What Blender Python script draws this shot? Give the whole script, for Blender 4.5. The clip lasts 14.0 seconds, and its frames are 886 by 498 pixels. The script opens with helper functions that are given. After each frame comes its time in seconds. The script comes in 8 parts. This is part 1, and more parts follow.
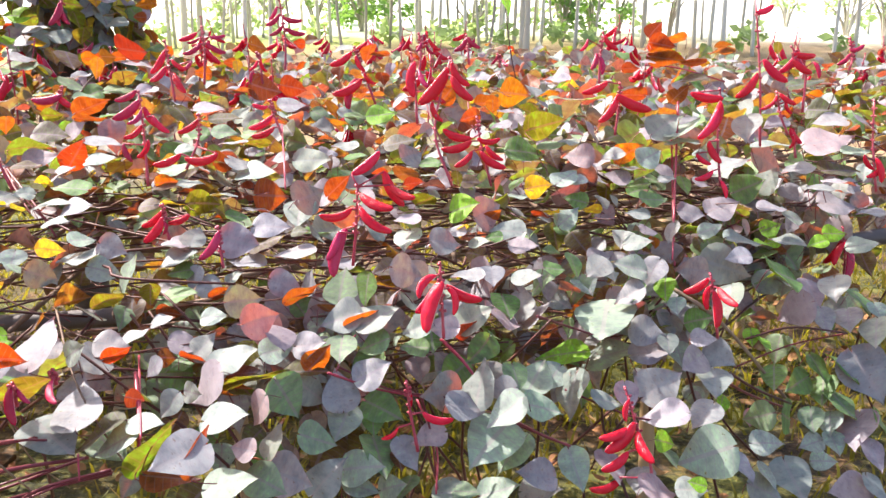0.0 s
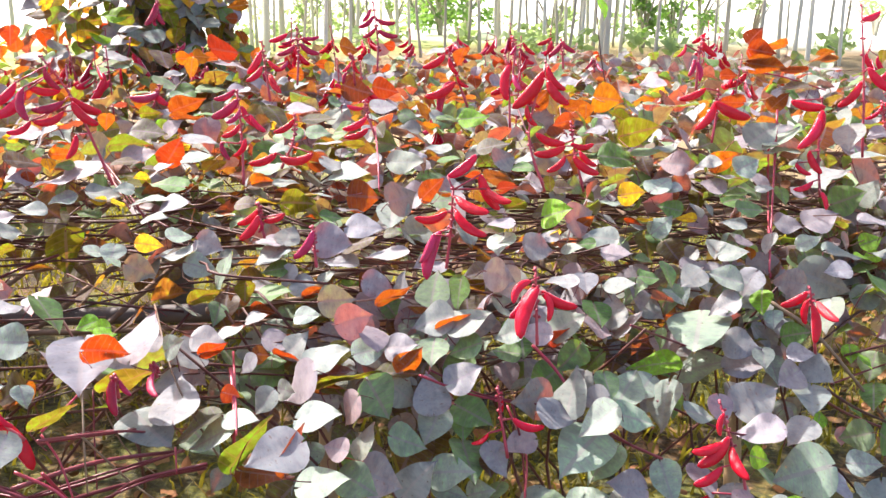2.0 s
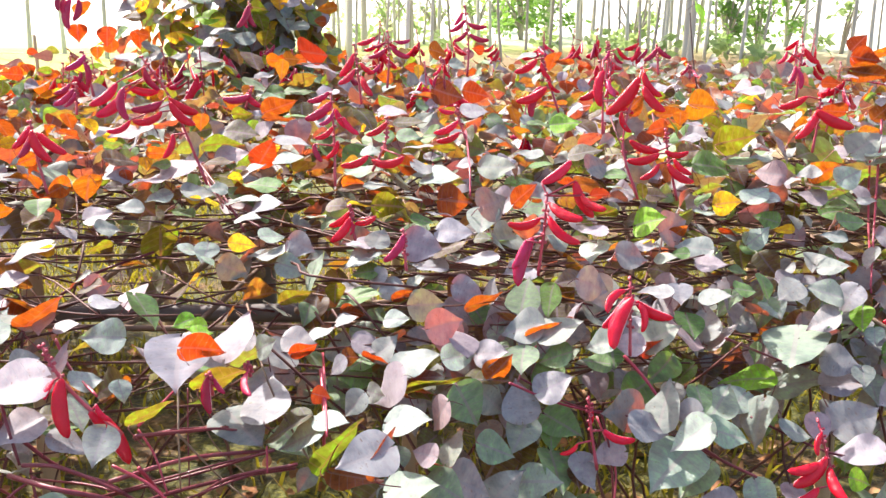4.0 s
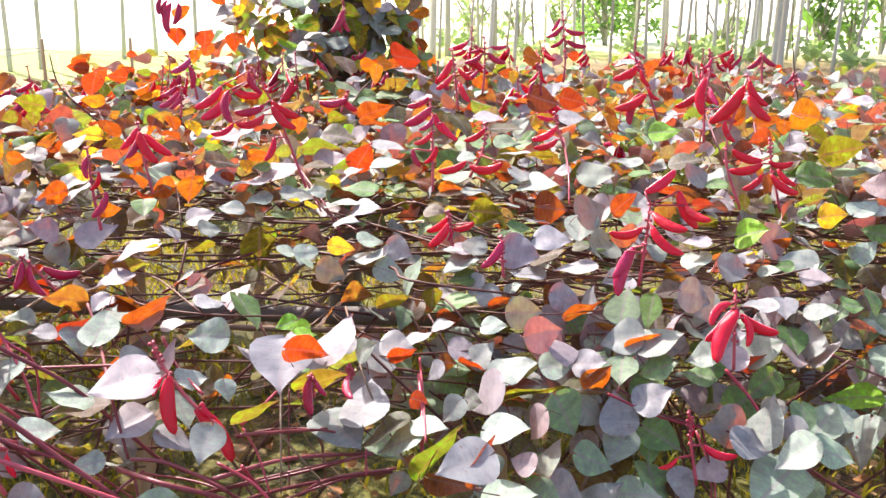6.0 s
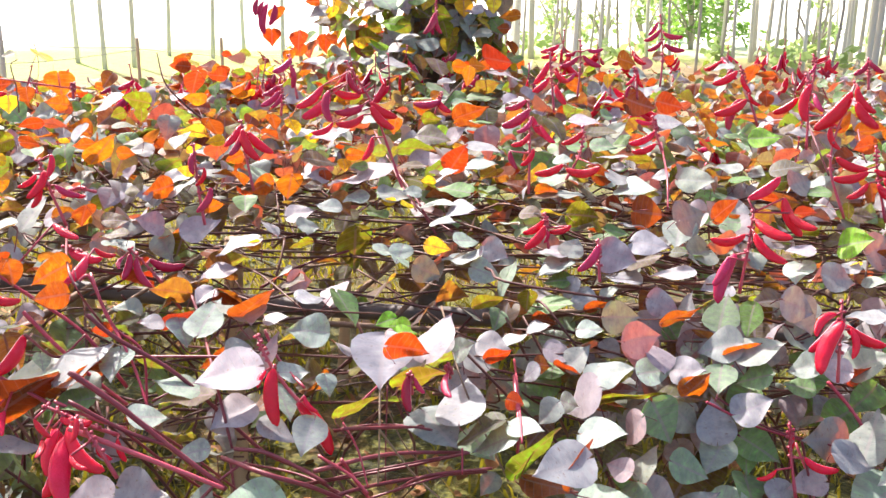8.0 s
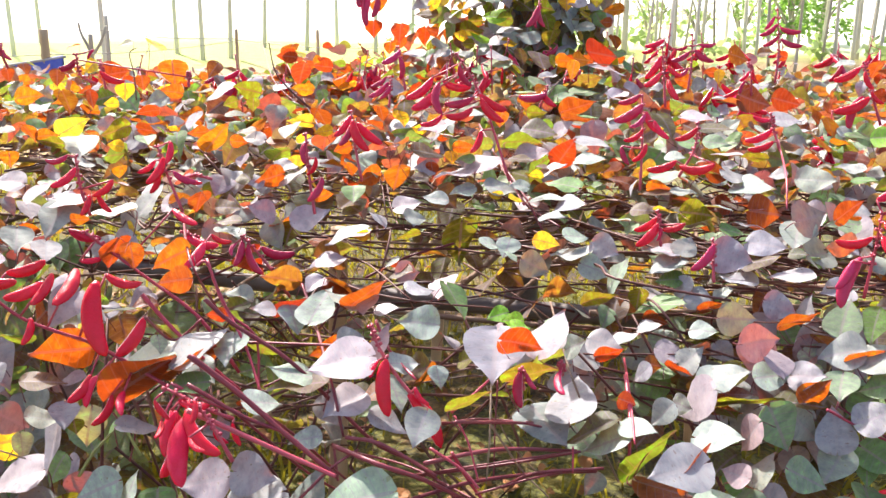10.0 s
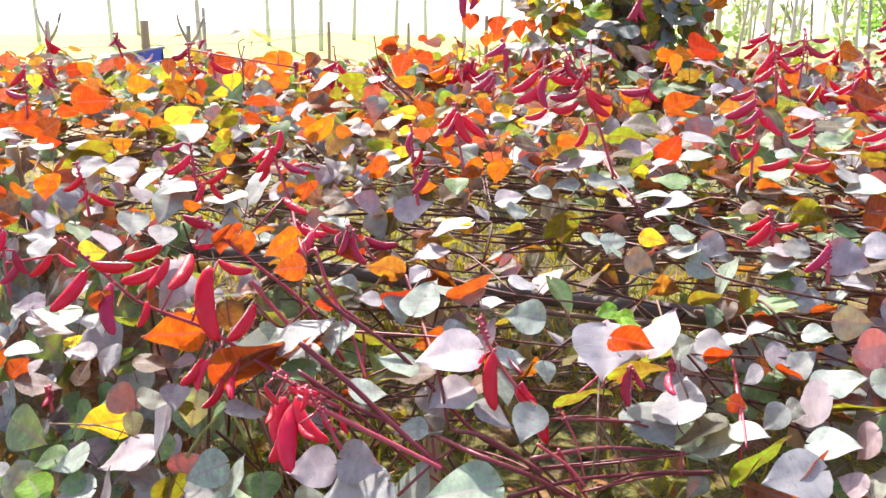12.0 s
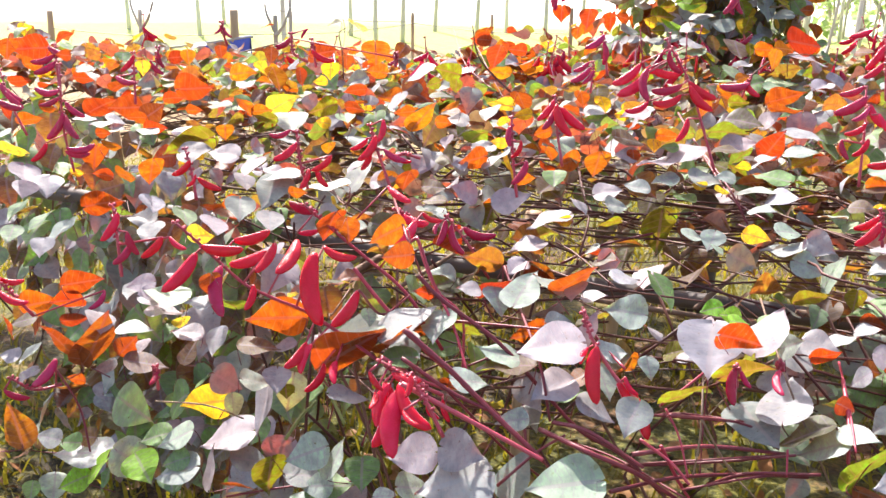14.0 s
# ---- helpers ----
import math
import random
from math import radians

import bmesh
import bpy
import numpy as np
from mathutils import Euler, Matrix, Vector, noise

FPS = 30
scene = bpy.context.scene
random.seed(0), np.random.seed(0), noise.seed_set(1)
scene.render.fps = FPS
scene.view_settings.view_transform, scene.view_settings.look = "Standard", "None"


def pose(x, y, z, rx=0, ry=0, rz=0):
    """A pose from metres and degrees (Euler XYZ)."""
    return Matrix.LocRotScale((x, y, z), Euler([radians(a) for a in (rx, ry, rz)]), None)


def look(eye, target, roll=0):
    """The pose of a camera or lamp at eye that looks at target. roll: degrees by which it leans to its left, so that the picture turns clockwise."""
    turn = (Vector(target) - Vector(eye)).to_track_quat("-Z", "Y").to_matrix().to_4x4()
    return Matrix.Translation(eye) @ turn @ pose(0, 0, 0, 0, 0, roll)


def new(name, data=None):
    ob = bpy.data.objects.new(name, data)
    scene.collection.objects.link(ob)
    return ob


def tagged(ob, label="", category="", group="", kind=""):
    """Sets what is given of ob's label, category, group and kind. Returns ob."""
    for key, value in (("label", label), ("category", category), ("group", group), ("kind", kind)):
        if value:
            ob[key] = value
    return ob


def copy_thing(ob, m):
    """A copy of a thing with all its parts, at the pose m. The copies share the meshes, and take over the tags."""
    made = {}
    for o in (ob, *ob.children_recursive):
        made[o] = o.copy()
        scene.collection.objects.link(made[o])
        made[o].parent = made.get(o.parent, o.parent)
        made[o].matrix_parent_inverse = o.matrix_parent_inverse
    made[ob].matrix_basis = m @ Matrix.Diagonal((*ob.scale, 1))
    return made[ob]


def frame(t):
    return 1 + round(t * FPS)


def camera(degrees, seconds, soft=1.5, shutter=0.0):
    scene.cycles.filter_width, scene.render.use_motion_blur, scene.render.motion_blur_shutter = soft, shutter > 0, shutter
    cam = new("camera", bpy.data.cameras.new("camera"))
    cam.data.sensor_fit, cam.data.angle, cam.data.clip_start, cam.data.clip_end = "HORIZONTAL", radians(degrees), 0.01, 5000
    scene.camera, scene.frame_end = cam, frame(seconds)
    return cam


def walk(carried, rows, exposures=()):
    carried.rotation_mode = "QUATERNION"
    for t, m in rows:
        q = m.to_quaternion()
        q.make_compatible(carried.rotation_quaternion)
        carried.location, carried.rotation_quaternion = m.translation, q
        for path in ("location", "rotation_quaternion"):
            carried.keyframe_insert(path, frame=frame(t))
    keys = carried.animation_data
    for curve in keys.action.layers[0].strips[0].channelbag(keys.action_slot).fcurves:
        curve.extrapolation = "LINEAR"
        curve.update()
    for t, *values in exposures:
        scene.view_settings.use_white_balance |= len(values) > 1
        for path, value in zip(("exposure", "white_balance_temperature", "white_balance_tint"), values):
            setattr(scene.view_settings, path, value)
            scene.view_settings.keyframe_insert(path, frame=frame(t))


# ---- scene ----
# ---------------------------------------------------------------- camera
cam = camera(47.8, 14.0, 1.5)
# seconds, x, y, z, yaw, pitch, roll
ROWS = [
    (0, 0, -0, 1.5, 0.002, -16.56, 0.313),
    (0.5, -0.0092, 0.0028, 1.4994, 1.018, -16.553, 0.292),
    (1, -0.0234, 0.0064, 1.4988, 2.229, -16.457, 0.482),
    (1.5, -0.0319, 0.0077, 1.4967, 3.277, -16.357, 0.638),
    (2, -0.0392, 0.0086, 1.4963, 4.215, -16.347, 0.639),
    (2.5, -0.0493, 0.0111, 1.4971, 5.277, -16.356, 0.659),
    (3, -0.0557, 0.0159, 1.4954, 6.313, -16.296, 0.743),
    (5.5, -0.0963, 0.0193, 1.4944, 12.131, -15.977, 0.726),
    (6, -0.1066, 0.0161, 1.4968, 13.194, -15.981, 0.762),
    (6.5, -0.1175, 0.0105, 1.4989, 14.535, -15.919, 0.722),
    (7, -0.1252, 0.0057, 1.4983, 15.76, -15.847, 0.805),
    (7.5, -0.1313, 0.0014, 1.4975, 16.734, -15.857, 0.883),
    (10, -0.1846, -0.0047, 1.4912, 22.691, -16.33, 1.08),
    (10.5, -0.1974, -0.0078, 1.4888, 24.149, -16.39, 1.106),
    (11, -0.2051, -0.0084, 1.4876, 25.298, -16.437, 1.154),
    (11.5, -0.2137, -0.0102, 1.4873, 26.342, -16.578, 1.177),
    (12, -0.2245, -0.0157, 1.4872, 27.496, -16.76, 1.108),
    (12.5, -0.2343, -0.0258, 1.4873, 28.643, -16.933, 1.099),
    (13, -0.2423, -0.0357, 1.4876, 29.717, -17.026, 1.156),
    (13.5, -0.2516, -0.041, 1.4875, 30.758, -17.168, 1.23),
    (14, -0.2618, -0.0406, 1.4847, 31.843, -17.291, 1.302),
]
walk(cam, [(t, pose(x, y, z, 90 + pitch, 0, yaw) @ pose(0, 0, 0, 0, 0, roll)) for t, x, y, z, yaw, pitch, roll in ROWS],
     exposures=[(0.0, 1.82), (14.0, 1.88)])

# ---------------------------------------------------------------- sky and sun
SUN_LEFT, SUN_HIGH = 52.0, 47.0
world = bpy.data.worlds.new("sky")
scene.world = world
world.use_nodes = True
wn = world.node_tree.nodes
sky = wn.new("ShaderNodeTexSky")
sky.sky_type = 'NISHITA'
sky.sun_disc = False
sky.sun_elevation, sky.sun_rotation = radians(SUN_HIGH), radians(-SUN_LEFT)
sky.dust_density, sky.air_density = 4.0, 1.0
wn["Background"].inputs["Strength"].default_value = 0.125
world.node_tree.links.new(sky.outputs["Color"], wn["Background"].inputs["Color"])
sun = new("sun", bpy.data.lights.new("sun", 'SUN'))
sun.data.energy, sun.data.angle, sun.data.color = 3.6, radians(0.8), (1.0, 0.92, 0.86)
sun_way = Vector((-math.sin(radians(SUN_LEFT)) * math.cos(radians(SUN_HIGH)), math.cos(radians(SUN_LEFT)) * math.cos(radians(SUN_HIGH)), math.sin(radians(SUN_HIGH))))
sun.matrix_world = look(sun_way * 40, (0, 0, 0))


# ---------------------------------------------------------------- materials
def material(name):
    m = bpy.data.materials.new(name)
    m.use_nodes = True
    nt = m.node_tree
    return m, nt, nt.nodes["Principled BSDF"], nt.nodes["Material Output"]


def node(nt, kind, **sockets):
    n = nt.nodes.new(kind)
    for key, value in sockets.items():
        n.inputs[key.replace("_", " ")].default_value = value
    return n


def ramp(nt, stops):
    n = nt.nodes.new("ShaderNodeValToRGB")
    el = n.color_ramp.elements
    while len(el) < len(stops):
        el.new(0.5)
    for e, (at, colour) in zip(el, stops):
        e.position, e.color = at, (*colour, 1)
    return n


def math_node(nt, op, a, b=0.0, c=0.0):
    n = nt.nodes.new("ShaderNodeMath")
    n.operation = op
    for i, v in enumerate((a, b, c)):
        if isinstance(v, (int, float)):
            n.inputs[i].default_value = v
        else:
            nt.links.new(v, n.inputs[i])
    return n.outputs[0]


def mix_colour(nt, fac, a, b, mode='MIX'):
    n = nt.nodes.new("ShaderNodeMix")
    n.data_type, n.blend_type = 'RGBA', mode
    for i, v in ((0, fac), (6, a), (7, b)):
        if isinstance(v, (int, float)):
            n.inputs[i].default_value = v
        elif isinstance(v, tuple):
            n.inputs[i].default_value = (*v, 1)
        else:
            nt.links.new(v, n.inputs[i])
    return n.outputs[2]


def any_random(nt):
    """A number for each object and each loose piece."""
    a = nt.nodes.new("ShaderNodeObjectInfo").outputs["Random"]
    b = nt.nodes.new("ShaderNodeNewGeometry").outputs["Random Per Island"]
    return math_node(nt, 'FRACT', math_node(nt, 'ADD', a, b))


def leaf_material(name, tops, glows, share, rough=0.52):
    """A leaf blade: waxy skin, veins, blotches, and the light that comes through it."""
    m, nt, bsdf, out = material(name)
    link = nt.links.new
    rnd = any_random(nt)
    uv = nt.nodes.new("ShaderNodeUVMap")
    sep = nt.nodes.new("ShaderNodeSeparateXYZ")
    link(uv.outputs[0], sep.inputs[0])
    u, v = sep.outputs[0], math_node(nt, 'ABSOLUTE', math_node(nt, 'SUBTRACT', sep.outputs[1], 0.5))
    rib = math_node(nt, 'LESS_THAN', v, 0.018)
    side = math_node(nt, 'SINE', math_node(nt, 'MULTIPLY', math_node(nt, 'SUBTRACT', u, math_node(nt, 'MULTIPLY', v, 0.55)), 44.0))
    side = math_node(nt, 'SMOOTH_MIN', math_node(nt, 'GREATER_THAN', side, 0.93), 1.0, 0.1)
    veins = math_node(nt, 'MAXIMUM', rib, math_node(nt, 'MULTIPLY', side, 0.6))
    n1 = node(nt, "ShaderNodeTexNoise", Scale=5.0, Detail=5.0, Roughness=0.62)
    n2 = node(nt, "ShaderNodeTexNoise", Scale=17.0, Detail=3.0)
    shift = nt.nodes.new("ShaderNodeVectorMath")
    shift.operation = 'ADD'
    link(uv.outputs[0], shift.inputs[0])
    comb = nt.nodes.new("ShaderNodeCombineXYZ")
    link(math_node(nt, 'MULTIPLY', rnd, 37.0), comb.inputs[0])
    link(math_node(nt, 'MULTIPLY', rnd, 11.0), comb.inputs[1])
    link(comb.outputs[0], shift.inputs[1])
    link(shift.outputs[0], n1.inputs["Vector"])
    link(shift.outputs[0], n2.inputs["Vector"])
    top = ramp(nt, tops)
    glow = ramp(nt, glows)
    link(rnd, top.inputs[0])
    link(math_node(nt, 'FRACT', math_node(nt, 'MULTIPLY', rnd, 7.31)), glow.inputs[0])
    blot = ramp(nt, [(0.33, (0.74, 0.74, 0.76)), (0.5, (0.97, 0.97, 0.97)), (0.66, (1.14, 1.12, 1.08))])
    link(n1.outputs[0], blot.inputs[0])
    speck = ramp(nt, [(0.64, (1, 1, 1)), (0.71, (0.5, 0.38, 0.28))])
    link(n2.outputs[0], speck.inputs[0])
    skin = mix_colour(nt, 1.0, top.outputs[0], blot.outputs[0], 'MULTIPLY')
    skin = mix_colour(nt, 0.7, skin, speck.outputs[0], 'MULTIPLY')
    skin = mix_colour(nt, math_node(nt, 'MULTIPLY', veins, 0.42), skin, (0.36, 0.30, 0.30))
    thin = ramp(nt, [(0.30, (0.52, 0.40, 0.40)), (0.44, (0.86, 0.80, 0.80)), (0.55, (1.0, 1.05, 1.0)), (0.68, (1.0, 2.1, 1.0))])
    link(n1.outputs[0], thin.inputs[0])
    through_ = mix_colour(nt, 1.0, glow.outputs[0], thin.outputs[0], 'MULTIPLY')
    mottle = ramp(nt, [(0.34, (0.70, 0.62, 0.60)), (0.50, (1.0, 1.0, 1.0)), (0.68, (1.05, 1.25, 1.05))])
    link(n2.outputs[0], mottle.inputs[0])
    through_ = mix_colour(nt, 0.8, through_, mottle.outputs[0], 'MULTIPLY')
    through_ = mix_colour(nt, math_node(nt, 'MULTIPLY', veins, 0.6), through_, (0.25, 0.03, 0.02))
    link(skin, bsdf.inputs["Base Color"])
    bsdf.inputs["Roughness"].default_value = rough
    bsdf.inputs["Specular IOR Level"].default_value = 0.22
    bump = node(nt, "ShaderNodeBump", Strength=0.4, Distance=0.0015)
    link(math_node(nt, 'SUBTRACT', math_node(nt, 'MULTIPLY', n1.outputs[0], 1.3), math_node(nt, 'MULTIPLY', veins, 0.5)), bump.inputs["Height"])
    link(bump.outputs[0], bsdf.inputs["Normal"])
    tr = nt.nodes.new("ShaderNodeBsdfTranslucent")
    link(through_, tr.inputs["Color"])
    mix = node(nt, "ShaderNodeMixShader", Fac=share)
    link(bsdf.outputs[0], mix.inputs[1])
    link(tr.outputs[0], mix.inputs[2])
    # insect holes with brown rims in some of the blades
    eaten = math_node(nt, 'MULTIPLY', math_node(nt, 'GREATER_THAN', n2.outputs[0], 0.71), math_node(nt, 'GREATER_THAN', math_node(nt, 'FRACT', math_node(nt, 'MULTIPLY', rnd, 13.7)), 0.55))
    hole = node(nt, "ShaderNodeMixShader")
    link(eaten, hole.inputs[0])
    link(mix.outputs[0], hole.inputs[1])
    link(nt.nodes.new("ShaderNodeBsdfTransparent").outputs[0], hole.inputs[2])
    link(hole.outputs[0], out.inputs["Surface"])
    return m


PURPLE = leaf_material("leaf_purple_green",
                       [(0.0, (0.275, 0.255, 0.29)), (0.2, (0.20, 0.26, 0.225)), (0.4, (0.31, 0.29, 0.32)), (0.6, (0.23, 0.285, 0.22)), (0.8, (0.285, 0.28, 0.32)), (1.0, (0.335, 0.265, 0.28))],
                       [(0.0, (0.60, 0.06, 0.015)), (0.3, (0.85, 0.14, 0.02)), (0.55, (0.40, 0.05, 0.05)), (0.75, (0.55, 0.35, 0.04)), (1.0, (0.30, 0.06, 0.08))], 0.24)
GREEN = leaf_material("leaf_green",
                      [(0.0, (0.10, 0.19, 0.06)), (0.5, (0.16, 0.26, 0.11)), (1.0, (0.25, 0.32, 0.22))],
                      [(0.0, (0.24, 0.32, 0.02)), (0.5, (0.34, 0.30, 0.02)), (1.0, (0.20, 0.32, 0.03))], 0.36)
YELLOW = leaf_material("leaf_yellow",
                       [(0.0, (0.60, 0.44, 0.03)), (0.5, (0.56, 0.34, 0.03)), (1.0, (0.50, 0.44, 0.05))],
                       [(0.0, (0.75, 0.46, 0.02)), (0.5, (0.78, 0.32, 0.02)), (1.0, (0.58, 0.48, 0.04))], 0.45, 0.5)
# purple leaves seen from below: the sun's backlight put into their orange
ORANGE = leaf_material("leaf_backlit_orange",
                       [(0.0, (0.20, 0.055, 0.03)), (0.35, (0.15, 0.07, 0.03)), (0.7, (0.22, 0.06, 0.02)), (1.0, (0.16, 0.06, 0.05))],
                       [(0.0, (0.60, 0.05, 0.004)), (0.2, (0.34, 0.05, 0.004)), (0.4, (0.60, 0.13, 0.004)), (0.55, (0.28, 0.02, 0.005)), (0.7, (0.55, 0.19, 0.005)), (0.85, (0.55, 0.03, 0.006)), (1.0, (0.26, 0.09, 0.004))], 0.45, 0.45)
BRIGHT = leaf_material("leaf_bright_green",
                       [(0.0, (0.16, 0.34, 0.03)), (0.5, (0.24, 0.42, 0.03)), (1.0, (0.22, 0.42, 0.07))],
                       [(0.0, (0.30, 0.65, 0.02)), (0.5, (0.45, 0.65, 0.03)), (1.0, (0.35, 0.60, 0.05))], 0.4)
# olive leaves' own tone; also stands in for shade on sunk leaves
OLIVE = leaf_material("leaf_olive_and_shade",
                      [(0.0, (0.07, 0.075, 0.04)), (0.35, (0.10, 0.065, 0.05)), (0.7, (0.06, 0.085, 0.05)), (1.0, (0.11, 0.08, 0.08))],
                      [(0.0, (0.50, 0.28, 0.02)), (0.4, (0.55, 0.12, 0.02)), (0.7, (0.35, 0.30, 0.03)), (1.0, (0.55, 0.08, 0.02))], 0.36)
MINT = leaf_material("leaf_pale_mint",
                     [(0.0, (0.27, 0.33, 0.29)), (0.35, (0.31, 0.36, 0.34)), (0.7, (0.25, 0.33, 0.25)), (1.0, (0.33, 0.35, 0.36))],
                     [(0.0, (0.50, 0.50, 0.10)), (0.5, (0.55, 0.42, 0.10)), (1.0, (0.40, 0.48, 0.12))], 0.28)
LIME = leaf_material("leaf_olive_lime",
                     [(0.0, (0.085, 0.095, 0.008)), (0.5, (0.12, 0.095, 0.010)), (1.0, (0.07, 0.10, 0.014))],
                     [(0.0, (0.28, 0.26, 0.015)), (0.5, (0.32, 0.20, 0.015)), (1.0, (0.21, 0.27, 0.02))], 0.38)
LEAVES = {"m": MINT, "l": LIME, "d": OLIVE, "p": PURPLE, "g": GREEN, "y": YELLOW, "o": ORANGE, "b": BRIGHT}


def skin_material(name, stops, rough, spec=0.5, scale=60.0, bump=0.3, stretch=(1, 1, 1), through_share=0.0, through_colour=(1, 0, 0)):
    """Noise of two sizes over a ramp that each piece enters at its own place."""
    m, nt, bsdf, out = material(name)
    link = nt.links.new
    rnd = any_random(nt)
    coord, mapping = nt.nodes.new("ShaderNodeTexCoord"), nt.nodes.new("ShaderNodeMapping")
    mapping.inputs["Scale"].default_value = stretch
    link(coord.outputs["Object"], mapping.inputs[0])
    n1 = node(nt, "ShaderNodeTexNoise", Scale=scale, Detail=4.0)
    n2 = node(nt, "ShaderNodeTexNoise", Scale=scale * 0.12, Detail=2.0)
    link(mapping.outputs[0], n1.inputs["Vector"])
    link(mapping.outputs[0], n2.inputs["Vector"])
    at = math_node(nt, 'ADD', math_node(nt, 'MULTIPLY', n1.outputs[0], 0.35), math_node(nt, 'MULTIPLY', n2.outputs[0], 0.3))
    at = math_node(nt, 'ADD', at, math_node(nt, 'MULTIPLY', rnd, 0.35))
    col = ramp(nt, stops)
    link(at, col.inputs[0])
    link(col.outputs[0], bsdf.inputs["Base Color"])
    bsdf.inputs["Roughness"].default_value = rough
    bsdf.inputs["Specular IOR Level"].default_value = spec
    b = node(nt, "ShaderNodeBump", Strength=bump, Distance=0.004)
    link(n1.outputs[0], b.inputs["Height"])
    link(b.outputs[0], bsdf.inputs["Normal"])
    if through_share:
        tr = node(nt, "ShaderNodeBsdfTranslucent", Color=(*through_colour, 1))
        mix = node(nt, "ShaderNodeMixShader", Fac=through_share)
        link(bsdf.outputs[0], mix.inputs[1])
        link(tr.outputs[0], mix.inputs[2])
        link(mix.outputs[0], out.inputs["Surface"])
    return m


POD = skin_material("pod_crimson", [(0.2, (0.46, 0.002, 0.014)), (0.5, (0.64, 0.004, 0.024)), (0.8, (0.72, 0.014, 0.08))], 0.26, 0.38, 45, 0.3, through_share=0.10, through_colour=(0.95, 0.03, 0.06))
POD_DARK = skin_material("pod_purple", [(0.2, (0.26, 0.004, 0.03)), (0.5, (0.42, 0.008, 0.05)), (0.8, (0.50, 0.02, 0.12))], 0.26, 0.42, 45, 0.3, through_share=0.08, through_colour=(0.8, 0.03, 0.10))
POD_RIM = skin_material("pod_rim", [(0.2, (0.62, 0.16, 0.24)), (0.8, (0.75, 0.36, 0.42))], 0.35, 0.8, 45, 0.1)
DRY_LEAF = skin_material("dry_leaf", [(0.2, (0.10, 0.04, 0.018)), (0.5, (0.26, 0.11, 0.035)), (0.8, (0.34, 0.22, 0.10))], 0.7, 0.3, 40, 0.3)
STEM = skin_material("stem_purple", [(0.2, (0.08, 0.012, 0.018)), (0.5, (0.17, 0.024, 0.036)), (0.8, (0.24, 0.06, 0.07))], 0.42, 0.35, 50, 0.3)
RUNNER = skin_material("stem_brown", [(0.2, (0.035, 0.010, 0.010)), (0.5, (0.09, 0.025, 0.022)), (0.8, (0.17, 0.08, 0.05))], 0.55, 0.35, 50, 0.3)
STEM_RED = skin_material("stem_red", [(0.2, (0.24, 0.015, 0.04)), (0.5, (0.36, 0.03, 0.06)), (0.8, (0.44, 0.08, 0.10))], 0.4, 0.5, 50, 0.25)
STEM_GREEN = skin_material("stem_green", [(0.2, (0.16, 0.18, 0.05)), (0.5, (0.26, 0.28, 0.09)), (0.8, (0.36, 0.36, 0.15))], 0.5, 0.4, 50, 0.3)
STEM_DRY = skin_material("stem_dry", [(0.2, (0.08, 0.045, 0.03)), (0.5, (0.18, 0.11, 0.075)), (0.8, (0.32, 0.24, 0.17))], 0.7, 0.3, 70, 0.4)
BAMBOO = skin_material("bamboo_old", [(0.2, (0.22, 0.13, 0.07)), (0.5, (0.42, 0.28, 0.16)), (0.8, (0.55, 0.42, 0.27))], 0.6, 0.4, 40, 0.5, (1, 1, 0.15))
BAMBOO_DARK = skin_material("bamboo_weathered", [(0.2, (0.035, 0.03, 0.035)), (0.5, (0.07, 0.055, 0.055)), (0.8, (0.14, 0.11, 0.10))], 0.6, 0.4, 40, 0.5, (0.15, 1, 1))
BARK = skin_material("bark_pale", [(0.2, (0.26, 0.22, 0.18)), (0.5, (0.42, 0.38, 0.31)), (0.8, (0.56, 0.51, 0.44))], 0.85, 0.2, 6, 0.6, (1, 1, 0.3))
BARK_PALE = skin_material("bark_pale_grey", [(0.2, (0.45, 0.41, 0.34)), (0.5, (0.58, 0.54, 0.46)), (0.8, (0.68, 0.65, 0.58))], 0.85, 0.2, 6, 0.6, (1, 1, 0.3))
TREE_LEAF = skin_material("tree_foliage", [(0.2, (0.11, 0.17, 0.09)), (0.5, (0.16, 0.24, 0.12)), (0.8, (0.22, 0.31, 0.16))], 0.5, 0.4, 5, 0.0, through_share=0.5, through_colour=(0.25, 0.45, 0.05))
TREE_LEAF_LIGHT = skin_material("tree_foliage_light", [(0.2, (0.15, 0.22, 0.09)), (0.5, (0.22, 0.30, 0.14)), (0.8, (0.28, 0.36, 0.18))], 0.5, 0.4, 5, 0.0, through_share=0.5, through_colour=(0.48, 0.62, 0.22))
GRASS = skin_material("grass_blade", [(0.2, (0.04, 0.05, 0.009)), (0.5, (0.10, 0.10, 0.016)), (0.8, (0.22, 0.12, 0.035))], 0.6, 0.2, 8, 0.0, through_share=0.3, through_colour=(0.50, 0.42, 0.03))
CLOTH_BLUE = skin_material("cloth_blue", [(0.2, (0.06, 0.07, 0.30)), (0.5, (0.10, 0.12, 0.42)), (0.8, (0.20, 0.22, 0.50))], 0.8, 0.2, 30, 0.3)
CLOTH_ORANGE = skin_material("cloth_orange", [(0.2, (0.65, 0.22, 0.03)), (0.5, (0.80, 0.32, 0.04)), (0.8, (0.85, 0.42, 0.08))], 0.8, 0.2, 30, 0.3, through_share=0.4, through_colour=(0.95, 0.45, 0.05))
WIRE = skin_material("wire_rusty", [(0.2, (0.30, 0.26, 0.23)), (0.8, (0.45, 0.40, 0.36))], 0.6, 0.5, 90, 0.2)


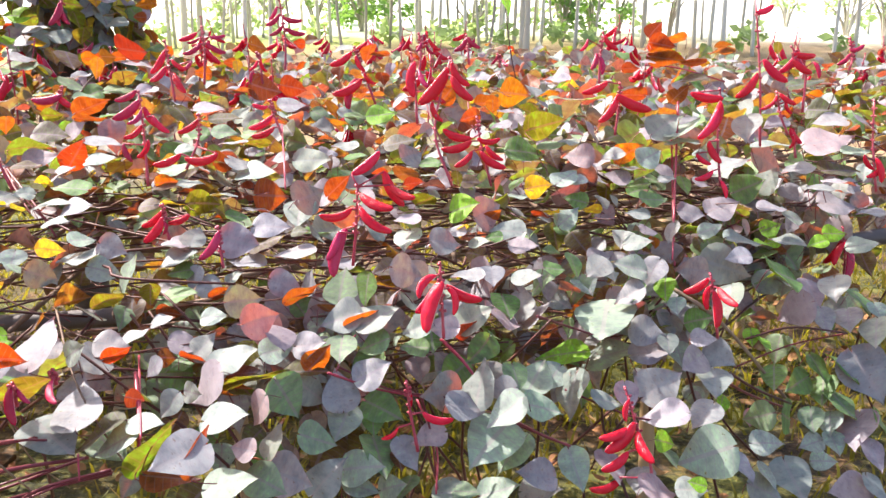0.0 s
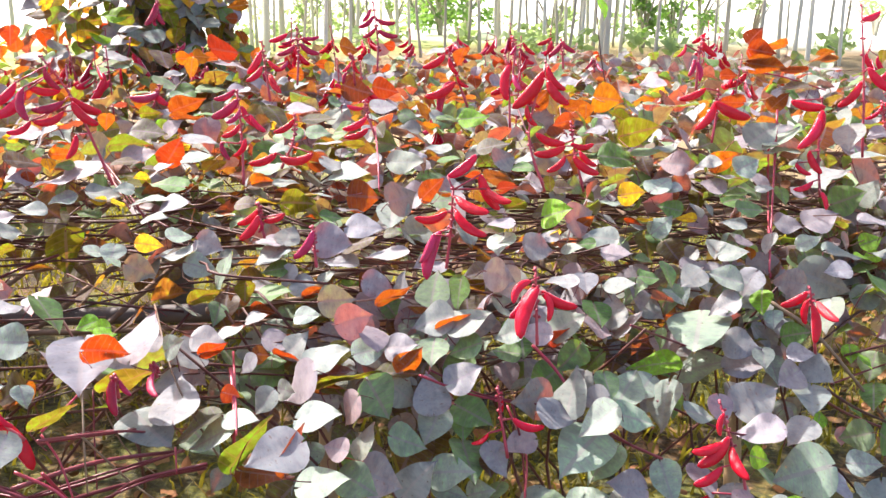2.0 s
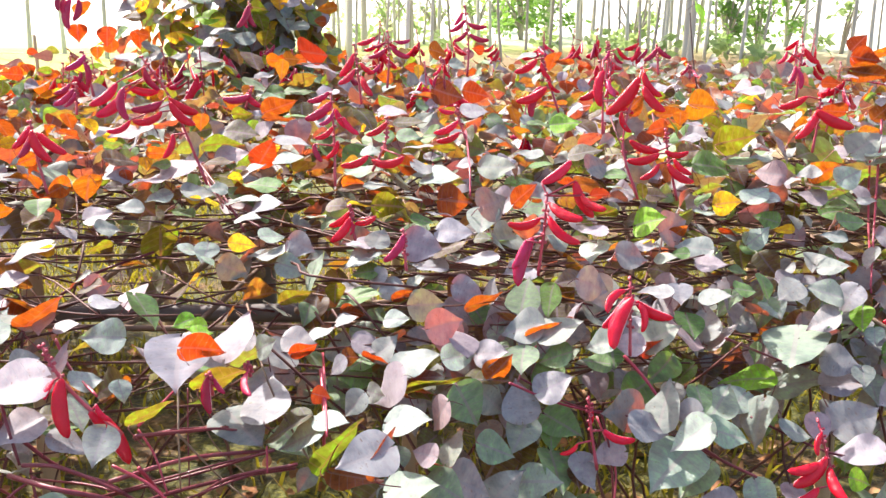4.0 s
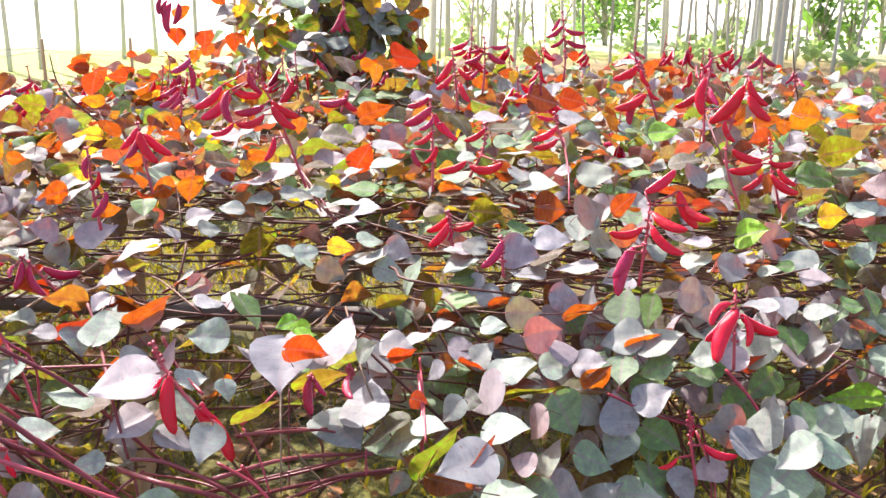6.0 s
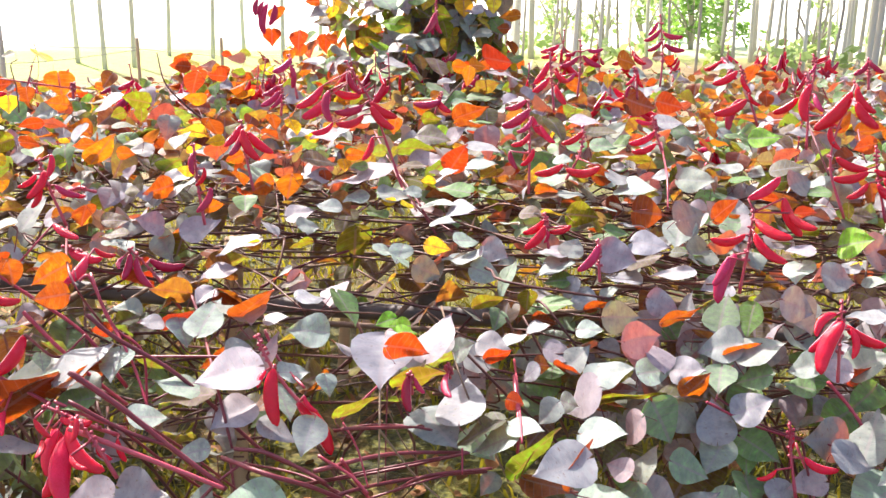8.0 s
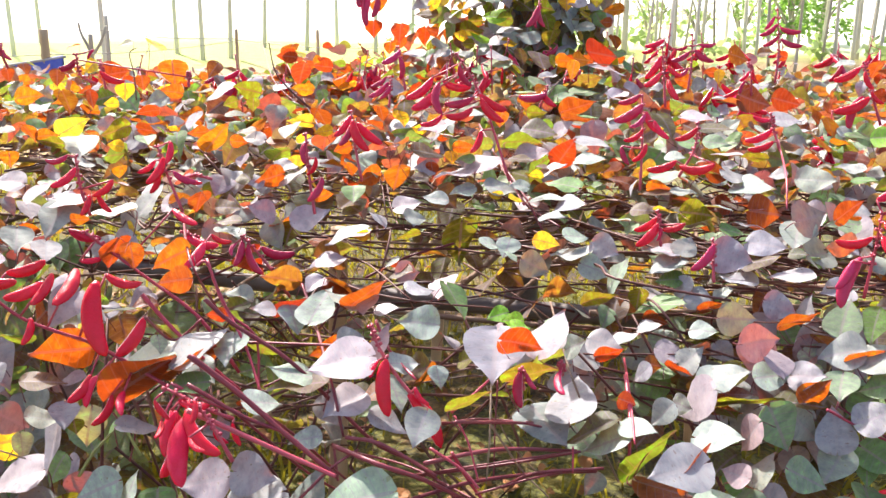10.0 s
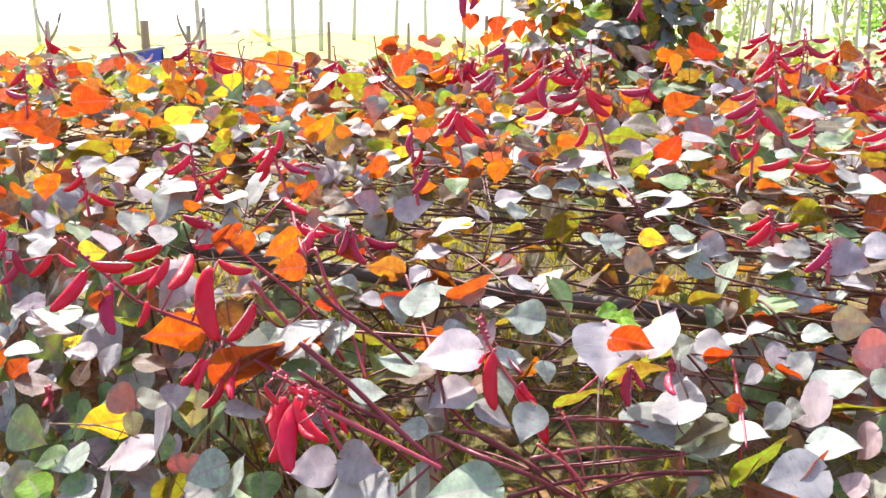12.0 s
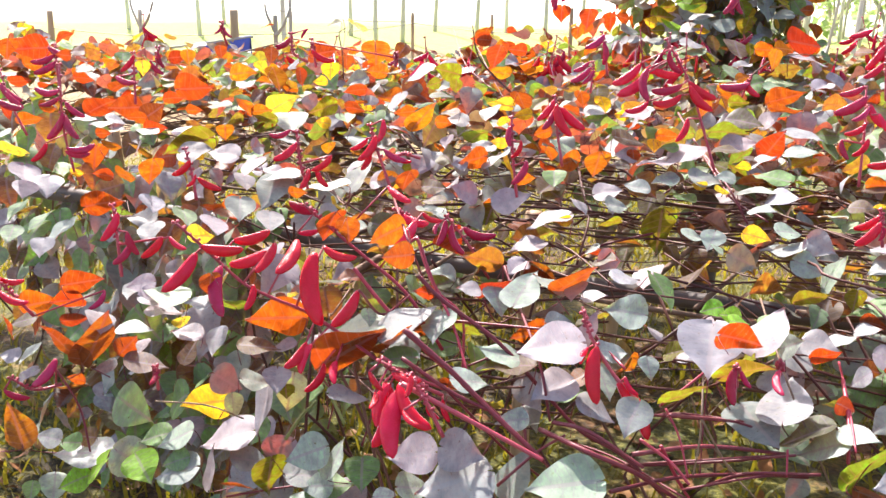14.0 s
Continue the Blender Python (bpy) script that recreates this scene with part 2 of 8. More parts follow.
def ground_material():
    m, nt, bsdf, _ = material("ground_mixed")
    link = nt.links.new
    coord = nt.nodes.new("ShaderNodeTexCoord")
    sep = nt.nodes.new("ShaderNodeSeparateXYZ")
    link(coord.outputs["Object"], sep.inputs[0])
    n1, n2, n3 = (node(nt, "ShaderNodeTexNoise", Scale=s, Detail=5.0) for s in (0.5, 6.0, 60.0))
    for n in (n1, n2, n3):
        link(coord.outputs["Object"], n.inputs["Vector"])
    fine = math_node(nt, 'ADD', math_node(nt, 'MULTIPLY', n2.outputs[0], 0.5), math_node(nt, 'MULTIPLY', n3.outputs[0], 0.5))
    moss = ramp(nt, [(0.36, (0.015, 0.014, 0.005)), (0.46, (0.05, 0.052, 0.008)), (0.54, (0.10, 0.10, 0.012)), (0.66, (0.17, 0.15, 0.03))])
    earth = ramp(nt, [(0.36, (0.015, 0.009, 0.006)), (0.47, (0.045, 0.025, 0.011)), (0.55, (0.10, 0.048, 0.018)), (0.66, (0.19, 0.10, 0.04))])
    n4 = node(nt, "ShaderNodeTexNoise", Scale=1.9, Detail=6.0, Roughness=0.65)
    link(coord.outputs["Object"], n4.inputs["Vector"])
    soil = ramp(nt, [(0.3, (0.15, 0.095, 0.045)), (0.5, (0.24, 0.16, 0.08)), (0.7, (0.34, 0.24, 0.13))])
    crop = ramp(nt, [(0.3, (0.20, 0.25, 0.05)), (0.6, (0.30, 0.34, 0.09)), (0.8, (0.38, 0.40, 0.15))])
    # near white for far ground: overexposure and haze put into the colour
    glare = ramp(nt, [(0.3, (0.80, 0.79, 0.68)), (0.7, (0.86, 0.85, 0.78))])
    for r in (moss, earth, soil, crop, glare):
        link(fine, r.inputs[0])
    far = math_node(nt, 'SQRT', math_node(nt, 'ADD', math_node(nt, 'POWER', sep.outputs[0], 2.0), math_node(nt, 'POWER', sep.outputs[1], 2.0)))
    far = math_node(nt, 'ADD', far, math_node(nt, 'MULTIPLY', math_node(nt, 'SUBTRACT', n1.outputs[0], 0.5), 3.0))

    def step(value, low, high):
        n = nt.nodes.new("ShaderNodeMapRange")
        n.interpolation_type = 'SMOOTHSTEP'
        link(value, n.inputs[0])
        n.inputs[1].default_value, n.inputs[2].default_value = low, high
        return n.outputs[0]
    c = mix_colour(nt, step(n4.outputs[0], 0.42, 0.60), moss.outputs[0], earth.outputs[0])
    c = mix_colour(nt, step(far, 6.5, 8.0), c, soil.outputs[0])
    # the field lies to the left of the plantation
    field = math_node(nt, 'ADD', far, math_node(nt, 'MULTIPLY', math_node(nt, 'ADD', sep.outputs[0], 4.0), -0.45))
    c = mix_colour(nt, step(field, 14.0, 17.5), c, crop.outputs[0])
    # the painted haze takes over with distance
    c = mix_colour(nt, step(far, 17.5, 22.0), c, glare.outputs[0])
    link(c, bsdf.inputs["Base Color"])
    bsdf.inputs["Roughness"].default_value = 0.95
    b = node(nt, "ShaderNodeBump", Strength=0.6, Distance=0.03)
    link(fine, b.inputs["Height"])
    link(b.outputs[0], bsdf.inputs["Normal"])
    return m


GROUND = ground_material()


# ---------------------------------------------------------------- mesh helpers
def mesh_of(name, verts, faces, *materials, uvs=None, smooth=True, slots=None):
    me = bpy.data.meshes.new(name)
    me.from_pydata([tuple(v) for v in verts], [], [tuple(f) for f in faces])
    for m in materials:
        me.materials.append(m)
    if uvs is not None:
        layer = me.uv_layers.new(name="UVMap")
        idx = np.empty(len(me.loops), dtype=np.int32)
        me.loops.foreach_get("vertex_index", idx)
        layer.data.foreach_set("uv", np.asarray(uvs, dtype=np.float32)[idx].ravel())
    if smooth:
        me.polygons.foreach_set("use_smooth", np.ones(len(me.polygons), dtype=bool))
    if slots is not None:
        me.polygons.foreach_set("material_index", np.asarray(slots, dtype=np.int32))
    me.update()
    return me


def under(ob, parent, label="", kind=""):
    ob.parent = parent
    return tagged(ob, label, kind=kind)


def smooth_line(points, n=6):
    """A Catmull-Rom line through the points."""
    p = [np.array(q, float) for q in points]
    if len(p) == 2:
        return [p[0] + (p[1] - p[0]) * i / n for i in range(n + 1)]
    p = [2 * p[0] - p[1], *p, 2 * p[-1] - p[-2]]
    out = []
    for a, b, c, d in zip(p, p[1:], p[2:], p[3:]):
        for i in range(n):
            t = i / n
            out.append(0.5 * (2 * b + (c - a) * t + (2 * a - 5 * b + 4 * c - d) * t * t + (3 * b - a - 3 * c + d) * t ** 3))
    return out + [p[-2]]


def tube(points, r0, r1, sides=6, base=0, knots=0.0):
    """Verts and faces of a tapering tube along a line; knots: swelling at every few rings."""
    pts = np.array(points, float)
    verts, faces = [], []
    n = len(pts)
    for i, p in enumerate(pts):
        d = pts[min(i + 1, n - 1)] - pts[max(i - 1, 0)]
        d = d / (np.linalg.norm(d) + 1e-9)
        a = np.cross(d, (0.0, 0.0, 1.0) if abs(d[2]) < 0.9 else (1.0, 0.0, 0.0))
        a /= np.linalg.norm(a)
        b = np.cross(d, a)
        r = r0 + (r1 - r0) * i / (n - 1)
        if knots and i % 3 == 1:
            r *= 1 + knots
        for k in range(sides):
            w = 2 * math.pi * k / sides
            verts.append(p + r * (math.cos(w) * a + math.sin(w) * b))
    for i in range(n - 1):
        for k in range(sides):
            faces.append((base + i * sides + k, base + i * sides + (k + 1) % sides, base + (i + 1) * sides + (k + 1) % sides, base + (i + 1) * sides + k))
    faces.append(tuple(base + k for k in range(sides))[::-1])
    faces.append(tuple(base + (n - 1) * sides + k for k in range(sides)))
    return verts, faces


def tubes(lines):
    """Several tubes in one mesh's verts and faces."""
    verts, faces = [], []
    for points, r0, r1, sides, knots in lines:
        v, f = tube(points, r0, r1, sides, len(verts), knots)
        verts += v
        faces += f
    return verts, faces


# ---------------------------------------------------------------- leaf and pod shapes
LEAF_U = (0.0, 0.03, 0.10, 0.20, 0.32, 0.45, 0.58, 0.71, 0.83, 0.92, 1.0)
LEAF_W = (0.03, 0.24, 0.41, 0.485, 0.49, 0.445, 0.36, 0.25, 0.135, 0.052, 0.003)
FOLDED = 12


def leaf_shape(seed, flat=False):
    """A broad pointed leaflet, 1 long along +y from its stalk, upper side +z."""
    rg = random.Random(seed)
    fold, curl, wave, wide = rg.uniform(0.05, 0.85), rg.uniform(-0.12, 0.45), rg.uniform(0.03, 0.075), rg.uniform(0.82, 1.08)
    ph, lean = rg.uniform(0, 6.3), rg.uniform(-0.16, 0.16)
    if flat:
        fold, curl, wave, wide, lean = rg.uniform(0.04, 0.30), rg.uniform(-0.04, 0.16), rg.uniform(0.02, 0.05), rg.uniform(0.92, 1.02), lean * 0.5
    verts, uvs, faces = [], [], []
    cols = (-1.0, -0.62, -0.28, 0.0, 0.28, 0.62, 1.0)
    for u, w in zip(LEAF_U, LEAF_W):
        for v in cols:
            x = v * w * wide
            y = u - 0.10 * abs(v) * (1 - u) ** 6
            z = fold * abs(x) * (1 - 0.4 * abs(v)) - curl * u * u + wave * math.sin(9 * u + 3.0 * v + ph) * abs(v)
            verts.append((x + lean * u * u, y, z))
            uvs.append((u, 0.5 + 0.5 * v * max(w, 0.05)))
    n = len(cols)
    for i in range(len(LEAF_U) - 1):
        for k in range(n - 1):
            faces.append((i * n + k, i * n + k + 1, (i + 1) * n + k + 1, (i + 1) * n + k))
    # stalk
    v, f = tube(smooth_line([(0, 0.02, -0.004), (0, -0.07, -0.05), (0.02, -0.02, -0.30), (0.05, 0.06, -0.55)], 2), 0.009, 0.012, 4, len(verts))
    slots = [0] * len(faces) + [1] * len(f)
    uvs += [(0.5, 0.3)] * len(v)
    return verts + [tuple(q) for q in v], faces + f, uvs, slots


LEAF_SHAPES = [leaf_shape(40 + i) for i in range(FOLDED)] + [leaf_shape(70 + i, True) for i in range(10)]
LEAF_MESHES = {(k, i): mesh_of("leaf", v, f, m, STEM, uvs=uv, slots=s) for k, m in LEAVES.items() for i, (v, f, uv, s) in enumerate(LEAF_SHAPES)}


def pod_shape(bend, fat, seeds, seed):
    """A flat, curved pod with swellings over its seeds and a beak, 1 long along -z from its stalk, bending to +x."""
    verts, faces, slots = [], [], []
    rings = 16
    angles = [radians(g) for g in (-14, 14, 45, 90, 135, 166, 194, 225, 270, 315)]
    sides = len(angles)
    for i in range(rings):
        u = i / (rings - 1)
        a = bend * (u - 0.5)
        cx, cz = (math.cos(a) - math.cos(bend / 2)) / max(bend, 0.1), -(math.sin(a) + math.sin(bend / 2)) / max(bend, 0.1)
        w = fat * (max(0.0, math.sin(math.pi * min(1, (u * 0.95 + 0.015)) ** 0.95)) ** 0.50)
        if u > 0.96:
            w *= 0.30
        swell = 1 + 0.10 * math.cos(2 * math.pi * seeds * u) * (0.1 < u < 0.9)
        th = w * 0.52 * swell
        for k, g in enumerate(angles):
            rim = 1.05 if k < 2 else 1.0
            ex, ey = math.cos(g) * w * rim, math.sin(g) * th
            verts.append((cx * -1 + ex * math.cos(a) + 0, ey, cz + ex * math.sin(a)))
    for i in range(rings - 1):
        for k in range(sides):
            faces.append((i * sides + k, i * sides + (k + 1) % sides, (i + 1) * sides + (k + 1) % sides, (i + 1) * sides + k))
            slots.append(1 if k == 0 else 0)
    faces.append(tuple(range(sides))[::-1])
    faces.append(tuple((rings - 1) * sides + k for k in range(sides)))
    return verts, faces, slots + [0, 0]


POD_SHAPES = [pod_shape(b, f, s, i) for i, (b, f, s) in enumerate(((0.7, 0.132, 4), (1.0, 0.128, 4), (1.35, 0.118, 5), (0.9, 0.142, 3)))]
POD_MESHES = {(k, i): mesh_of("pod", v, f, m, POD_RIM, slots=sl) for k, m in (("r", POD), ("d", POD_DARK)) for i, (v, f, sl) in enumerate(POD_SHAPES)}


# ---------------------------------------------------------------- ground
rg = random.Random(5)
gx = [-900, -300, -120, -60, -30, -14, *np.linspace(-8, 8, 41), 14, 30, 60, 120, 300, 900]
gv = [(x, y, (0.05 * noise.noise((x * 0.6, y * 0.6, 0)) if abs(x) < 9 and abs(y) < 9 else 0.0)) for y in gx for x in gx]
gn = len(gx)
gf = [(j * gn + i, j * gn + i + 1, (j + 1) * gn + i + 1, (j + 1) * gn + i) for j in range(gn - 1) for i in range(gn - 1)]
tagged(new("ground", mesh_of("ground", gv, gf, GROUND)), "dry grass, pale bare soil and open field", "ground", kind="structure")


def ground_z(x, y):
    return 0.05 * noise.noise((x * 0.6, y * 0.6, 0)) if abs(x) < 8 and abs(y) < 8 else 0.0


def grass_patch(count, box, seed, name, label):
    rg = random.Random(seed)
    verts, faces = [], []
    for _ in range(count):
        x, y = rg.uniform(box[0], box[1]), rg.uniform(box[2], box[3])
        if noise.noise((x * 1.3, y * 1.3, 7.0)) < rg.uniform(-0.55, 0.15):
            continue
        edge = min(x - box[0], box[1] - x, y - box[2], box[3] - y) + 0.5 * noise.noise((x * 0.9, y * 0.9, 2.0))
        if edge < rg.uniform(0.0, 1.1):
            continue
        h, w, a = rg.uniform(0.02, 0.10), rg.uniform(0.003, 0.007), rg.uniform(0, 6.28)
        lx, ly = rg.gauss(0, 0.045), rg.gauss(0, 0.045)
        z = ground_z(x, y) - 0.01
        dx, dy = math.cos(a) * w, math.sin(a) * w
        b = len(verts)
        verts += [(x - dx, y - dy, z), (x + dx, y + dy, z), (x + lx * 0.4 + dx * 0.8, y + ly * 0.4 + dy * 0.8, z + h * 0.65),
                  (x + lx * 0.4 - dx * 0.8, y + ly * 0.4 - dy * 0.8, z + h * 0.65), (x + lx, y + ly, z + h)]
        faces += [(b, b + 1, b + 2, b + 3), (b + 3, b + 2, b + 4)]
    tagged(new(name, mesh_of(name, verts, faces, GRASS, smooth=False)), label, "grass", kind="stuff")


grass_patch(76000, (-6.2, 3.8, -0.4, 6.6), 11, "grass", "short yellow-green grass under the trellis")

# ---------------------------------------------------------------- trellis
def pole_between(name, a, b, r, mat, parent, sides=9, sag=0.0, label=""):
    """A bamboo pole with swollen nodes and a slight bow."""
    a, b = np.array(a, float), np.array(b, float)
    pts = []
    n = 18
    for i in range(n + 1):
        u = i / n
        p = a + (b - a) * u
        p[2] -= sag * 4 * u * (1 - u)
        p += 0.25 * r * np.array([math.sin(7 * u + a[0]), math.cos(5 * u + a[1]), math.sin(9 * u)])
        pts.append(p)
    v, f = tube(pts, r, r * 0.85, sides, 0, 0.12)
    return under(new(name, mesh_of(name, v, f, mat)), parent, label)


trellis = tagged(new("trellis"), "low bamboo and stick trellis carrying the bean vines", "trellis")
FRONT_X = (-4.5, -3.2, -2.3, -1.8, -1.45, -1.05, -0.85, -0.55, -0.2, 0.05, 0.38, 0.75, 1.1, 1.6, 3.0)
FRONT_Y = (1.9, 1.75, 1.45, 1.3, 1.12, 1.0, 1.2, 1.32, 1.45, 1.58, 1.75, 2.05, 2.5, 2.9, 3.6)


def front(x):
    return float(np.interp(x, FRONT_X, FRONT_Y))


def top(x, y):
    """Height of the leaf canopy."""
    s = min(1.0, max(0.0, (y - front(x)) / 0.6))
    dip = min(1.0, max(0.0, (-x - 1.1) / 1.3)) * min(1.0, max(0.0, (y - 2.0) / 1.2))
    return 0.84 - 0.11 * dip + 0.20 * s * s * (3 - 2 * s) + 0.06 * noise.noise((x * 1.7, y * 1.7, 3.0)) - 0.02 * max(0.0, y - 3.0)


rg = random.Random(21)
# posts
for x, y, h, r in ((-1.19, 1.78, 0.93, 0.022), (-0.42, 1.95, 0.86, 0.018), (0.52, 2.3, 0.88, 0.02), (1.5, 2.9, 0.9, 0.02), (-2.6, 1.9, 0.92, 0.022),
                   (-1.5, 3.1, 0.95, 0.02), (-0.2, 3.4, 0.95, 0.02), (1.2, 3.8, 0.95, 0.02), (-2.8, 3.4, 0.95, 0.02), (-1.0, 4.6, 0.98, 0.022), (0.7, 4.8, 0.98, 0.02)):
    pole_between("post", (x, y, -0.05), (x + rg.gauss(0, 0.015), y + rg.gauss(0, 0.015), h), r, BAMBOO, trellis, 10, 0, "split bamboo post")
# rails
pole_between("rail", (-2.7, 1.62, 0.80), (0.1, 1.98, 0.80), 0.020, BAMBOO_DARK, trellis, 9, 0.01, "dark weathered bamboo rail")
pole_between("rail", (-0.1, 2.0, 0.795), (2.2, 3.0, 0.80), 0.022, BAMBOO_DARK, trellis, 9, 0.01, "dark weathered bamboo rail")
for y, x1 in ((2.5, 0.9), (3.2, 1.7), (3.9, 2.3), (4.6, 2.2)):
    pole_between("rail", (-3.6, y - 0.3, 0.86), (x1, y + 0.4, 0.86), 0.009, STEM_DRY, trellis, 8, 0.02)
for i in range(34):
    x = -3.6 + i * 0.18 + rg.uniform(-0.06, 0.06)
    y = front(x) + rg.uniform(0.30, 0.55)
    pole_between("stick", (x, y, 0.83 + rg.uniform(-0.02, 0.03)), (x + rg.uniform(-0.5, 0.1), y + rg.uniform(1.4, 2.2), 0.90), rg.uniform(0.004, 0.008), STEM_DRY, trellis, 6, rg.uniform(0, 0.04))
for i in range(26):
    x, y = rg.uniform(-3.0, 0.8), 0
    y = front(x) + rg.uniform(0.25, 1.4)
    L = rg.uniform(0.7, 1.7)
    pole_between("stick", (x, y, 0.84 + rg.uniform(-0.03, 0.05)), (x + L, max(y, front(x + L) + 0.3) + rg.uniform(0.0, 0.4), 0.84 + rg.uniform(-0.03, 0.07)), rg.uniform(0.003, 0.007), STEM_DRY, trellis, 6, rg.uniform(0, 0.05))

# ---------------------------------------------------------------- bean vines
VINE_EDGES = (-9.0, -2.2, -1.45, -0.95, -0.55, -0.15, 0.25, 0.75, 9.0)
VINES = [tagged(new("bean_vine"), "purple-stemmed bean vine with red pods spreading over the trellis", "bean vine", "bean vines on the trellis") for _ in range(8)]
for i, vine_ob in enumerate(VINES):
    vine_ob.location = ((max(-3.2, VINE_EDGES[i]) + min(1.6, VINE_EDGES[i + 1])) / 2, 2.2, 0)
bpy.context.view_layer.update()
PLACED = [[] for _ in VINES]       # matrix, kind, shape, rank


def vine_at(x):
    for i in range(8):
        if x < VINE_EDGES[i + 1]:
            return i
    return 7


def local(i, m):
    return Matrix.Translation(-VINES[i].location) @ m


def leaf(kind, x, y, z, size, rx, ry, rz, shape=-1, rank=0.0):
    """A leaf blade with its middle at x, y, z."""
    m = pose(x, y, z, rx, ry, rz) @ Matrix.Diagonal((size, size, size, 1)) @ Matrix.Translation((0, -0.42, 0.02))
    PLACED[vine_at(x)].append((m, kind, shape if shape >= 0 else int(abs(x * 7919 + y * 104729 + z * 1299709)) % FOLDED, rank))


def blade(kind, x, y, z, size, rx, ry, rz):
    """A leaf of the outer layer, nearly flat."""
    leaf(kind, x, y, z, size, rx, ry, rz, FOLDED + int(abs(x * 7919 + y * 104729 + z * 1299709)) % (len(LEAF_SHAPES) - FOLDED))


def stem(points, r0, r1, mat=None, name="stem"):
    i = vine_at(points[0][0])
    v, f = tube(smooth_line(points, 7), r0, r1, 7, 0, 0.08)
    ob = under(new(name, mesh_of(name, v, f, mat or STEM)), VINES[i])
    ob.matrix_basis = local(i, Matrix.Identity(4))
    return ob


def raceme(points, pods, r=0.0028):
    """A flower stalk with its pods: place of the stalk end, length, Euler turn, shape, colour."""
    i = vine_at(points[-1][0])
    lines = [(smooth_line(points, 5), r, r * 0.7, 6, 0.15)]
    for (x, y, z, *_) in pods:
        near = min(lines[0][0], key=lambda p: (p[0] - x) ** 2 + (p[1] - y) ** 2 + (p[2] - z) ** 2)
        lines.append((smooth_line([tuple(near), (x, y, z)], 2), r * 0.6, r * 0.6, 5, 0.0))
    tip = lines[0][0][-7:]
    for k, p in enumerate(tip):
        for turn in (0, 2.4):
            q = p + 0.006 * np.array([math.cos(2.4 * k + turn), math.sin(2.4 * k + turn), 0.5])
            lines.append(([p, (p + q) / 2, q], 0.0012, 0.0028, 5, 0.3))
    v, f = tubes(lines)
    stalk = under(new("raceme", mesh_of("raceme", v, f, STEM_RED)), VINES[i], "red stalk with hanging bean pods")
    stalk.matrix_basis = local(i, Matrix.Identity(4))
    for x, y, z, length, rx, ry, rz, shape, colour in pods:
        ob = under(new("pod", POD_MESHES[colour, shape]), stalk)
        ob.matrix_basis = pose(x, y, z, rx, ry, rz) @ Matrix.Diagonal((length, length, length, 1))


def facing(normal, tip):
    """Euler degrees of a leaf whose upper side looks along normal, with its tip towards tip."""
    n = Vector(normal).normalized()
    t = Vector(tip) - n * n.dot(Vector(tip))
    t.normalize()
    s = t.cross(n)
    e = Matrix((s, t, n)).transposed().to_euler()
    return [math.degrees(a) for a in e]


# right stretch
blade("d", -0.489, 1.296, 0.832, 0.085, -33, 4, 104)
blade("m", -0.460, 1.281, 0.828, 0.073, -31, -11, 106)
blade("m", -0.423, 1.294, 0.853, 0.054, 8, 13, -95)
blade("l", -0.397, 1.228, 0.848, 0.093, 66, -24, -105)
blade("p", -0.342, 1.182, 0.860, 0.080, -15, -31, 136)
blade("o", -0.326, 1.208, 0.850, 0.073, 78, -26, -103)
blade("o", -0.373, 1.219, 0.811, 0.075, -173, 7, 90)
blade("p", -0.316, 1.318, 0.849, 0.071, 14, 20, -94)
blade("p", -0.252, 1.348, 0.798, 0.057, 59, -9, -51)
blade("p", -0.282, 1.282, 0.818, 0.042, -9, -42, 74)
blade("o", -0.274, 1.294, 0.797, 0.049, 3, -29, -90)
blade("g", -0.197, 1.412, 0.768, 0.063, -31, 35, -95)
blade("p", -0.230, 1.333, 0.749, 0.074, -43, 49, -106)
blade("m", -0.297, 1.244, 0.783, 0.075, 12, 14, -83)
blade("g", -0.254, 1.284, 0.766, 0.062, -26, 35, -121)
blade("p", -0.494, 1.496, 0.906, 0.048, 19, 2, -72)
blade("o", -0.444, 1.496, 0.869, 0.033, -136, -65, 95)
blade("p", -0.424, 1.530, 0.880, 0.054, -17, 28, -90)
blade("o", -0.406, 1.504, 0.865, 0.044, -8, -44, -90)
blade("p", -0.391, 1.521, 0.878, 0.054, 47, 18, -38)
blade("p", -0.330, 1.463, 0.880, 0.080, 15, 11, -72)
blade("d", -0.311, 1.448, 0.863, 0.052, 9, 8, -90)
blade("m", -0.262, 1.462, 0.897, 0.054, 9, 32, -57)
blade("p", -0.213, 1.488, 0.895, 0.054, 15, 44, -97)
blade("o", -0.197, 1.478, 0.875, 0.055, 70, -39, -138)
blade("d", -0.220, 1.477, 0.854, 0.073, 4, -2, -90)
blade("l", -0.294, 1.441, 0.858, 0.099, 28, -25, -103)
blade("p", -0.358, 1.407, 0.860, 0.078, -60, -31, 111)
blade("p", -0.450, 1.441, 0.876, 0.037, -51, -28, 127)
blade("g", -0.243, 1.421, 0.837, 0.073, -69, 20, -134)
blade("p", -0.211, 1.465, 0.826, 0.067, -59, 36, -117)
blade("p", -0.276, 1.380, 0.835, 0.058, -72, -20, 121)
blade("o", -0.452, 1.345, 0.868, 0.030, -122, -62, 66)
blade("m", -0.378, 1.383, 0.860, 0.038, 16, 74, -115)
blade("p", -0.395, 1.331, 0.865, 0.045, -59, -21, 145)
blade("l", -0.498, 1.610, 0.938, 0.038, -81, 3, 29)
blade("o", -0.462, 1.584, 0.914, 0.042, -2, -64, -84)
blade("p", -0.467, 1.560, 0.908, 0.041, 22, 14, -82)
blade("m", -0.379, 1.549, 0.920, 0.044, 12, 32, -94)
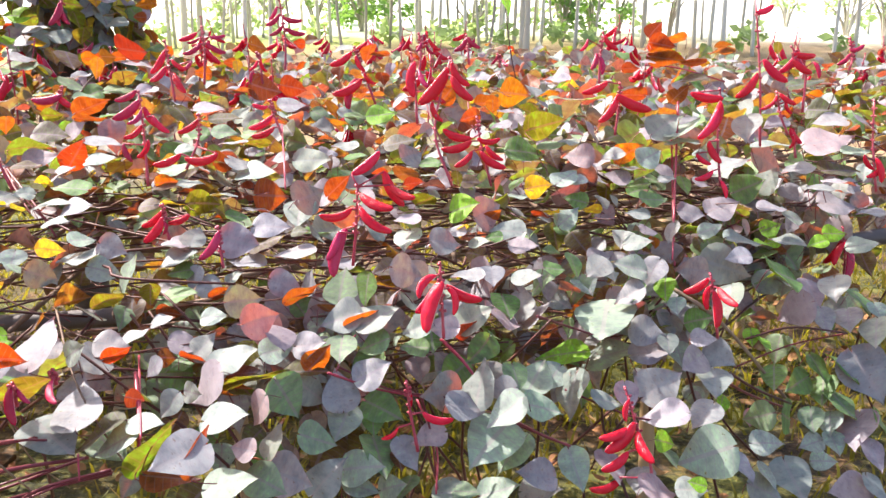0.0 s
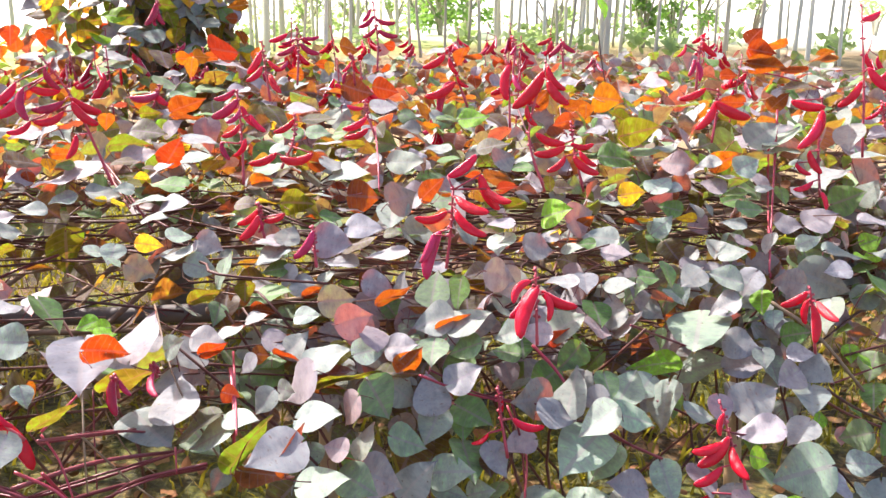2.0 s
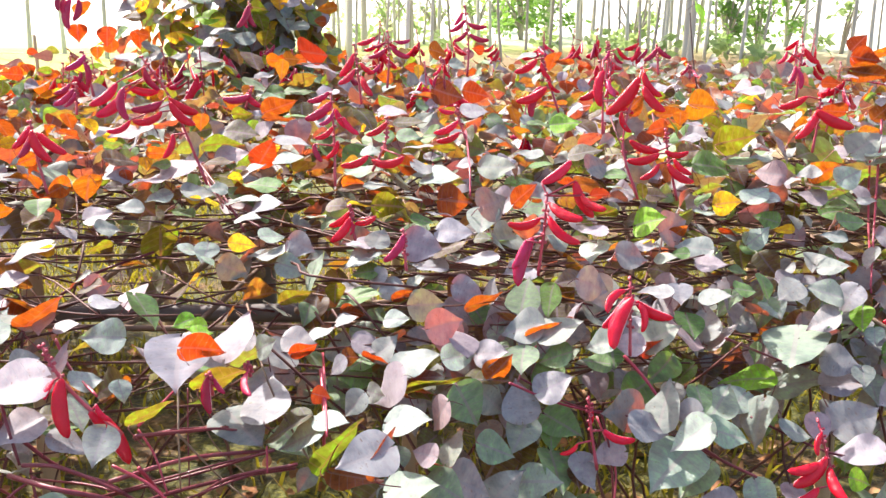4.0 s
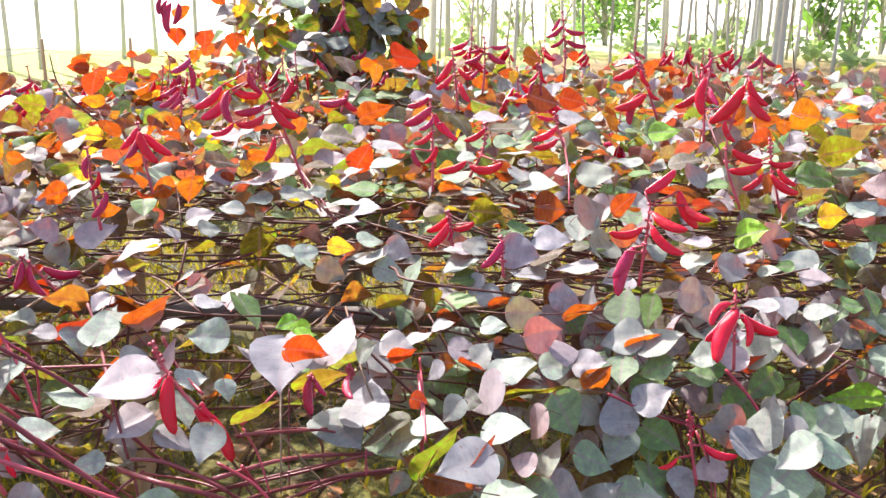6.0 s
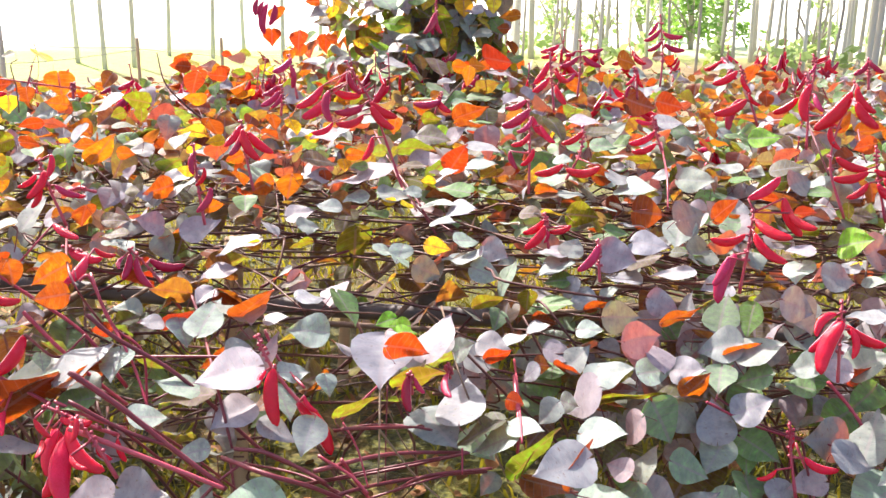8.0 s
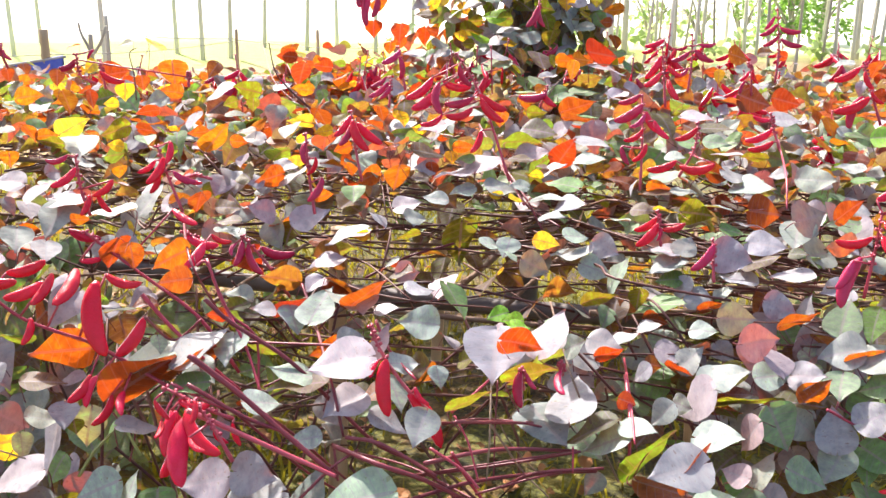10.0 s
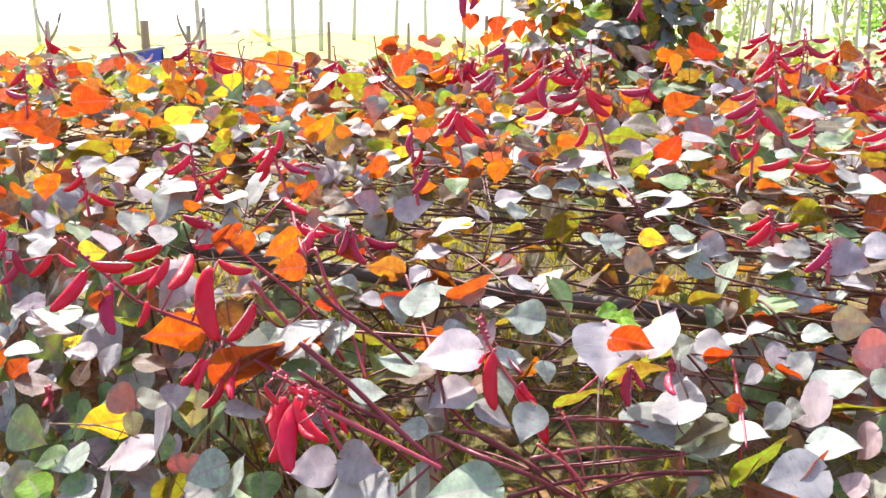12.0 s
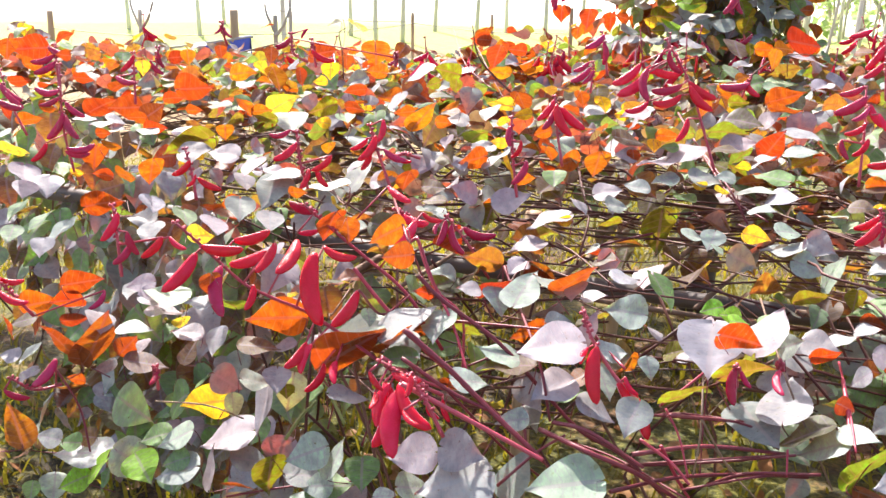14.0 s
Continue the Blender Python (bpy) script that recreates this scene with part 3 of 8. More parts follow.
blade("p", -0.400, 1.636, 0.941, 0.050, -13, 36, -122)
blade("o", -0.377, 1.619, 0.938, 0.049, 32, -35, -102)
blade("p", -0.364, 1.657, 0.954, 0.036, 32, 11, -68)
blade("p", -0.332, 1.560, 0.945, 0.061, -8, 73, -72)
blade("p", -0.287, 1.464, 0.949, 0.063, 27, 75, -26)
blade("p", -0.228, 1.633, 0.952, 0.046, 75, 1, -51)
blade("o", -0.240, 1.593, 0.944, 0.065, 30, -35, -96)
blade("p", -0.272, 1.622, 0.953, 0.056, -33, 42, -104)
blade("p", -0.466, 1.681, 0.980, 0.068, -20, -2, 136)
blade("p", -0.431, 1.654, 0.953, 0.046, -64, 3, 145)
blade("g", -0.457, 1.664, 0.962, 0.047, -6, -27, 97)
blade("g", -0.452, 1.610, 0.932, 0.073, 16, 14, -101)
blade("p", -0.345, 1.683, 0.971, 0.066, 2, -6, 86)
blade("p", -0.258, 1.684, 0.988, 0.072, -7, -3, 100)
blade("p", -0.256, 1.468, 0.916, 0.059, -24, -20, -152)
blade("p", -0.061, 1.575, 0.991, 0.065, -50, 56, -106)
blade("p", -0.167, 1.563, 0.914, 0.069, -20, -36, 106)
blade("p", -0.111, 1.552, 0.917, 0.078, 21, 16, -70)
blade("o", -0.135, 1.558, 0.910, 0.060, 42, -35, -115)
blade("p", 0.000, 1.534, 0.909, 0.056, 4, -25, 90)
blade("o", 0.041, 1.580, 0.887, 0.043, 59, -42, -132)
blade("p", 0.053, 1.596, 0.903, 0.071, 40, 26, -70)
blade("p", 0.148, 1.774, 0.864, 0.075, 52, -18, -32)
blade("p", 0.109, 1.714, 0.857, 0.088, -33, 13, -74)
blade("p", 0.175, 1.757, 0.849, 0.068, 45, -8, -75)
blade("g", -0.173, 1.609, 0.953, 0.066, 45, -3, -8)
blade("g", -0.127, 1.586, 0.958, 0.058, -71, 8, 132)
blade("p", -0.163, 1.467, 0.825, 0.068, 64, -5, 13)
blade("p", -0.157, 1.453, 0.778, 0.063, -54, -9, 164)
blade("p", -0.112, 1.477, 0.852, 0.064, 28, 32, -62)
blade("g", -0.098, 1.492, 0.782, 0.070, -18, 21, -118)
blade("m", -0.127, 1.416, 0.718, 0.073, 17, 33, -90)
blade("m", -0.130, 1.413, 0.683, 0.059, -18, 11, -95)
blade("p", -0.177, 1.376, 0.722, 0.076, 48, 11, -50)
blade("m", -0.080, 1.434, 0.674, 0.053, 49, 48, -73)
blade("p", -0.001, 1.504, 0.808, 0.074, 22, -67, 101)
blade("p", 0.063, 1.505, 0.818, 0.083, 59, -16, -48)
blade("p", 0.036, 1.465, 0.798, 0.069, -20, 24, -81)
blade("m", 0.104, 1.443, 0.803, 0.074, -40, -15, 115)
blade("m", 0.165, 1.633, 0.776, 0.078, 29, 6, -27)
blade("m", 0.200, 1.677, 0.758, 0.062, -32, -19, 149)
blade("p", 0.232, 1.637, 0.748, 0.090, -55, 21, 127)
blade("m", 0.166, 1.532, 0.768, 0.070, -13, 22, -90)
blade("m", 0.078, 1.458, 0.743, 0.107, -18, -11, 142)
blade("m", 0.116, 1.471, 0.718, 0.078, -34, -3, 127)
blade("p", 0.157, 1.463, 0.678, 0.067, 13, -30, 95)
blade("m", 0.221, 1.493, 0.676, 0.074, -51, -5, -146)
blade("b", 0.230, 1.751, 0.775, 0.095, -4, -8, 87)
blade("m", 0.331, 1.828, 0.740, 0.126, 19, 2, -87)
blade("m", 0.308, 1.783, 0.832, 0.123, -21, 8, 162)
blade("p", 0.044, 1.604, 0.976, 0.055, -1, -6, 96)
blade("p", 0.150, 1.708, 0.940, 0.055, 15, 17, -96)
blade("p", 0.086, 1.658, 0.959, 0.045, -27, -1, -177)
blade("p", -0.040, 1.528, 0.910, 0.054, -36, -33, 103)
blade("g", -0.112, 1.525, 0.883, 0.056, -27, -30, 96)
blade("g", 0.126, 1.584, 0.802, 0.055, -33, -16, -154)
blade("p", 0.098, 1.499, 0.815, 0.050, -10, -38, 102)
blade("p", -0.057, 1.457, 0.722, 0.061, -49, -3, -132)
blade("d", -0.069, 1.450, 0.711, 0.037, -31, -17, -154)
blade("p", 0.017, 1.456, 0.650, 0.066, 5, 18, -90)
blade("m", 0.092, 1.451, 0.655, 0.068, 19, 22, -85)
blade("g", -0.113, 1.481, 0.764, 0.043, -46, -8, -163)
blade("g", -0.045, 1.535, 0.874, 0.047, 4, -24, 85)
blade("p", -0.006, 1.498, 0.985, 0.042, -13, -28, 108)
blade("g", 0.117, 1.757, 0.868, 0.063, -22, -14, -161)
blade("g", 0.245, 1.789, 0.939, 0.052, -46, -22, -136)
blade("g", 0.202, 1.733, 0.947, 0.044, -14, 23, -80)
blade("g", -0.165, 1.504, 0.882, 0.056, -26, 4, 174)
blade("g", -0.102, 1.449, 0.721, 0.083, -32, -24, -142)
blade("p", -0.020, 1.475, 0.743, 0.058, -11, -22, 105)
blade("g", -0.056, 1.438, 0.670, 0.049, -23, 21, 151)
blade("p", 0.163, 1.478, 0.641, 0.069, 11, 20, -97)
blade("g", 0.040, 1.457, 0.652, 0.047, 1, 12, -90)
blade("p", 0.292, 1.801, 0.929, 0.056, -31, -26, 139)
blade("p", 0.361, 1.834, 0.918, 0.069, 17, -29, 85)
blade("p", 0.408, 1.851, 0.906, 0.061, -56, -14, 134)
blade("b", 0.431, 1.836, 0.875, 0.050, -44, 16, 152)
blade("p", 0.505, 1.926, 0.887, 0.062, -2, -72, 72)
blade("p", 0.582, 1.978, 0.876, 0.105, -18, 42, -114)
blade("p", 0.356, 1.795, 0.878, 0.061, -31, -24, 102)
blade("p", 0.392, 1.799, 0.800, 0.068, -17, 46, -112)
blade("p", 0.402, 1.798, 0.758, 0.082, 13, 13, -90)
blade("p", 0.432, 1.781, 0.784, 0.044, -35, -0, -179)
blade("m", 0.451, 1.816, 0.849, 0.037, -39, 10, 164)
blade("g", 0.496, 1.819, 0.819, 0.057, 45, 52, -80)
blade("p", 0.498, 1.785, 0.793, 0.048, 7, 32, -94)
blade("p", 0.474, 1.747, 0.760, 0.064, -21, -47, 149)
blade("p", 0.533, 1.786, 0.760, 0.065, -26, 38, -138)
blade("p", 0.511, 1.731, 0.729, 0.074, -17, -3, 168)
blade("p", 0.398, 1.683, 0.741, 0.088, 38, 39, -45)
blade("p", 0.393, 1.599, 0.718, 0.084, -15, -14, 86)
blade("p", 0.328, 1.635, 0.742, 0.056, -52, -9, -161)
blade("p", 0.288, 1.617, 0.741, 0.059, -19, 18, -76)
blade("b", 0.382, 1.556, 0.694, 0.043, -41, 58, -103)
blade("g", 0.397, 1.564, 0.660, 0.044, -20, -23, -149)
blade("b", 0.520, 1.706, 0.692, 0.042, -63, -36, -154)
blade("p", 0.479, 1.660, 0.693, 0.066, -30, -9, 139)
blade("m", 0.465, 1.573, 0.660, 0.103, -28, -41, 107)
blade("p", 0.544, 1.634, 0.603, 0.072, -27, -21, -149)
blade("m", 0.617, 1.695, 0.551, 0.062, -37, -25, -137)
blade("p", 0.690, 1.760, 0.507, 0.095, -33, 1, -168)
blade("p", 0.610, 1.684, 0.526, 0.071, -25, 34, -113)
blade("p", 0.809, 1.759, 0.482, 0.082, -8, -32, 101)
blade("p", 0.854, 1.754, 0.489, 0.073, -31, -21, -147)
blade("g", 0.684, 1.907, 0.878, 0.112, -28, 24, -70)
blade("p", 0.732, 1.952, 0.793, 0.086, -69, -51, 122)
blade("p", 0.793, 1.952, 0.772, 0.062, -40, -6, -169)
blade("p", 0.780, 2.002, 0.812, 0.078, -35, -15, -155)
blade("p", 0.811, 1.961, 0.837, 0.068, -27, 18, 154)
blade("g", 0.897, 2.027, 0.784, 0.073, -27, -20, -151)
blade("m", 0.919, 1.990, 0.777, 0.047, -28, -5, -172)
blade("p", 0.851, 1.970, 0.765, 0.061, -30, 15, 158)
blade("p", 0.894, 1.928, 0.755, 0.075, -34, 24, 142)
blade("g", 0.782, 1.924, 0.673, 0.078, -33, -21, -146)
blade("g", 0.837, 1.933, 0.668, 0.090, -20, -25, -146)
blade("g", 0.737, 1.908, 0.648, 0.064, -26, -55, 142)
blade("p", 0.880, 1.916, 0.665, 0.122, -42, 19, -165)
blade("g", 0.795, 1.919, 0.628, 0.074, -31, 23, 144)
blade("g", 0.827, 1.900, 0.604, 0.088, -21, -18, -155)
blade("g", 0.632, 1.810, 0.618, 0.066, -62, -55, 114)
blade("g", 0.701, 1.855, 0.594, 0.079, -72, 55, -109)
blade("g", 0.757, 1.866, 0.584, 0.056, -43, 8, 165)
blade("m", 0.799, 1.874, 0.573, 0.059, -28, 21, 149)
blade("m", 0.612, 1.708, 0.613, 0.060, 11, 31, -96)
blade("m", 0.752, 1.839, 0.544, 0.051, -17, -37, 113)
blade("m", 0.800, 1.843, 0.544, 0.055, -29, -8, -167)
blade("p", 0.852, 1.859, 0.565, 0.100, -31, 25, 142)
blade("p", 0.868, 1.812, 0.537, 0.074, -33, -15, -156)
blade("m", 0.768, 1.811, 0.520, 0.050, 10, 37, -96)
blade("g", 0.895, 1.861, 0.580, 0.069, -48, -25, -130)
blade("b", 0.616, 1.861, 0.767, 0.037, -46, -0, -179)
blade("b", 0.638, 1.855, 0.756, 0.051, -17, -25, -147)
blade("g", 0.650, 1.806, 0.704, 0.056, -40, 15, 155)
blade("p", 0.554, 1.828, 0.856, 0.073, -44, 24, 135)
blade("p", 0.605, 1.956, 0.905, 0.053, -5, -30, 97)
blade("g", 0.364, 1.798, 0.881, 0.050, -30, 19, 151)
blade("p", 0.415, 1.482, 0.643, 0.052, 3, 27, -91)
blade("b", 0.424, 1.479, 0.655, 0.031, 12, -40, 74)
blade("p", 0.293, 1.548, 0.649, 0.073, -24, -21, -150)
blade("p", 0.343, 1.535, 0.630, 0.057, -23, 13, 163)
blade("p", 0.363, 1.491, 0.635, 0.077, -21, 17, -75)
blade("g", 0.238, 1.760, 0.823, 0.039, -78, 17, 118)
blade("d", -0.465, 2.323, 1.187, 0.053, 3, 24, 93)
blade("p", -0.483, 2.344, 1.187, 0.054, -4, -1, -87)
blade("o", -0.416, 2.331, 1.194, 0.077, -143, -52, 82)
blade("o", -0.344, 2.277, 1.203, 0.060, -29, -69, -72)
blade("d", -0.463, 2.101, 1.159, 0.067, 4, 12, -84)
blade("g", -0.448, 2.026, 1.143, 0.053, -3, 25, -82)
blade("p", -0.436, 2.139, 1.162, 0.043, 49, 26, -46)
blade("p", -0.335, 2.188, 1.176, 0.061, -0, 27, -68)
blade("o", -0.409, 2.872, 1.249, 0.033, 23, 70, 113)
blade("d", -0.419, 1.882, 1.109, 0.038, 0, -17, -90)
blade("o", -0.424, 1.885, 1.109, 0.052, -19, -69, -91)
blade("p", -0.392, 1.879, 1.109, 0.052, -7, 24, -42)
blade("m", -0.357, 1.863, 1.094, 0.078, 8, 18, -99)
blade("l", -0.438, 1.763, 1.060, 0.060, -10, -73, -51)
blade("o", -0.328, 1.854, 1.053, 0.071, -141, -73, 91)
blade("p", -0.351, 1.801, 1.038, 0.053, 3, -10, -92)
blade("p", -0.444, 1.711, 1.010, 0.051, 29, 13, 1)
blade("p", -0.423, 1.697, 0.986, 0.066, -1, 12, 91)
blade("p", -0.364, 1.703, 1.003, 0.074, -25, 48, -109)
blade("p", -0.313, 1.743, 1.022, 0.068, 3, 32, -95)
blade("d", -0.316, 1.707, 1.001, 0.064, 18, 11, -80)
blade("d", -0.257, 1.721, 1.019, 0.032, 14, 27, -99)
blade("p", -0.473, 1.704, 1.002, 0.056, 3, -7, 86)
blade("p", -0.472, 1.821, 1.081, 0.048, 0, 5, -90)
blade("o", -0.469, 1.797, 1.073, 0.032, 7, 38, 96)
blade("y", -0.493, 1.767, 1.056, 0.042, -1, -24, -92)
blade("p", -0.415, 1.790, 1.067, 0.074, 0, 12, 89)
blade("g", -0.372, 1.747, 1.038, 0.044, -13, 15, -80)
blade("p", -0.416, 1.966, 1.131, 0.057, -3, 4, 94)
blade("l", -0.364, 1.941, 1.136, 0.051, 5, 30, 94)
blade("p", -0.315, 1.894, 1.118, 0.034, -11, -29, 105)
blade("p", -0.250, 1.795, 1.065, 0.072, 7, 56, -30)
blade("p", -0.248, 1.848, 1.121, 0.070, 0, 32, -90)
blade("d", -0.213, 1.850, 1.118, 0.030, -75, 18, 120)
blade("p", -0.265, 1.782, 1.039, 0.070, -27, 6, 171)
blade("p", -0.238, 2.391, 1.279, 0.048, -8, -11, 102)
blade("o", -0.173, 2.323, 1.275, 0.052, -57, -3, 47)
blade("g", -0.184, 2.151, 1.157, 0.063, -10, 2, -82)
blade("b", -0.135, 2.135, 1.163, 0.062, 6, 33, -82)
blade("p", -0.209, 2.159, 1.160, 0.047, -25, 18, -98)
blade("o", -0.245, 2.182, 1.169, 0.052, -62, 1, -49)
blade("o", -0.222, 2.110, 1.150, 0.036, 0, -31, -90)
blade("d", -0.166, 2.256, 1.185, 0.064, -4, 23, 87)
blade("p", -0.156, 2.251, 1.186, 0.046, -9, 10, -83)
blade("o", -0.138, 2.275, 1.223, 0.037, -55, 1, -19)
blade("o", -0.146, 2.305, 1.274, 0.045, -1, 25, 89)
blade("p", -0.193, 1.949, 1.130, 0.051, 2, -12, 88)
blade("g", -0.168, 1.888, 1.122, 0.045, 10, 7, -98)
blade("d", -0.088, 1.976, 1.133, 0.065, 17, 18, -84)
blade("p", -0.064, 1.944, 1.113, 0.058, 8, 49, -37)
blade("d", -0.089, 1.719, 1.101, 0.050, 1, -10, -91)
blade("o", -0.056, 1.805, 1.089, 0.039, 7, -52, -70)
blade("p", -0.024, 1.896, 1.083, 0.039, -2, -8, -88)
blade("g", -0.031, 1.944, 1.098, 0.051, -3, -12, 94)
blade("p", -0.060, 1.663, 1.057, 0.045, -6, -12, 98)
blade("m", -0.062, 1.645, 1.026, 0.057, -23, 14, 162)
blade("p", 0.003, 1.702, 1.005, 0.062, -21, 42, -83)
blade("d", -0.081, 1.634, 1.050, 0.039, -4, -1, -87)
blade("b", 0.039, 1.872, 1.026, 0.067, 37, 46, -97)
blade("p", 0.084, 1.914, 1.007, 0.080, 20, 66, -21)
blade("o", 0.098, 1.912, 1.000, 0.040, 66, -38, -141)
blade("d", 0.055, 1.979, 1.053, 0.041, 3, 34, -91)
blade("l", 0.029, 1.961, 1.065, 0.032, -117, 14, 37)
blade("o", -0.188, 1.731, 1.099, 0.055, 66, -45, -115)
blade("o", -0.117, 1.799, 1.111, 0.030, 3, 42, 93)
blade("o", 0.160, 2.278, 1.192, 0.072, -28, -76, -38)
blade("o", 0.232, 2.202, 1.201, 0.044, -4, 25, 86)
blade("p", 0.202, 2.255, 1.199, 0.048, -22, -17, -156)
blade("p", 0.250, 2.206, 1.234, 0.056, 1, -12, 88)
blade("o", 0.107, 2.183, 1.177, 0.034, -72, -1, -6)
blade("o", 0.056, 2.100, 1.166, 0.044, -35, 63, 56)
blade("o", 0.007, 2.147, 1.207, 0.050, 79, -36, -170)
blade("p", 0.141, 2.164, 1.166, 0.050, -6, -1, -85)
blade("g", 0.249, 2.158, 1.198, 0.050, -6, -1, -85)
blade("l", 0.209, 2.073, 1.152, 0.087, 28, -58, -107)
blade("g", 0.168, 2.073, 1.097, 0.079, -6, 32, -90)
blade("g", 0.230, 2.065, 1.110, 0.074, 11, 4, -98)
blade("p", 0.122, 2.090, 1.150, 0.043, -7, -11, 100)
blade("p", 0.262, 2.064, 1.120, 0.042, 3, -11, 86)
blade("m", 0.251, 2.004, 1.058, 0.065, 23, 11, -46)
blade("m", 0.273, 2.009, 1.051, 0.047, -2, -16, 93)
blade("y", 0.192, 1.980, 1.045, 0.055, 66, -81, -139)
blade("m", 0.160, 1.998, 1.017, 0.053, -0, -3, -90)
blade("g", 0.152, 2.049, 1.031, 0.045, -25, 26, 143)
blade("m", 0.252, 1.956, 0.985, 0.054, 40, 23, -50)
blade("g", 0.272, 1.987, 1.014, 0.049, 15, -36, 70)
blade("y", 0.217, 1.954, 0.996, 0.035, 3, 27, 93)
blade("o", 0.195, 1.955, 0.992, 0.036, -5, -37, -102)
blade("p", 0.066, 1.765, 0.988, 0.040, 16, 19, -101)
blade("p", 0.127, 1.867, 0.981, 0.067, 4, -30, 85)
blade("p", 0.151, 1.818, 0.967, 0.055, 5, 24, -93)
blade("g", 0.097, 1.818, 0.983, 0.033, -5, -30, 96)
blade("p", 0.024, 1.767, 1.008, 0.037, 6, -22, 82)
blade("y", 0.035, 1.781, 1.005, 0.030, -62, -1, 42)
blade("p", 0.380, 2.139, 1.189, 0.049, -2, -1, -88)
blade("o", 0.408, 2.166, 1.204, 0.062, 2, 42, 92)
blade("o", 0.517, 2.206, 1.203, 0.053, 67, -31, -155)
blade("o", 0.481, 2.253, 1.304, 0.058, -23, -61, -76)
blade("p", 0.442, 2.203, 1.272, 0.037, 3, -5, 85)
blade("o", 0.398, 2.161, 1.261, 0.037, -2, -49, -97)
blade("d", 0.462, 2.247, 1.286, 0.063, 1, -4, -91)
blade("o", 0.492, 2.249, 1.273, 0.083, -11, -39, -84)
blade("o", 0.551, 2.245, 1.265, 0.063, -2, 23, 89)
blade("d", 0.627, 2.290, 1.286, 0.058, 0, 23, 90)
blade("p", 0.622, 2.232, 1.270, 0.051, -3, 1, 94)
blade("d", 0.547, 2.194, 1.237, 0.063, -4, -9, 96)
blade("o", 0.630, 2.295, 1.300, 0.039, 2, -31, -87)
blade("o", 0.468, 2.270, 1.336, 0.043, 82, -36, -175)
blade("o", 0.516, 2.273, 1.315, 0.051, -5, 32, 86)
blade("l", 0.769, 2.339, 1.291, 0.030, -91, 5, 28)
blade("p", 0.472, 2.131, 1.144, 0.075, 40, 33, -50)
blade("o", 0.487, 2.165, 1.167, 0.043, 1, -35, -90)
blade("o", 0.392, 2.101, 1.091, 0.068, 50, -46, -124)
blade("p", 0.354, 2.055, 1.095, 0.049, -10, -16, 104)
blade("p", 0.381, 2.033, 1.070, 0.071, -5, -6, -86)
blade("m", 0.428, 2.052, 1.093, 0.058, 36, 42, -40)
blade("p", 0.510, 2.101, 1.114, 0.073, 1, 1, 88)
blade("m", 0.521, 2.151, 1.136, 0.100, 25, -18, -56)
blade("m", 0.485, 2.100, 1.129, 0.037, 8, 4, -96)
blade("p", 0.646, 2.229, 1.038, 0.089, 19, 9, -90)
blade("p", 0.766, 2.344, 1.026, 0.088, -44, 43, -117)
blade("g", 0.692, 2.224, 0.988, 0.077, 38, 52, -63)
blade("p", 0.740, 2.233, 1.002, 0.066, 58, 19, -55)
blade("p", 0.621, 2.161, 0.954, 0.082, 17, 27, -67)
blade("p", 0.673, 2.146, 0.915, 0.041, -65, -16, -134)
blade("m", 0.554, 2.004, 0.948, 0.051, 24, 23, -82)
blade("p", 0.633, 2.036, 0.915, 0.082, -12, 7, -81)
blade("p", 0.533, 2.093, 0.960, 0.063, -14, 32, -97)
blade("g", 0.517, 2.099, 1.021, 0.045, -44, -13, -155)
blade("p", 0.562, 2.135, 1.018, 0.041, -16, 25, -79)
blade("p", 0.465, 2.038, 1.048, 0.037, 13, 15, -99)
blade("p", 0.395, 1.961, 0.992, 0.048, 9, -16, 78)
blade("g", 0.411, 2.055, 1.032, 0.049, -5, -7, 97)
blade("p", 0.359, 2.019, 1.055, 0.054, 11, -29, 75)
blade("p", 0.352, 2.001, 1.011, 0.030, -40, -22, -140)
blade("y", 0.306, 1.994, 0.992, 0.041, 9, 44, 99)
blade("p", 0.331, 2.015, 1.004, 0.040, -28, -20, -149)
blade("p", 0.385, 1.906, 0.948, 0.056, 18, 25, -102)
blade("p", 0.421, 1.975, 0.953, 0.042, -11, 20, -82)
blade("o", 0.428, 1.948, 0.936, 0.030, -62, 1, -47)
blade("g", 0.428, 1.989, 1.015, 0.059, -7, 23, -85)
blade("p", 0.464, 1.951, 0.958, 0.047, -55, 24, 126)
blade("b", 0.744, 2.196, 0.901, 0.050, 28, 45, -53)
blade("b", 0.695, 2.102, 0.893, 0.030, -10, 11, -82)
blade("b", 0.732, 2.142, 0.882, 0.039, -9, -29, 102)
blade("p", 0.764, 2.117, 0.947, 0.062, -17, 25, -78)
blade("p", 0.749, 2.084, 0.899, 0.075, 5, -5, 83)
blade("p", 0.716, 2.118, 0.966, 0.063, -3, 9, -87)
blade("p", 0.930, 2.299, 0.930, 0.095, -5, 25, -90)
blade("p", 1.041, 2.350, 0.898, 0.067, 2, -3, 87)
blade("p", 0.940, 2.430, 1.056, 0.120, 8, 23, -86)
blade("m", 0.933, 2.232, 1.070, 0.065, 6, 9, -94)
blade("d", 0.952, 2.365, 0.999, 0.097, 3, 11, -85)
blade("p", 0.867, 2.356, 1.203, 0.107, -2, 5, 93)
blade("d", 0.847, 2.354, 1.207, 0.088, 10, 5, -90)
blade("d", 0.758, 2.187, 1.137, 0.038, 1, -16, 88)
blade("p", 0.759, 2.288, 1.074, 0.093, 6, -3, -94)
blade("p", 0.730, 2.187, 1.143, 0.059, -12, -19, 107)
blade("p", 0.777, 2.150, 1.047, 0.069, -5, -7, 96)
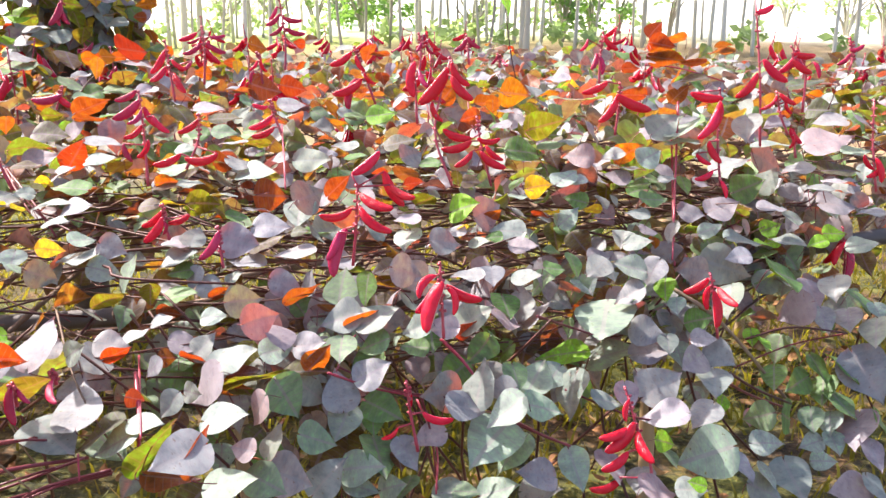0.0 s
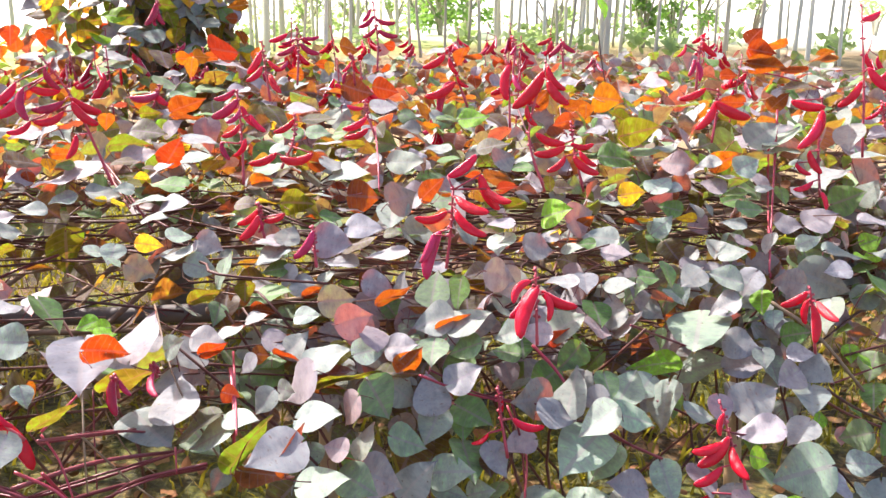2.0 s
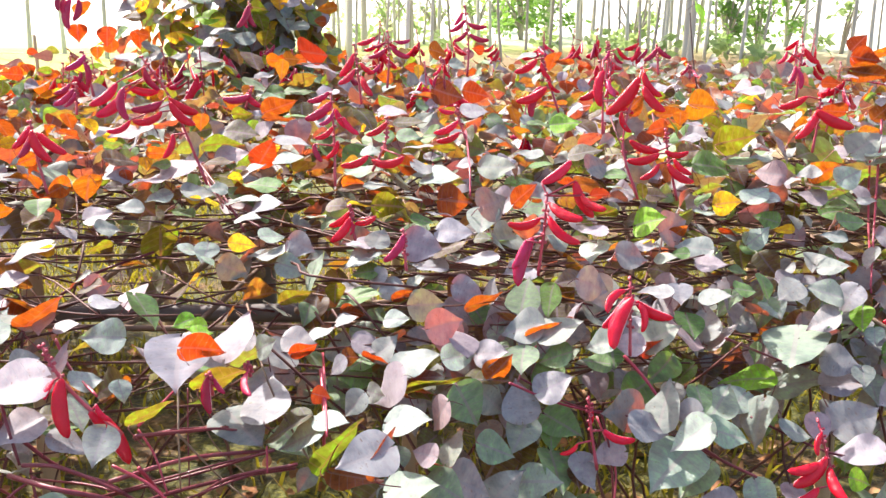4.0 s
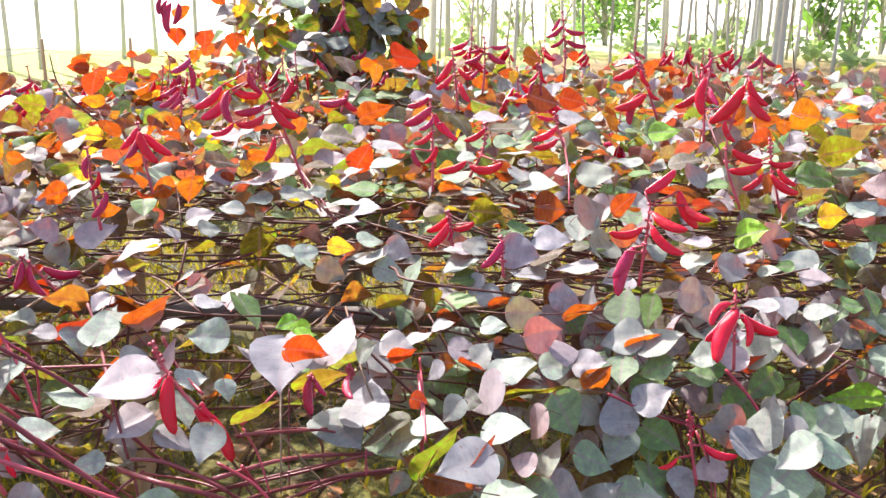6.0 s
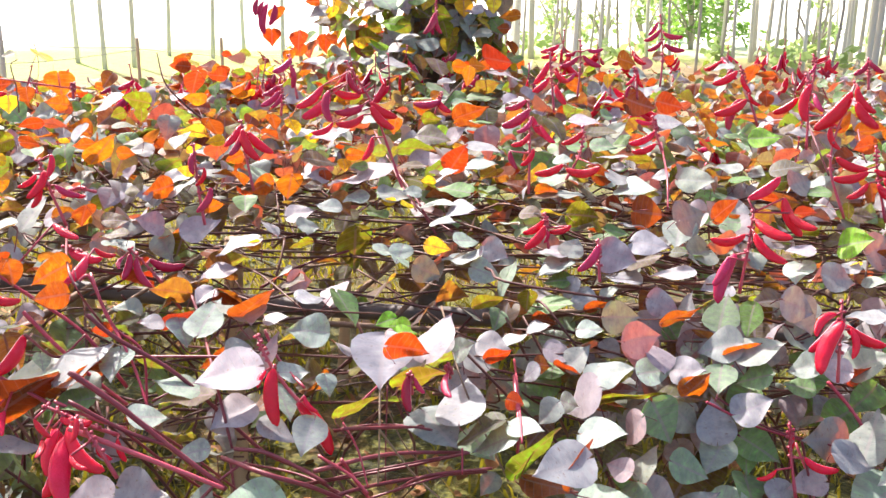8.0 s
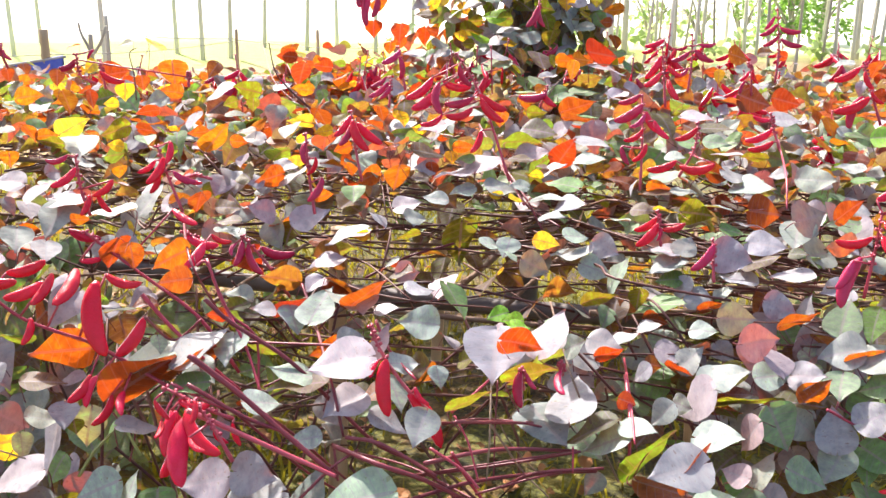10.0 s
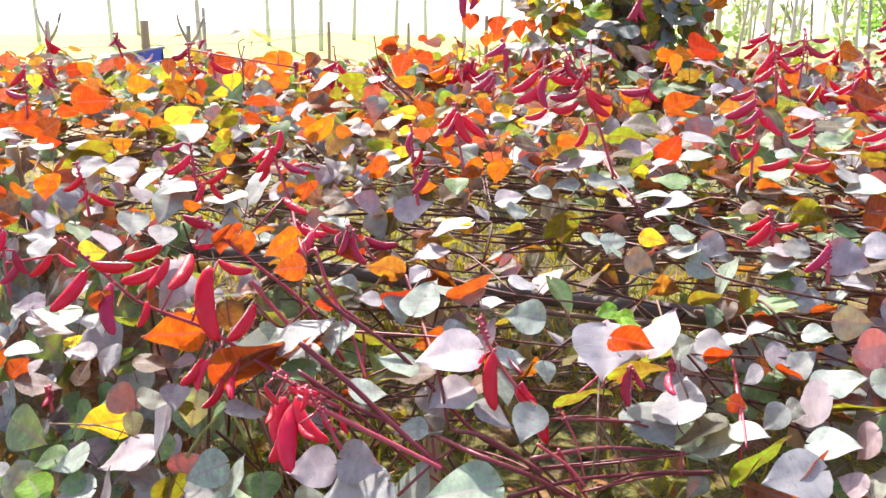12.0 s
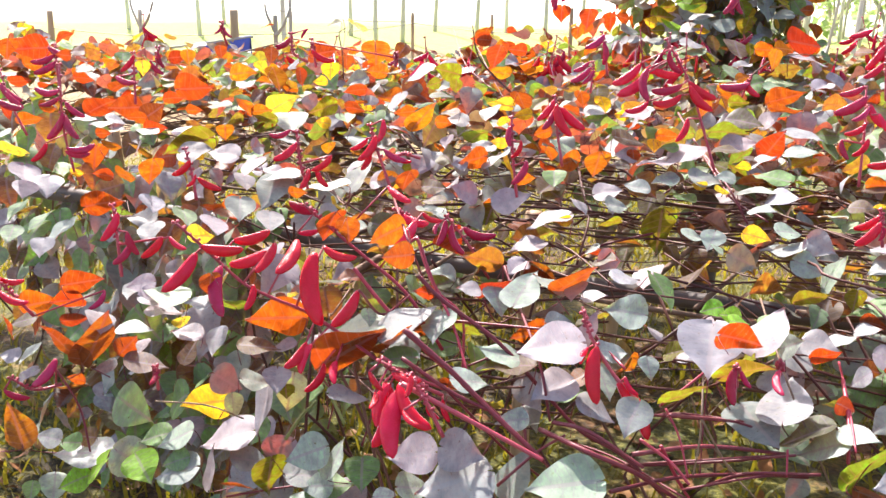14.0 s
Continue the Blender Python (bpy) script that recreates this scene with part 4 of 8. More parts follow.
blade("p", 0.919, 2.263, 0.991, 0.086, -2, -7, -88)
blade("p", 0.860, 2.182, 0.993, 0.090, -3, -3, -87)
blade("b", 0.904, 2.230, 0.878, 0.053, -3, 38, -88)
blade("b", 0.811, 2.079, 0.900, 0.045, -11, -21, 105)
blade("p", 0.886, 2.031, 0.909, 0.066, 17, 21, -101)
blade("p", 0.941, 2.224, 1.134, 0.073, -26, -23, -146)
blade("p", 0.866, 2.227, 1.141, 0.077, -2, -16, 92)
blade("p", 0.874, 2.156, 1.262, 0.073, -2, 6, 93)
blade("p", 0.658, 2.154, 1.138, 0.071, -38, 17, 152)
blade("p", 0.515, 2.199, 1.224, 0.039, -21, 18, 156)
raceme([(-0.149, 1.579, 1.001), (-0.143, 1.587, 1.067), (-0.140, 1.592, 1.132)], [
    (-0.150, 1.600, 1.151, 0.062, -159, -54, -177, 0, "r"),
    (-0.097, 1.606, 1.155, 0.068, -9, -28, 15, 0, "r"),
    (-0.087, 1.601, 1.133, 0.053, -52, -61, 26, 1, "r"),
    (-0.135, 1.581, 1.123, 0.066, -66, -45, 49, 1, "r"),
    (-0.135, 1.577, 1.102, 0.071, -48, -31, 51, 2, "r"),
    (-0.149, 1.575, 1.099, 0.058, 51, -78, 146, 2, "r"),
    (-0.171, 1.579, 1.059, 0.052, 23, -21, 172, 0, "d"),
    (-0.160, 1.587, 1.062, 0.084, -22, 11, -9, 0, "d"),
])
raceme([(0.002, 1.471, 0.915), (-0.001, 1.479, 0.969), (-0.004, 1.489, 1.031)], [
    (-0.008, 1.491, 1.002, 0.062, 3, -37, -169, 3, "r"),
    (0.001, 1.479, 1.006, 0.086, -31, 6, -25, 3, "r"),
    (0.006, 1.493, 0.997, 0.064, -7, -69, 2, 1, "r"),
    (-0.011, 1.481, 1.016, 0.055, -51, 39, -8, 2, "r"),
    (0.010, 1.482, 0.996, 0.047, 24, 18, 162, 2, "r"),
])
raceme([(0.362, 1.520, 0.601), (0.358, 1.543, 0.659), (0.335, 1.570, 0.720), (0.318, 1.590, 0.775)], [
    (0.322, 1.573, 0.764, 0.040, -31, 11, -2, 1, "r"),
    (0.317, 1.553, 0.720, 0.058, 79, -43, 120, 3, "r"),
    (0.330, 1.561, 0.727, 0.077, 40, -48, 164, 3, "r"),
    (0.317, 1.534, 0.685, 0.060, 51, -54, 150, 3, "r"),
    (0.335, 1.554, 0.713, 0.066, -54, -34, 0, 3, "r"),
    (0.306, 1.528, 0.640, 0.063, 60, -60, 130, 2, "r"),
])
raceme([(0.531, 1.801, 0.786), (0.524, 1.813, 0.852), (0.513, 1.820, 0.909)], [
    (0.512, 1.830, 0.900, 0.057, 18, -55, 154, 3, "r"),
    (0.511, 1.816, 0.888, 0.048, -7, -2, -25, 3, "r"),
    (0.519, 1.816, 0.879, 0.073, 24, 0, -173, 0, "r"),
    (0.524, 1.802, 0.890, 0.063, -68, -41, 10, 0, "r"),
])
raceme([(0.982, 2.331, 0.712), (0.981, 2.334, 0.784), (0.971, 2.342, 0.861)], [
    (0.972, 2.343, 0.832, 0.076, 17, -26, 122, 1, "r"),
    (0.975, 2.329, 0.829, 0.065, -33, 14, -32, 3, "r"),
    (0.985, 2.337, 0.819, 0.086, 22, -7, -179, 1, "d"),
])
raceme([(-0.038, 1.433, 0.737), (-0.052, 1.454, 0.805), (-0.056, 1.460, 0.842)], [
    (-0.031, 1.452, 0.797, 0.055, -43, -72, 45, 2, "r"),
    (-0.056, 1.467, 0.829, 0.034, 9, 7, 162, 1, "r"),
    (-0.070, 1.437, 0.777, 0.034, 47, -37, 128, 2, "r"),
])
raceme([(-1.241, 3.359, 1.325), (-1.243, 3.334, 1.344), (-1.237, 3.313, 1.380)], [
    (-1.236, 3.300, 1.337, 0.089, 25, -29, -163, 1, "d"),
    (-1.238, 3.312, 1.331, 0.077, -21, -4, -2, 2, "d"),
    (-1.233, 3.310, 1.336, 0.078, -14, -17, 16, 2, "d"),
])
raceme([(-0.527, 1.256, 0.931), (-0.527, 1.250, 0.941), (-0.526, 1.244, 0.953)], [
    (-0.524, 1.237, 0.946, 0.047, -63, -21, 15, 2, "d"),
])
stem([(-0.147, 1.582, 0.877), (-0.160, 1.523, 0.873), (-0.167, 1.457, 0.865)], 0.0016, 0.0013, STEM)
stem([(-0.179, 1.440, 0.869), (-0.100, 1.500, 0.813), (0.001, 1.533, 0.782)], 0.0022, 0.0018, STEM_RED)
stem([(-0.042, 1.525, 0.785), (-0.009, 1.482, 0.720), (-0.009, 1.443, 0.655)], 0.0020, 0.0016, STEM_RED)
stem([(-0.493, 1.506, 0.868), (-0.451, 1.367, 0.863), (-0.418, 1.254, 0.849)], 0.0020, 0.0016, STEM_RED)
stem([(0.525, 2.290, 1.116), (0.539, 2.297, 0.974), (0.484, 1.992, 0.875)], 0.0028, 0.0022, STEM_RED)
stem([(-0.332, 2.037, 1.157), (-0.297, 1.831, 1.130), (-0.285, 1.760, 1.086)], 0.0020, 0.0016, STEM_RED)
stem([(0.462, 2.327, 1.253), (0.545, 2.340, 1.244), (0.662, 2.371, 1.210)], 0.0020, 0.0016, STEM_RED)
stem([(-0.870, 1.967, 1.057), (-0.800, 1.910, 1.002), (-0.699, 1.815, 0.990)], 0.0026, 0.0021, STEM)
stem([(-0.935, 2.073, 1.072), (-0.807, 1.912, 1.021), (-0.746, 1.854, 0.968)], 0.0026, 0.0021, STEM)
stem([(0.110, 1.510, 0.754), (0.167, 1.509, 0.729), (0.213, 1.494, 0.716)], 0.0026, 0.0021, STEM)
stem([(0.550, 1.822, 0.694), (0.648, 1.922, 0.612), (0.755, 1.974, 0.555)], 0.0030, 0.0024, STEM)
stem([(0.597, 1.891, 0.689), (0.748, 1.998, 0.696), (0.867, 2.001, 0.722)], 0.0020, 0.0016, STEM)
stem([(-0.003, 1.571, 0.875), (0.035, 1.562, 0.838), (0.064, 1.545, 0.804)], 0.0030, 0.0024, STEM_RED)
stem([(0.162, 1.613, 0.901), (0.236, 1.724, 0.838), (0.305, 1.755, 0.804)], 0.0024, 0.0019, STEM)
raceme([(-0.552, 1.824, 1.077), (-0.560, 1.851, 1.168), (-0.571, 1.874, 1.244)], [
    (-0.573, 1.865, 1.250, 0.047, 2, -66, -180, 1, "d"),
    (-0.564, 1.848, 1.234, 0.064, -3, -56, -175, 3, "d"),
    (-0.555, 1.831, 1.219, 0.041, 27, -48, -172, 2, "d"),
    (-0.557, 1.856, 1.220, 0.051, -18, -36, 23, 1, "r"),
    (-0.538, 1.840, 1.207, 0.045, -23, -41, 24, 1, "r"),
    (-0.555, 1.823, 1.192, 0.044, 23, -57, -178, 2, "r"),
    (-0.550, 1.839, 1.162, 0.045, -6, -35, -171, 2, "r"),
    (-0.592, 1.825, 1.157, 0.039, -22, -23, 22, 3, "d"),
])
raceme([(-0.490, 1.868, 1.100), (-0.468, 1.884, 1.152), (-0.467, 1.897, 1.198)], [
    (-0.466, 1.885, 1.193, 0.048, 19, -58, 179, 1, "r"),
    (-0.495, 1.855, 1.133, 0.059, 22, -68, 166, 1, "r"),
    (-0.423, 1.843, 1.136, 0.071, 43, -78, 129, 2, "r"),
])
raceme([(-0.574, 2.137, 1.190), (-0.587, 2.158, 1.260), (-0.597, 2.173, 1.312)], [
    (-0.596, 2.158, 1.295, 0.059, 19, -33, -168, 0, "r"),
    (-0.589, 2.136, 1.264, 0.048, 19, -49, -172, 3, "r"),
    (-0.573, 2.128, 1.280, 0.041, -30, -53, 23, 1, "r"),
    (-0.574, 2.144, 1.249, 0.056, -39, -28, 18, 0, "r"),
    (-0.533, 2.139, 1.276, 0.036, 20, -54, -174, 1, "d"),
])
raceme([(-0.574, 2.408, 1.192), (-0.574, 2.428, 1.257), (-0.580, 2.447, 1.322)], [
    (-0.568, 2.427, 1.290, 0.054, -12, -61, 22, 1, "d"),
    (-0.558, 2.419, 1.304, 0.040, -133, -83, 151, 1, "d"),
    (-0.576, 2.402, 1.288, 0.050, 11, -62, -176, 1, "d"),
    (-0.586, 2.430, 1.299, 0.032, 3, -70, -180, 1, "d"),
])
raceme([(-0.422, 2.338, 1.202), (-0.428, 2.353, 1.252), (-0.435, 2.358, 1.271)], [
    (-0.433, 2.343, 1.255, 0.031, 27, -43, -175, 1, "r"),
    (-0.422, 2.332, 1.261, 0.036, 2, -25, 13, 2, "r"),
    (-0.435, 2.313, 1.237, 0.032, -25, 17, 9, 1, "d"),
])
raceme([(-0.322, 1.979, 1.146), (-0.339, 1.991, 1.184), (-0.347, 1.999, 1.211)], [
    (-0.341, 1.981, 1.186, 0.056, 17, -62, 172, 1, "r"),
    (-0.335, 1.962, 1.166, 0.051, 28, -68, 166, 1, "r"),
    (-0.345, 1.961, 1.206, 0.033, 141, -76, 48, 3, "r"),
])
raceme([(-0.150, 2.197, 1.178), (-0.181, 2.220, 1.255), (-0.196, 2.232, 1.296)], [
    (-0.203, 2.220, 1.289, 0.058, 9, -59, 176, 3, "r"),
    (-0.192, 2.205, 1.283, 0.042, -11, -30, 8, 1, "r"),
    (-0.178, 2.179, 1.235, 0.076, 26, -63, 171, 1, "r"),
    (-0.174, 2.206, 1.244, 0.037, -5, -48, 12, 2, "r"),
    (-0.189, 2.191, 1.234, 0.073, -11, 16, 3, 1, "d"),
])
raceme([(-0.055, 2.051, 1.159), (-0.059, 2.074, 1.237), (-0.068, 2.092, 1.298)], [
    (-0.059, 2.077, 1.283, 0.076, -17, 2, 1, 1, "r"),
    (-0.051, 2.060, 1.267, 0.043, -35, -28, 5, 0, "d"),
    (-0.029, 2.036, 1.230, 0.044, -1, -54, 11, 1, "r"),
])
raceme([(0.017, 1.899, 1.063), (-0.017, 1.930, 1.168), (0.012, 1.969, 1.300)], [
    (0.007, 1.954, 1.285, 0.093, 10, -39, 175, 0, "r"),
    (0.015, 1.945, 1.297, 0.062, -14, -39, 4, 2, "r"),
    (0.015, 1.925, 1.272, 0.064, -20, -43, 6, 3, "r"),
    (-0.022, 1.936, 1.222, 0.047, -4, -28, 5, 2, "r"),
])
raceme([(0.098, 1.994, 1.041), (0.075, 2.020, 1.130), (0.069, 2.033, 1.174)], [
    (0.057, 2.012, 1.137, 0.065, 160, -70, 28, 1, "r"),
    (0.057, 1.998, 1.134, 0.067, 35, -72, 145, 1, "r"),
    (0.057, 1.981, 1.116, 0.051, 34, -48, 166, 1, "r"),
    (0.069, 2.012, 1.137, 0.052, -77, -80, 92, 2, "r"),
    (0.086, 1.996, 1.125, 0.048, -24, -50, 10, 1, "r"),
    (0.074, 1.981, 1.116, 0.065, -11, -57, 15, 1, "r"),
])
raceme([(0.354, 2.050, 1.138), (0.362, 2.067, 1.194), (0.365, 2.080, 1.239)], [
    (0.337, 2.071, 1.245, 0.058, 20, -64, 156, 0, "r"),
    (0.354, 2.051, 1.219, 0.068, 20, -32, 165, 1, "r"),
    (0.352, 2.040, 1.223, 0.081, -7, -67, 9, 0, "r"),
])
raceme([(0.590, 2.080, 1.024), (0.584, 2.108, 1.116), (0.589, 2.139, 1.220)], [
    (0.523, 2.127, 1.216, 0.072, -35, -80, 31, 0, "r"),
    (0.583, 2.110, 1.200, 0.082, 29, -21, 161, 3, "r"),
    (0.574, 2.093, 1.185, 0.076, 22, -30, 160, 1, "r"),
    (0.563, 2.098, 1.118, 0.055, -15, -33, -9, 3, "r"),
    (0.568, 2.068, 1.060, 0.049, 54, -60, 144, 1, "r"),
    (0.581, 2.050, 1.043, 0.040, 21, 21, 169, 0, "r"),
    (0.536, 2.090, 1.093, 0.042, -6, -56, 2, 1, "r"),
])
raceme([(0.696, 2.173, 1.093), (0.695, 2.215, 1.236), (0.685, 2.265, 1.402)], [
    (0.686, 2.209, 1.249, 0.072, 14, -37, 158, 1, "r"),
    (0.697, 2.206, 1.279, 0.074, 3, -49, -11, 0, "r"),
    (0.675, 2.222, 1.378, 0.051, -136, -64, 157, 3, "r"),
])
raceme([(0.776, 2.159, 1.170), (0.782, 2.187, 1.264), (0.753, 2.199, 1.305)], [
    (0.754, 2.186, 1.294, 0.055, -33, -84, 46, 0, "r"),
    (0.749, 2.170, 1.283, 0.051, -10, -56, -11, 3, "r"),
    (0.787, 2.156, 1.279, 0.039, 17, 23, 162, 1, "d"),
])
raceme([(0.741, 2.133, 1.125), (0.723, 2.146, 1.172), (0.717, 2.158, 1.212)], [
    (0.713, 2.147, 1.208, 0.035, 31, -39, 156, 2, "r"),
    (0.715, 2.136, 1.215, 0.043, -18, -58, -7, 0, "r"),
    (0.699, 2.119, 1.200, 0.032, 17, -55, 150, 1, "r"),
    (0.732, 2.143, 1.196, 0.033, 12, -32, -14, 1, "r"),
])
raceme([(0.774, 2.165, 1.069), (0.770, 2.176, 1.105), (0.764, 2.184, 1.135)], [
    (0.760, 2.175, 1.136, 0.049, 12, -37, -12, 3, "r"),
    (0.762, 2.157, 1.121, 0.033, -2, -15, 158, 2, "r"),
])
raceme([(0.960, 2.164, 0.994), (0.953, 2.197, 1.102), (0.956, 2.222, 1.186)], [
    (0.968, 2.173, 1.056, 0.054, 48, -41, 147, 2, "r"),
    (0.950, 2.164, 1.070, 0.057, 15, 18, 160, 0, "r"),
    (0.920, 2.154, 1.079, 0.043, 10, -37, -15, 1, "r"),
])
raceme([(0.330, 2.138, 1.231), (0.332, 2.155, 1.289), (0.339, 2.169, 1.335)], [
    (0.322, 2.147, 1.295, 0.042, 34, -16, 170, 3, "d"),
    (0.338, 2.145, 1.331, 0.043, 6, -47, -4, 3, "r"),
    (0.300, 2.131, 1.326, 0.032, 22, -32, 169, 2, "r"),
    (0.328, 2.145, 1.290, 0.042, 7, 11, 172, 1, "d"),
])
raceme([(0.838, 2.094, 1.263), (0.849, 2.104, 1.296), (0.843, 2.114, 1.330)], [
    (0.868, 2.101, 1.320, 0.034, 37, -65, 148, 1, "d"),
    (0.834, 2.083, 1.304, 0.038, 32, -45, 153, 1, "d"),
])
raceme([(-0.054, 2.190, 1.247), (-0.050, 2.204, 1.294), (-0.054, 2.214, 1.327)], [
    (-0.050, 2.199, 1.312, 0.028, 39, -31, 178, 3, "d"),
    (-0.038, 2.185, 1.308, 0.031, 11, -45, 6, 2, "d"),
    (-0.032, 2.176, 1.320, 0.036, 2, -48, 6, 1, "r"),
])
raceme([(0.054, 2.176, 1.267), (0.051, 2.186, 1.302), (0.049, 2.193, 1.325)], [
    (0.048, 2.182, 1.323, 0.044, 32, -44, 174, 1, "d"),
    (0.050, 2.170, 1.324, 0.036, -13, -54, 5, 3, "d"),
])
raceme([(0.122, 2.204, 1.258), (0.121, 2.208, 1.272), (0.118, 2.212, 1.284)], [
    (0.115, 2.201, 1.283, 0.024, -9, -38, 173, 1, "d"),
    (0.127, 2.187, 1.278, 0.025, -46, -39, 1, 1, "d"),
])
raceme([(-0.381, 2.424, 1.225), (-0.382, 2.445, 1.296), (-0.396, 2.471, 1.385)], [
    (-0.401, 2.457, 1.372, 0.037, 1, -32, -173, 0, "d"),
    (-0.392, 2.440, 1.356, 0.047, -4, -53, -175, 1, "d"),
    (-0.383, 2.426, 1.350, 0.049, -29, -80, 29, 1, "d"),
    (-0.387, 2.444, 1.329, 0.042, -7, -54, -177, 1, "d"),
    (-0.378, 2.430, 1.324, 0.051, -17, -74, 23, 1, "d"),
])
raceme([(-0.480, 1.686, 1.012), (-0.488, 1.695, 1.041), (-0.493, 1.703, 1.069)], [
    (-0.493, 1.691, 1.062, 0.050, -3, -54, 176, 1, "r"),
    (-0.487, 1.676, 1.056, 0.057, 6, -39, -176, 3, "r"),
    (-0.481, 1.663, 1.053, 0.028, -8, -8, -166, 2, "d"),
    (-0.443, 1.690, 1.058, 0.043, 25, -67, 157, 1, "r"),
])
raceme([(-0.382, 1.657, 0.970), (-0.387, 1.667, 1.003), (-0.392, 1.677, 1.036)], [
    (-0.389, 1.666, 1.034, 0.061, 18, -36, -178, 1, "d"),
])
raceme([(-0.943, 2.429, 1.126), (-0.937, 2.437, 1.152), (-0.930, 2.445, 1.178)], [
    (-0.940, 2.431, 1.166, 0.056, -33, -46, 29, 3, "r"),
    (-0.924, 2.418, 1.164, 0.079, 28, -80, 150, 1, "d"),
])
# middle stretch
blade("l", -0.581, 1.287, 0.910, 0.090, 35, -31, -102)
blade("p", -0.529, 1.324, 0.861, 0.086, 27, -15, 5)
blade("p", -0.558, 1.292, 0.832, 0.091, -19, 4, -127)
blade("p", -0.566, 1.333, 0.949, 0.042, -27, -28, 136)
blade("m", -0.540, 1.362, 0.934, 0.041, 59, 48, -60)
blade("p", -0.514, 1.441, 0.913, 0.054, -11, 32, -96)
blade("o", -0.501, 1.423, 0.905, 0.045, 31, -48, -99)
blade("m", -0.582, 1.630, 0.973, 0.057, -24, 40, -97)
blade("m", -0.539, 1.630, 0.968, 0.070, 63, 12, -67)
blade("p", -0.696, 1.641, 0.960, 0.056, -50, 51, -107)
blade("p", -0.626, 1.644, 0.990, 0.070, -9, -6, 90)
blade("d", -0.619, 1.639, 0.985, 0.053, -1, 11, -96)
blade("l", -0.561, 1.582, 0.937, 0.060, 30, -42, -90)
blade("m", -0.766, 1.700, 0.969, 0.051, -30, -8, -168)
blade("g", -0.586, 1.386, 0.953, 0.034, -28, 21, 149)
blade("o", -0.997, 2.999, 1.196, 0.054, -2, -64, -108)
blade("g", -1.036, 2.602, 1.136, 0.059, -2, -1, -88)
blade("p", -1.036, 2.598, 1.132, 0.086, -3, 3, 90)
blade("o", -0.991, 2.589, 1.154, 0.035, 131, -55, 166)
blade("o", -0.980, 2.461, 1.117, 0.053, -6, -42, -105)
blade("o", -0.803, 2.271, 1.155, 0.084, 25, -38, -96)
blade("o", -0.784, 2.199, 1.141, 0.069, 0, -24, -90)
blade("d", -0.860, 2.163, 1.112, 0.079, -3, 27, -90)
blade("o", -0.947, 2.149, 1.136, 0.039, -73, 2, 41)
blade("l", -0.937, 2.384, 1.119, 0.049, 3, -54, -83)
blade("p", -0.808, 2.172, 1.121, 0.056, 50, 36, -63)
blade("p", -0.822, 1.997, 1.093, 0.072, 13, 28, -72)
blade("d", -0.824, 1.935, 1.090, 0.056, 0, 6, -90)
blade("d", -0.771, 1.936, 1.078, 0.045, -1, -1, -89)
blade("p", -0.755, 1.927, 1.077, 0.058, 30, 11, -77)
blade("o", -0.754, 2.018, 1.095, 0.069, 75, -29, -133)
blade("p", -0.707, 2.048, 1.117, 0.078, -7, 5, -90)
blade("p", -0.693, 1.980, 1.095, 0.065, 12, 15, -90)
blade("g", -0.708, 1.858, 1.064, 0.072, 7, -11, 80)
blade("p", -0.667, 1.764, 1.049, 0.059, 14, 23, -90)
blade("p", -0.716, 1.779, 1.051, 0.075, 12, -2, -86)
blade("y", -0.777, 1.893, 1.071, 0.030, -7, 49, 84)
blade("y", -0.783, 1.786, 1.042, 0.030, -2, -42, -95)
blade("p", -0.687, 1.709, 1.036, 0.048, 13, 11, -99)
blade("m", -0.630, 1.673, 1.015, 0.049, -6, 22, -48)
blade("p", -0.573, 1.659, 1.006, 0.052, -22, 52, -120)
blade("y", -0.676, 1.643, 1.006, 0.047, -27, -62, -44)
blade("o", -0.973, 2.833, 1.182, 0.058, -92, 12, 63)
blade("g", -0.856, 2.394, 1.158, 0.063, -8, 12, -83)
blade("p", -0.515, 2.174, 1.168, 0.069, 2, 10, -96)
blade("o", -0.514, 2.804, 1.248, 0.062, -26, -73, -91)
blade("y", -0.529, 2.586, 1.215, 0.035, -85, -4, -25)
blade("o", -0.555, 2.625, 1.219, 0.037, 7, 57, 97)
blade("o", -0.615, 2.575, 1.199, 0.044, 10, 63, 100)
blade("d", -0.522, 1.832, 1.075, 0.059, -2, -7, 93)
blade("o", -0.522, 1.843, 1.080, 0.044, 10, -55, -90)
blade("g", -0.505, 2.032, 1.139, 0.048, 9, -25, 77)
blade("p", -0.518, 1.974, 1.118, 0.040, 6, 21, -94)
blade("m", -0.514, 1.888, 1.093, 0.072, 4, 8, -85)
blade("d", -0.533, 1.773, 1.052, 0.047, 8, 20, -90)
blade("p", -0.571, 1.738, 1.037, 0.046, -0, 10, 90)
blade("g", -0.542, 1.722, 1.027, 0.032, -20, 19, 155)
blade("o", -0.980, 3.164, 1.199, 0.120, -6, -56, -112)
blade("o", -0.955, 0.968, 1.093, 0.042, -62, 88, 76)
blade("p", -1.019, 1.263, 0.950, 0.040, 19, -24, 131)
blade("o", -1.002, 1.310, 0.941, 0.061, 38, -37, -77)
blade("m", -0.983, 1.289, 0.931, 0.054, -33, -11, -128)
blade("m", -0.942, 1.299, 0.954, 0.073, 43, -1, -10)
blade("p", -0.881, 1.267, 0.983, 0.055, 24, 4, 102)
blade("o", -0.839, 1.262, 0.998, 0.076, 43, -20, -99)
blade("p", -0.837, 1.264, 0.983, 0.043, -22, 23, -178)
blade("p", -0.819, 1.292, 0.971, 0.038, 14, 13, -67)
blade("p", -0.834, 1.202, 0.953, 0.038, 9, 39, -61)
blade("p", -0.810, 1.137, 0.945, 0.092, -7, -21, 126)
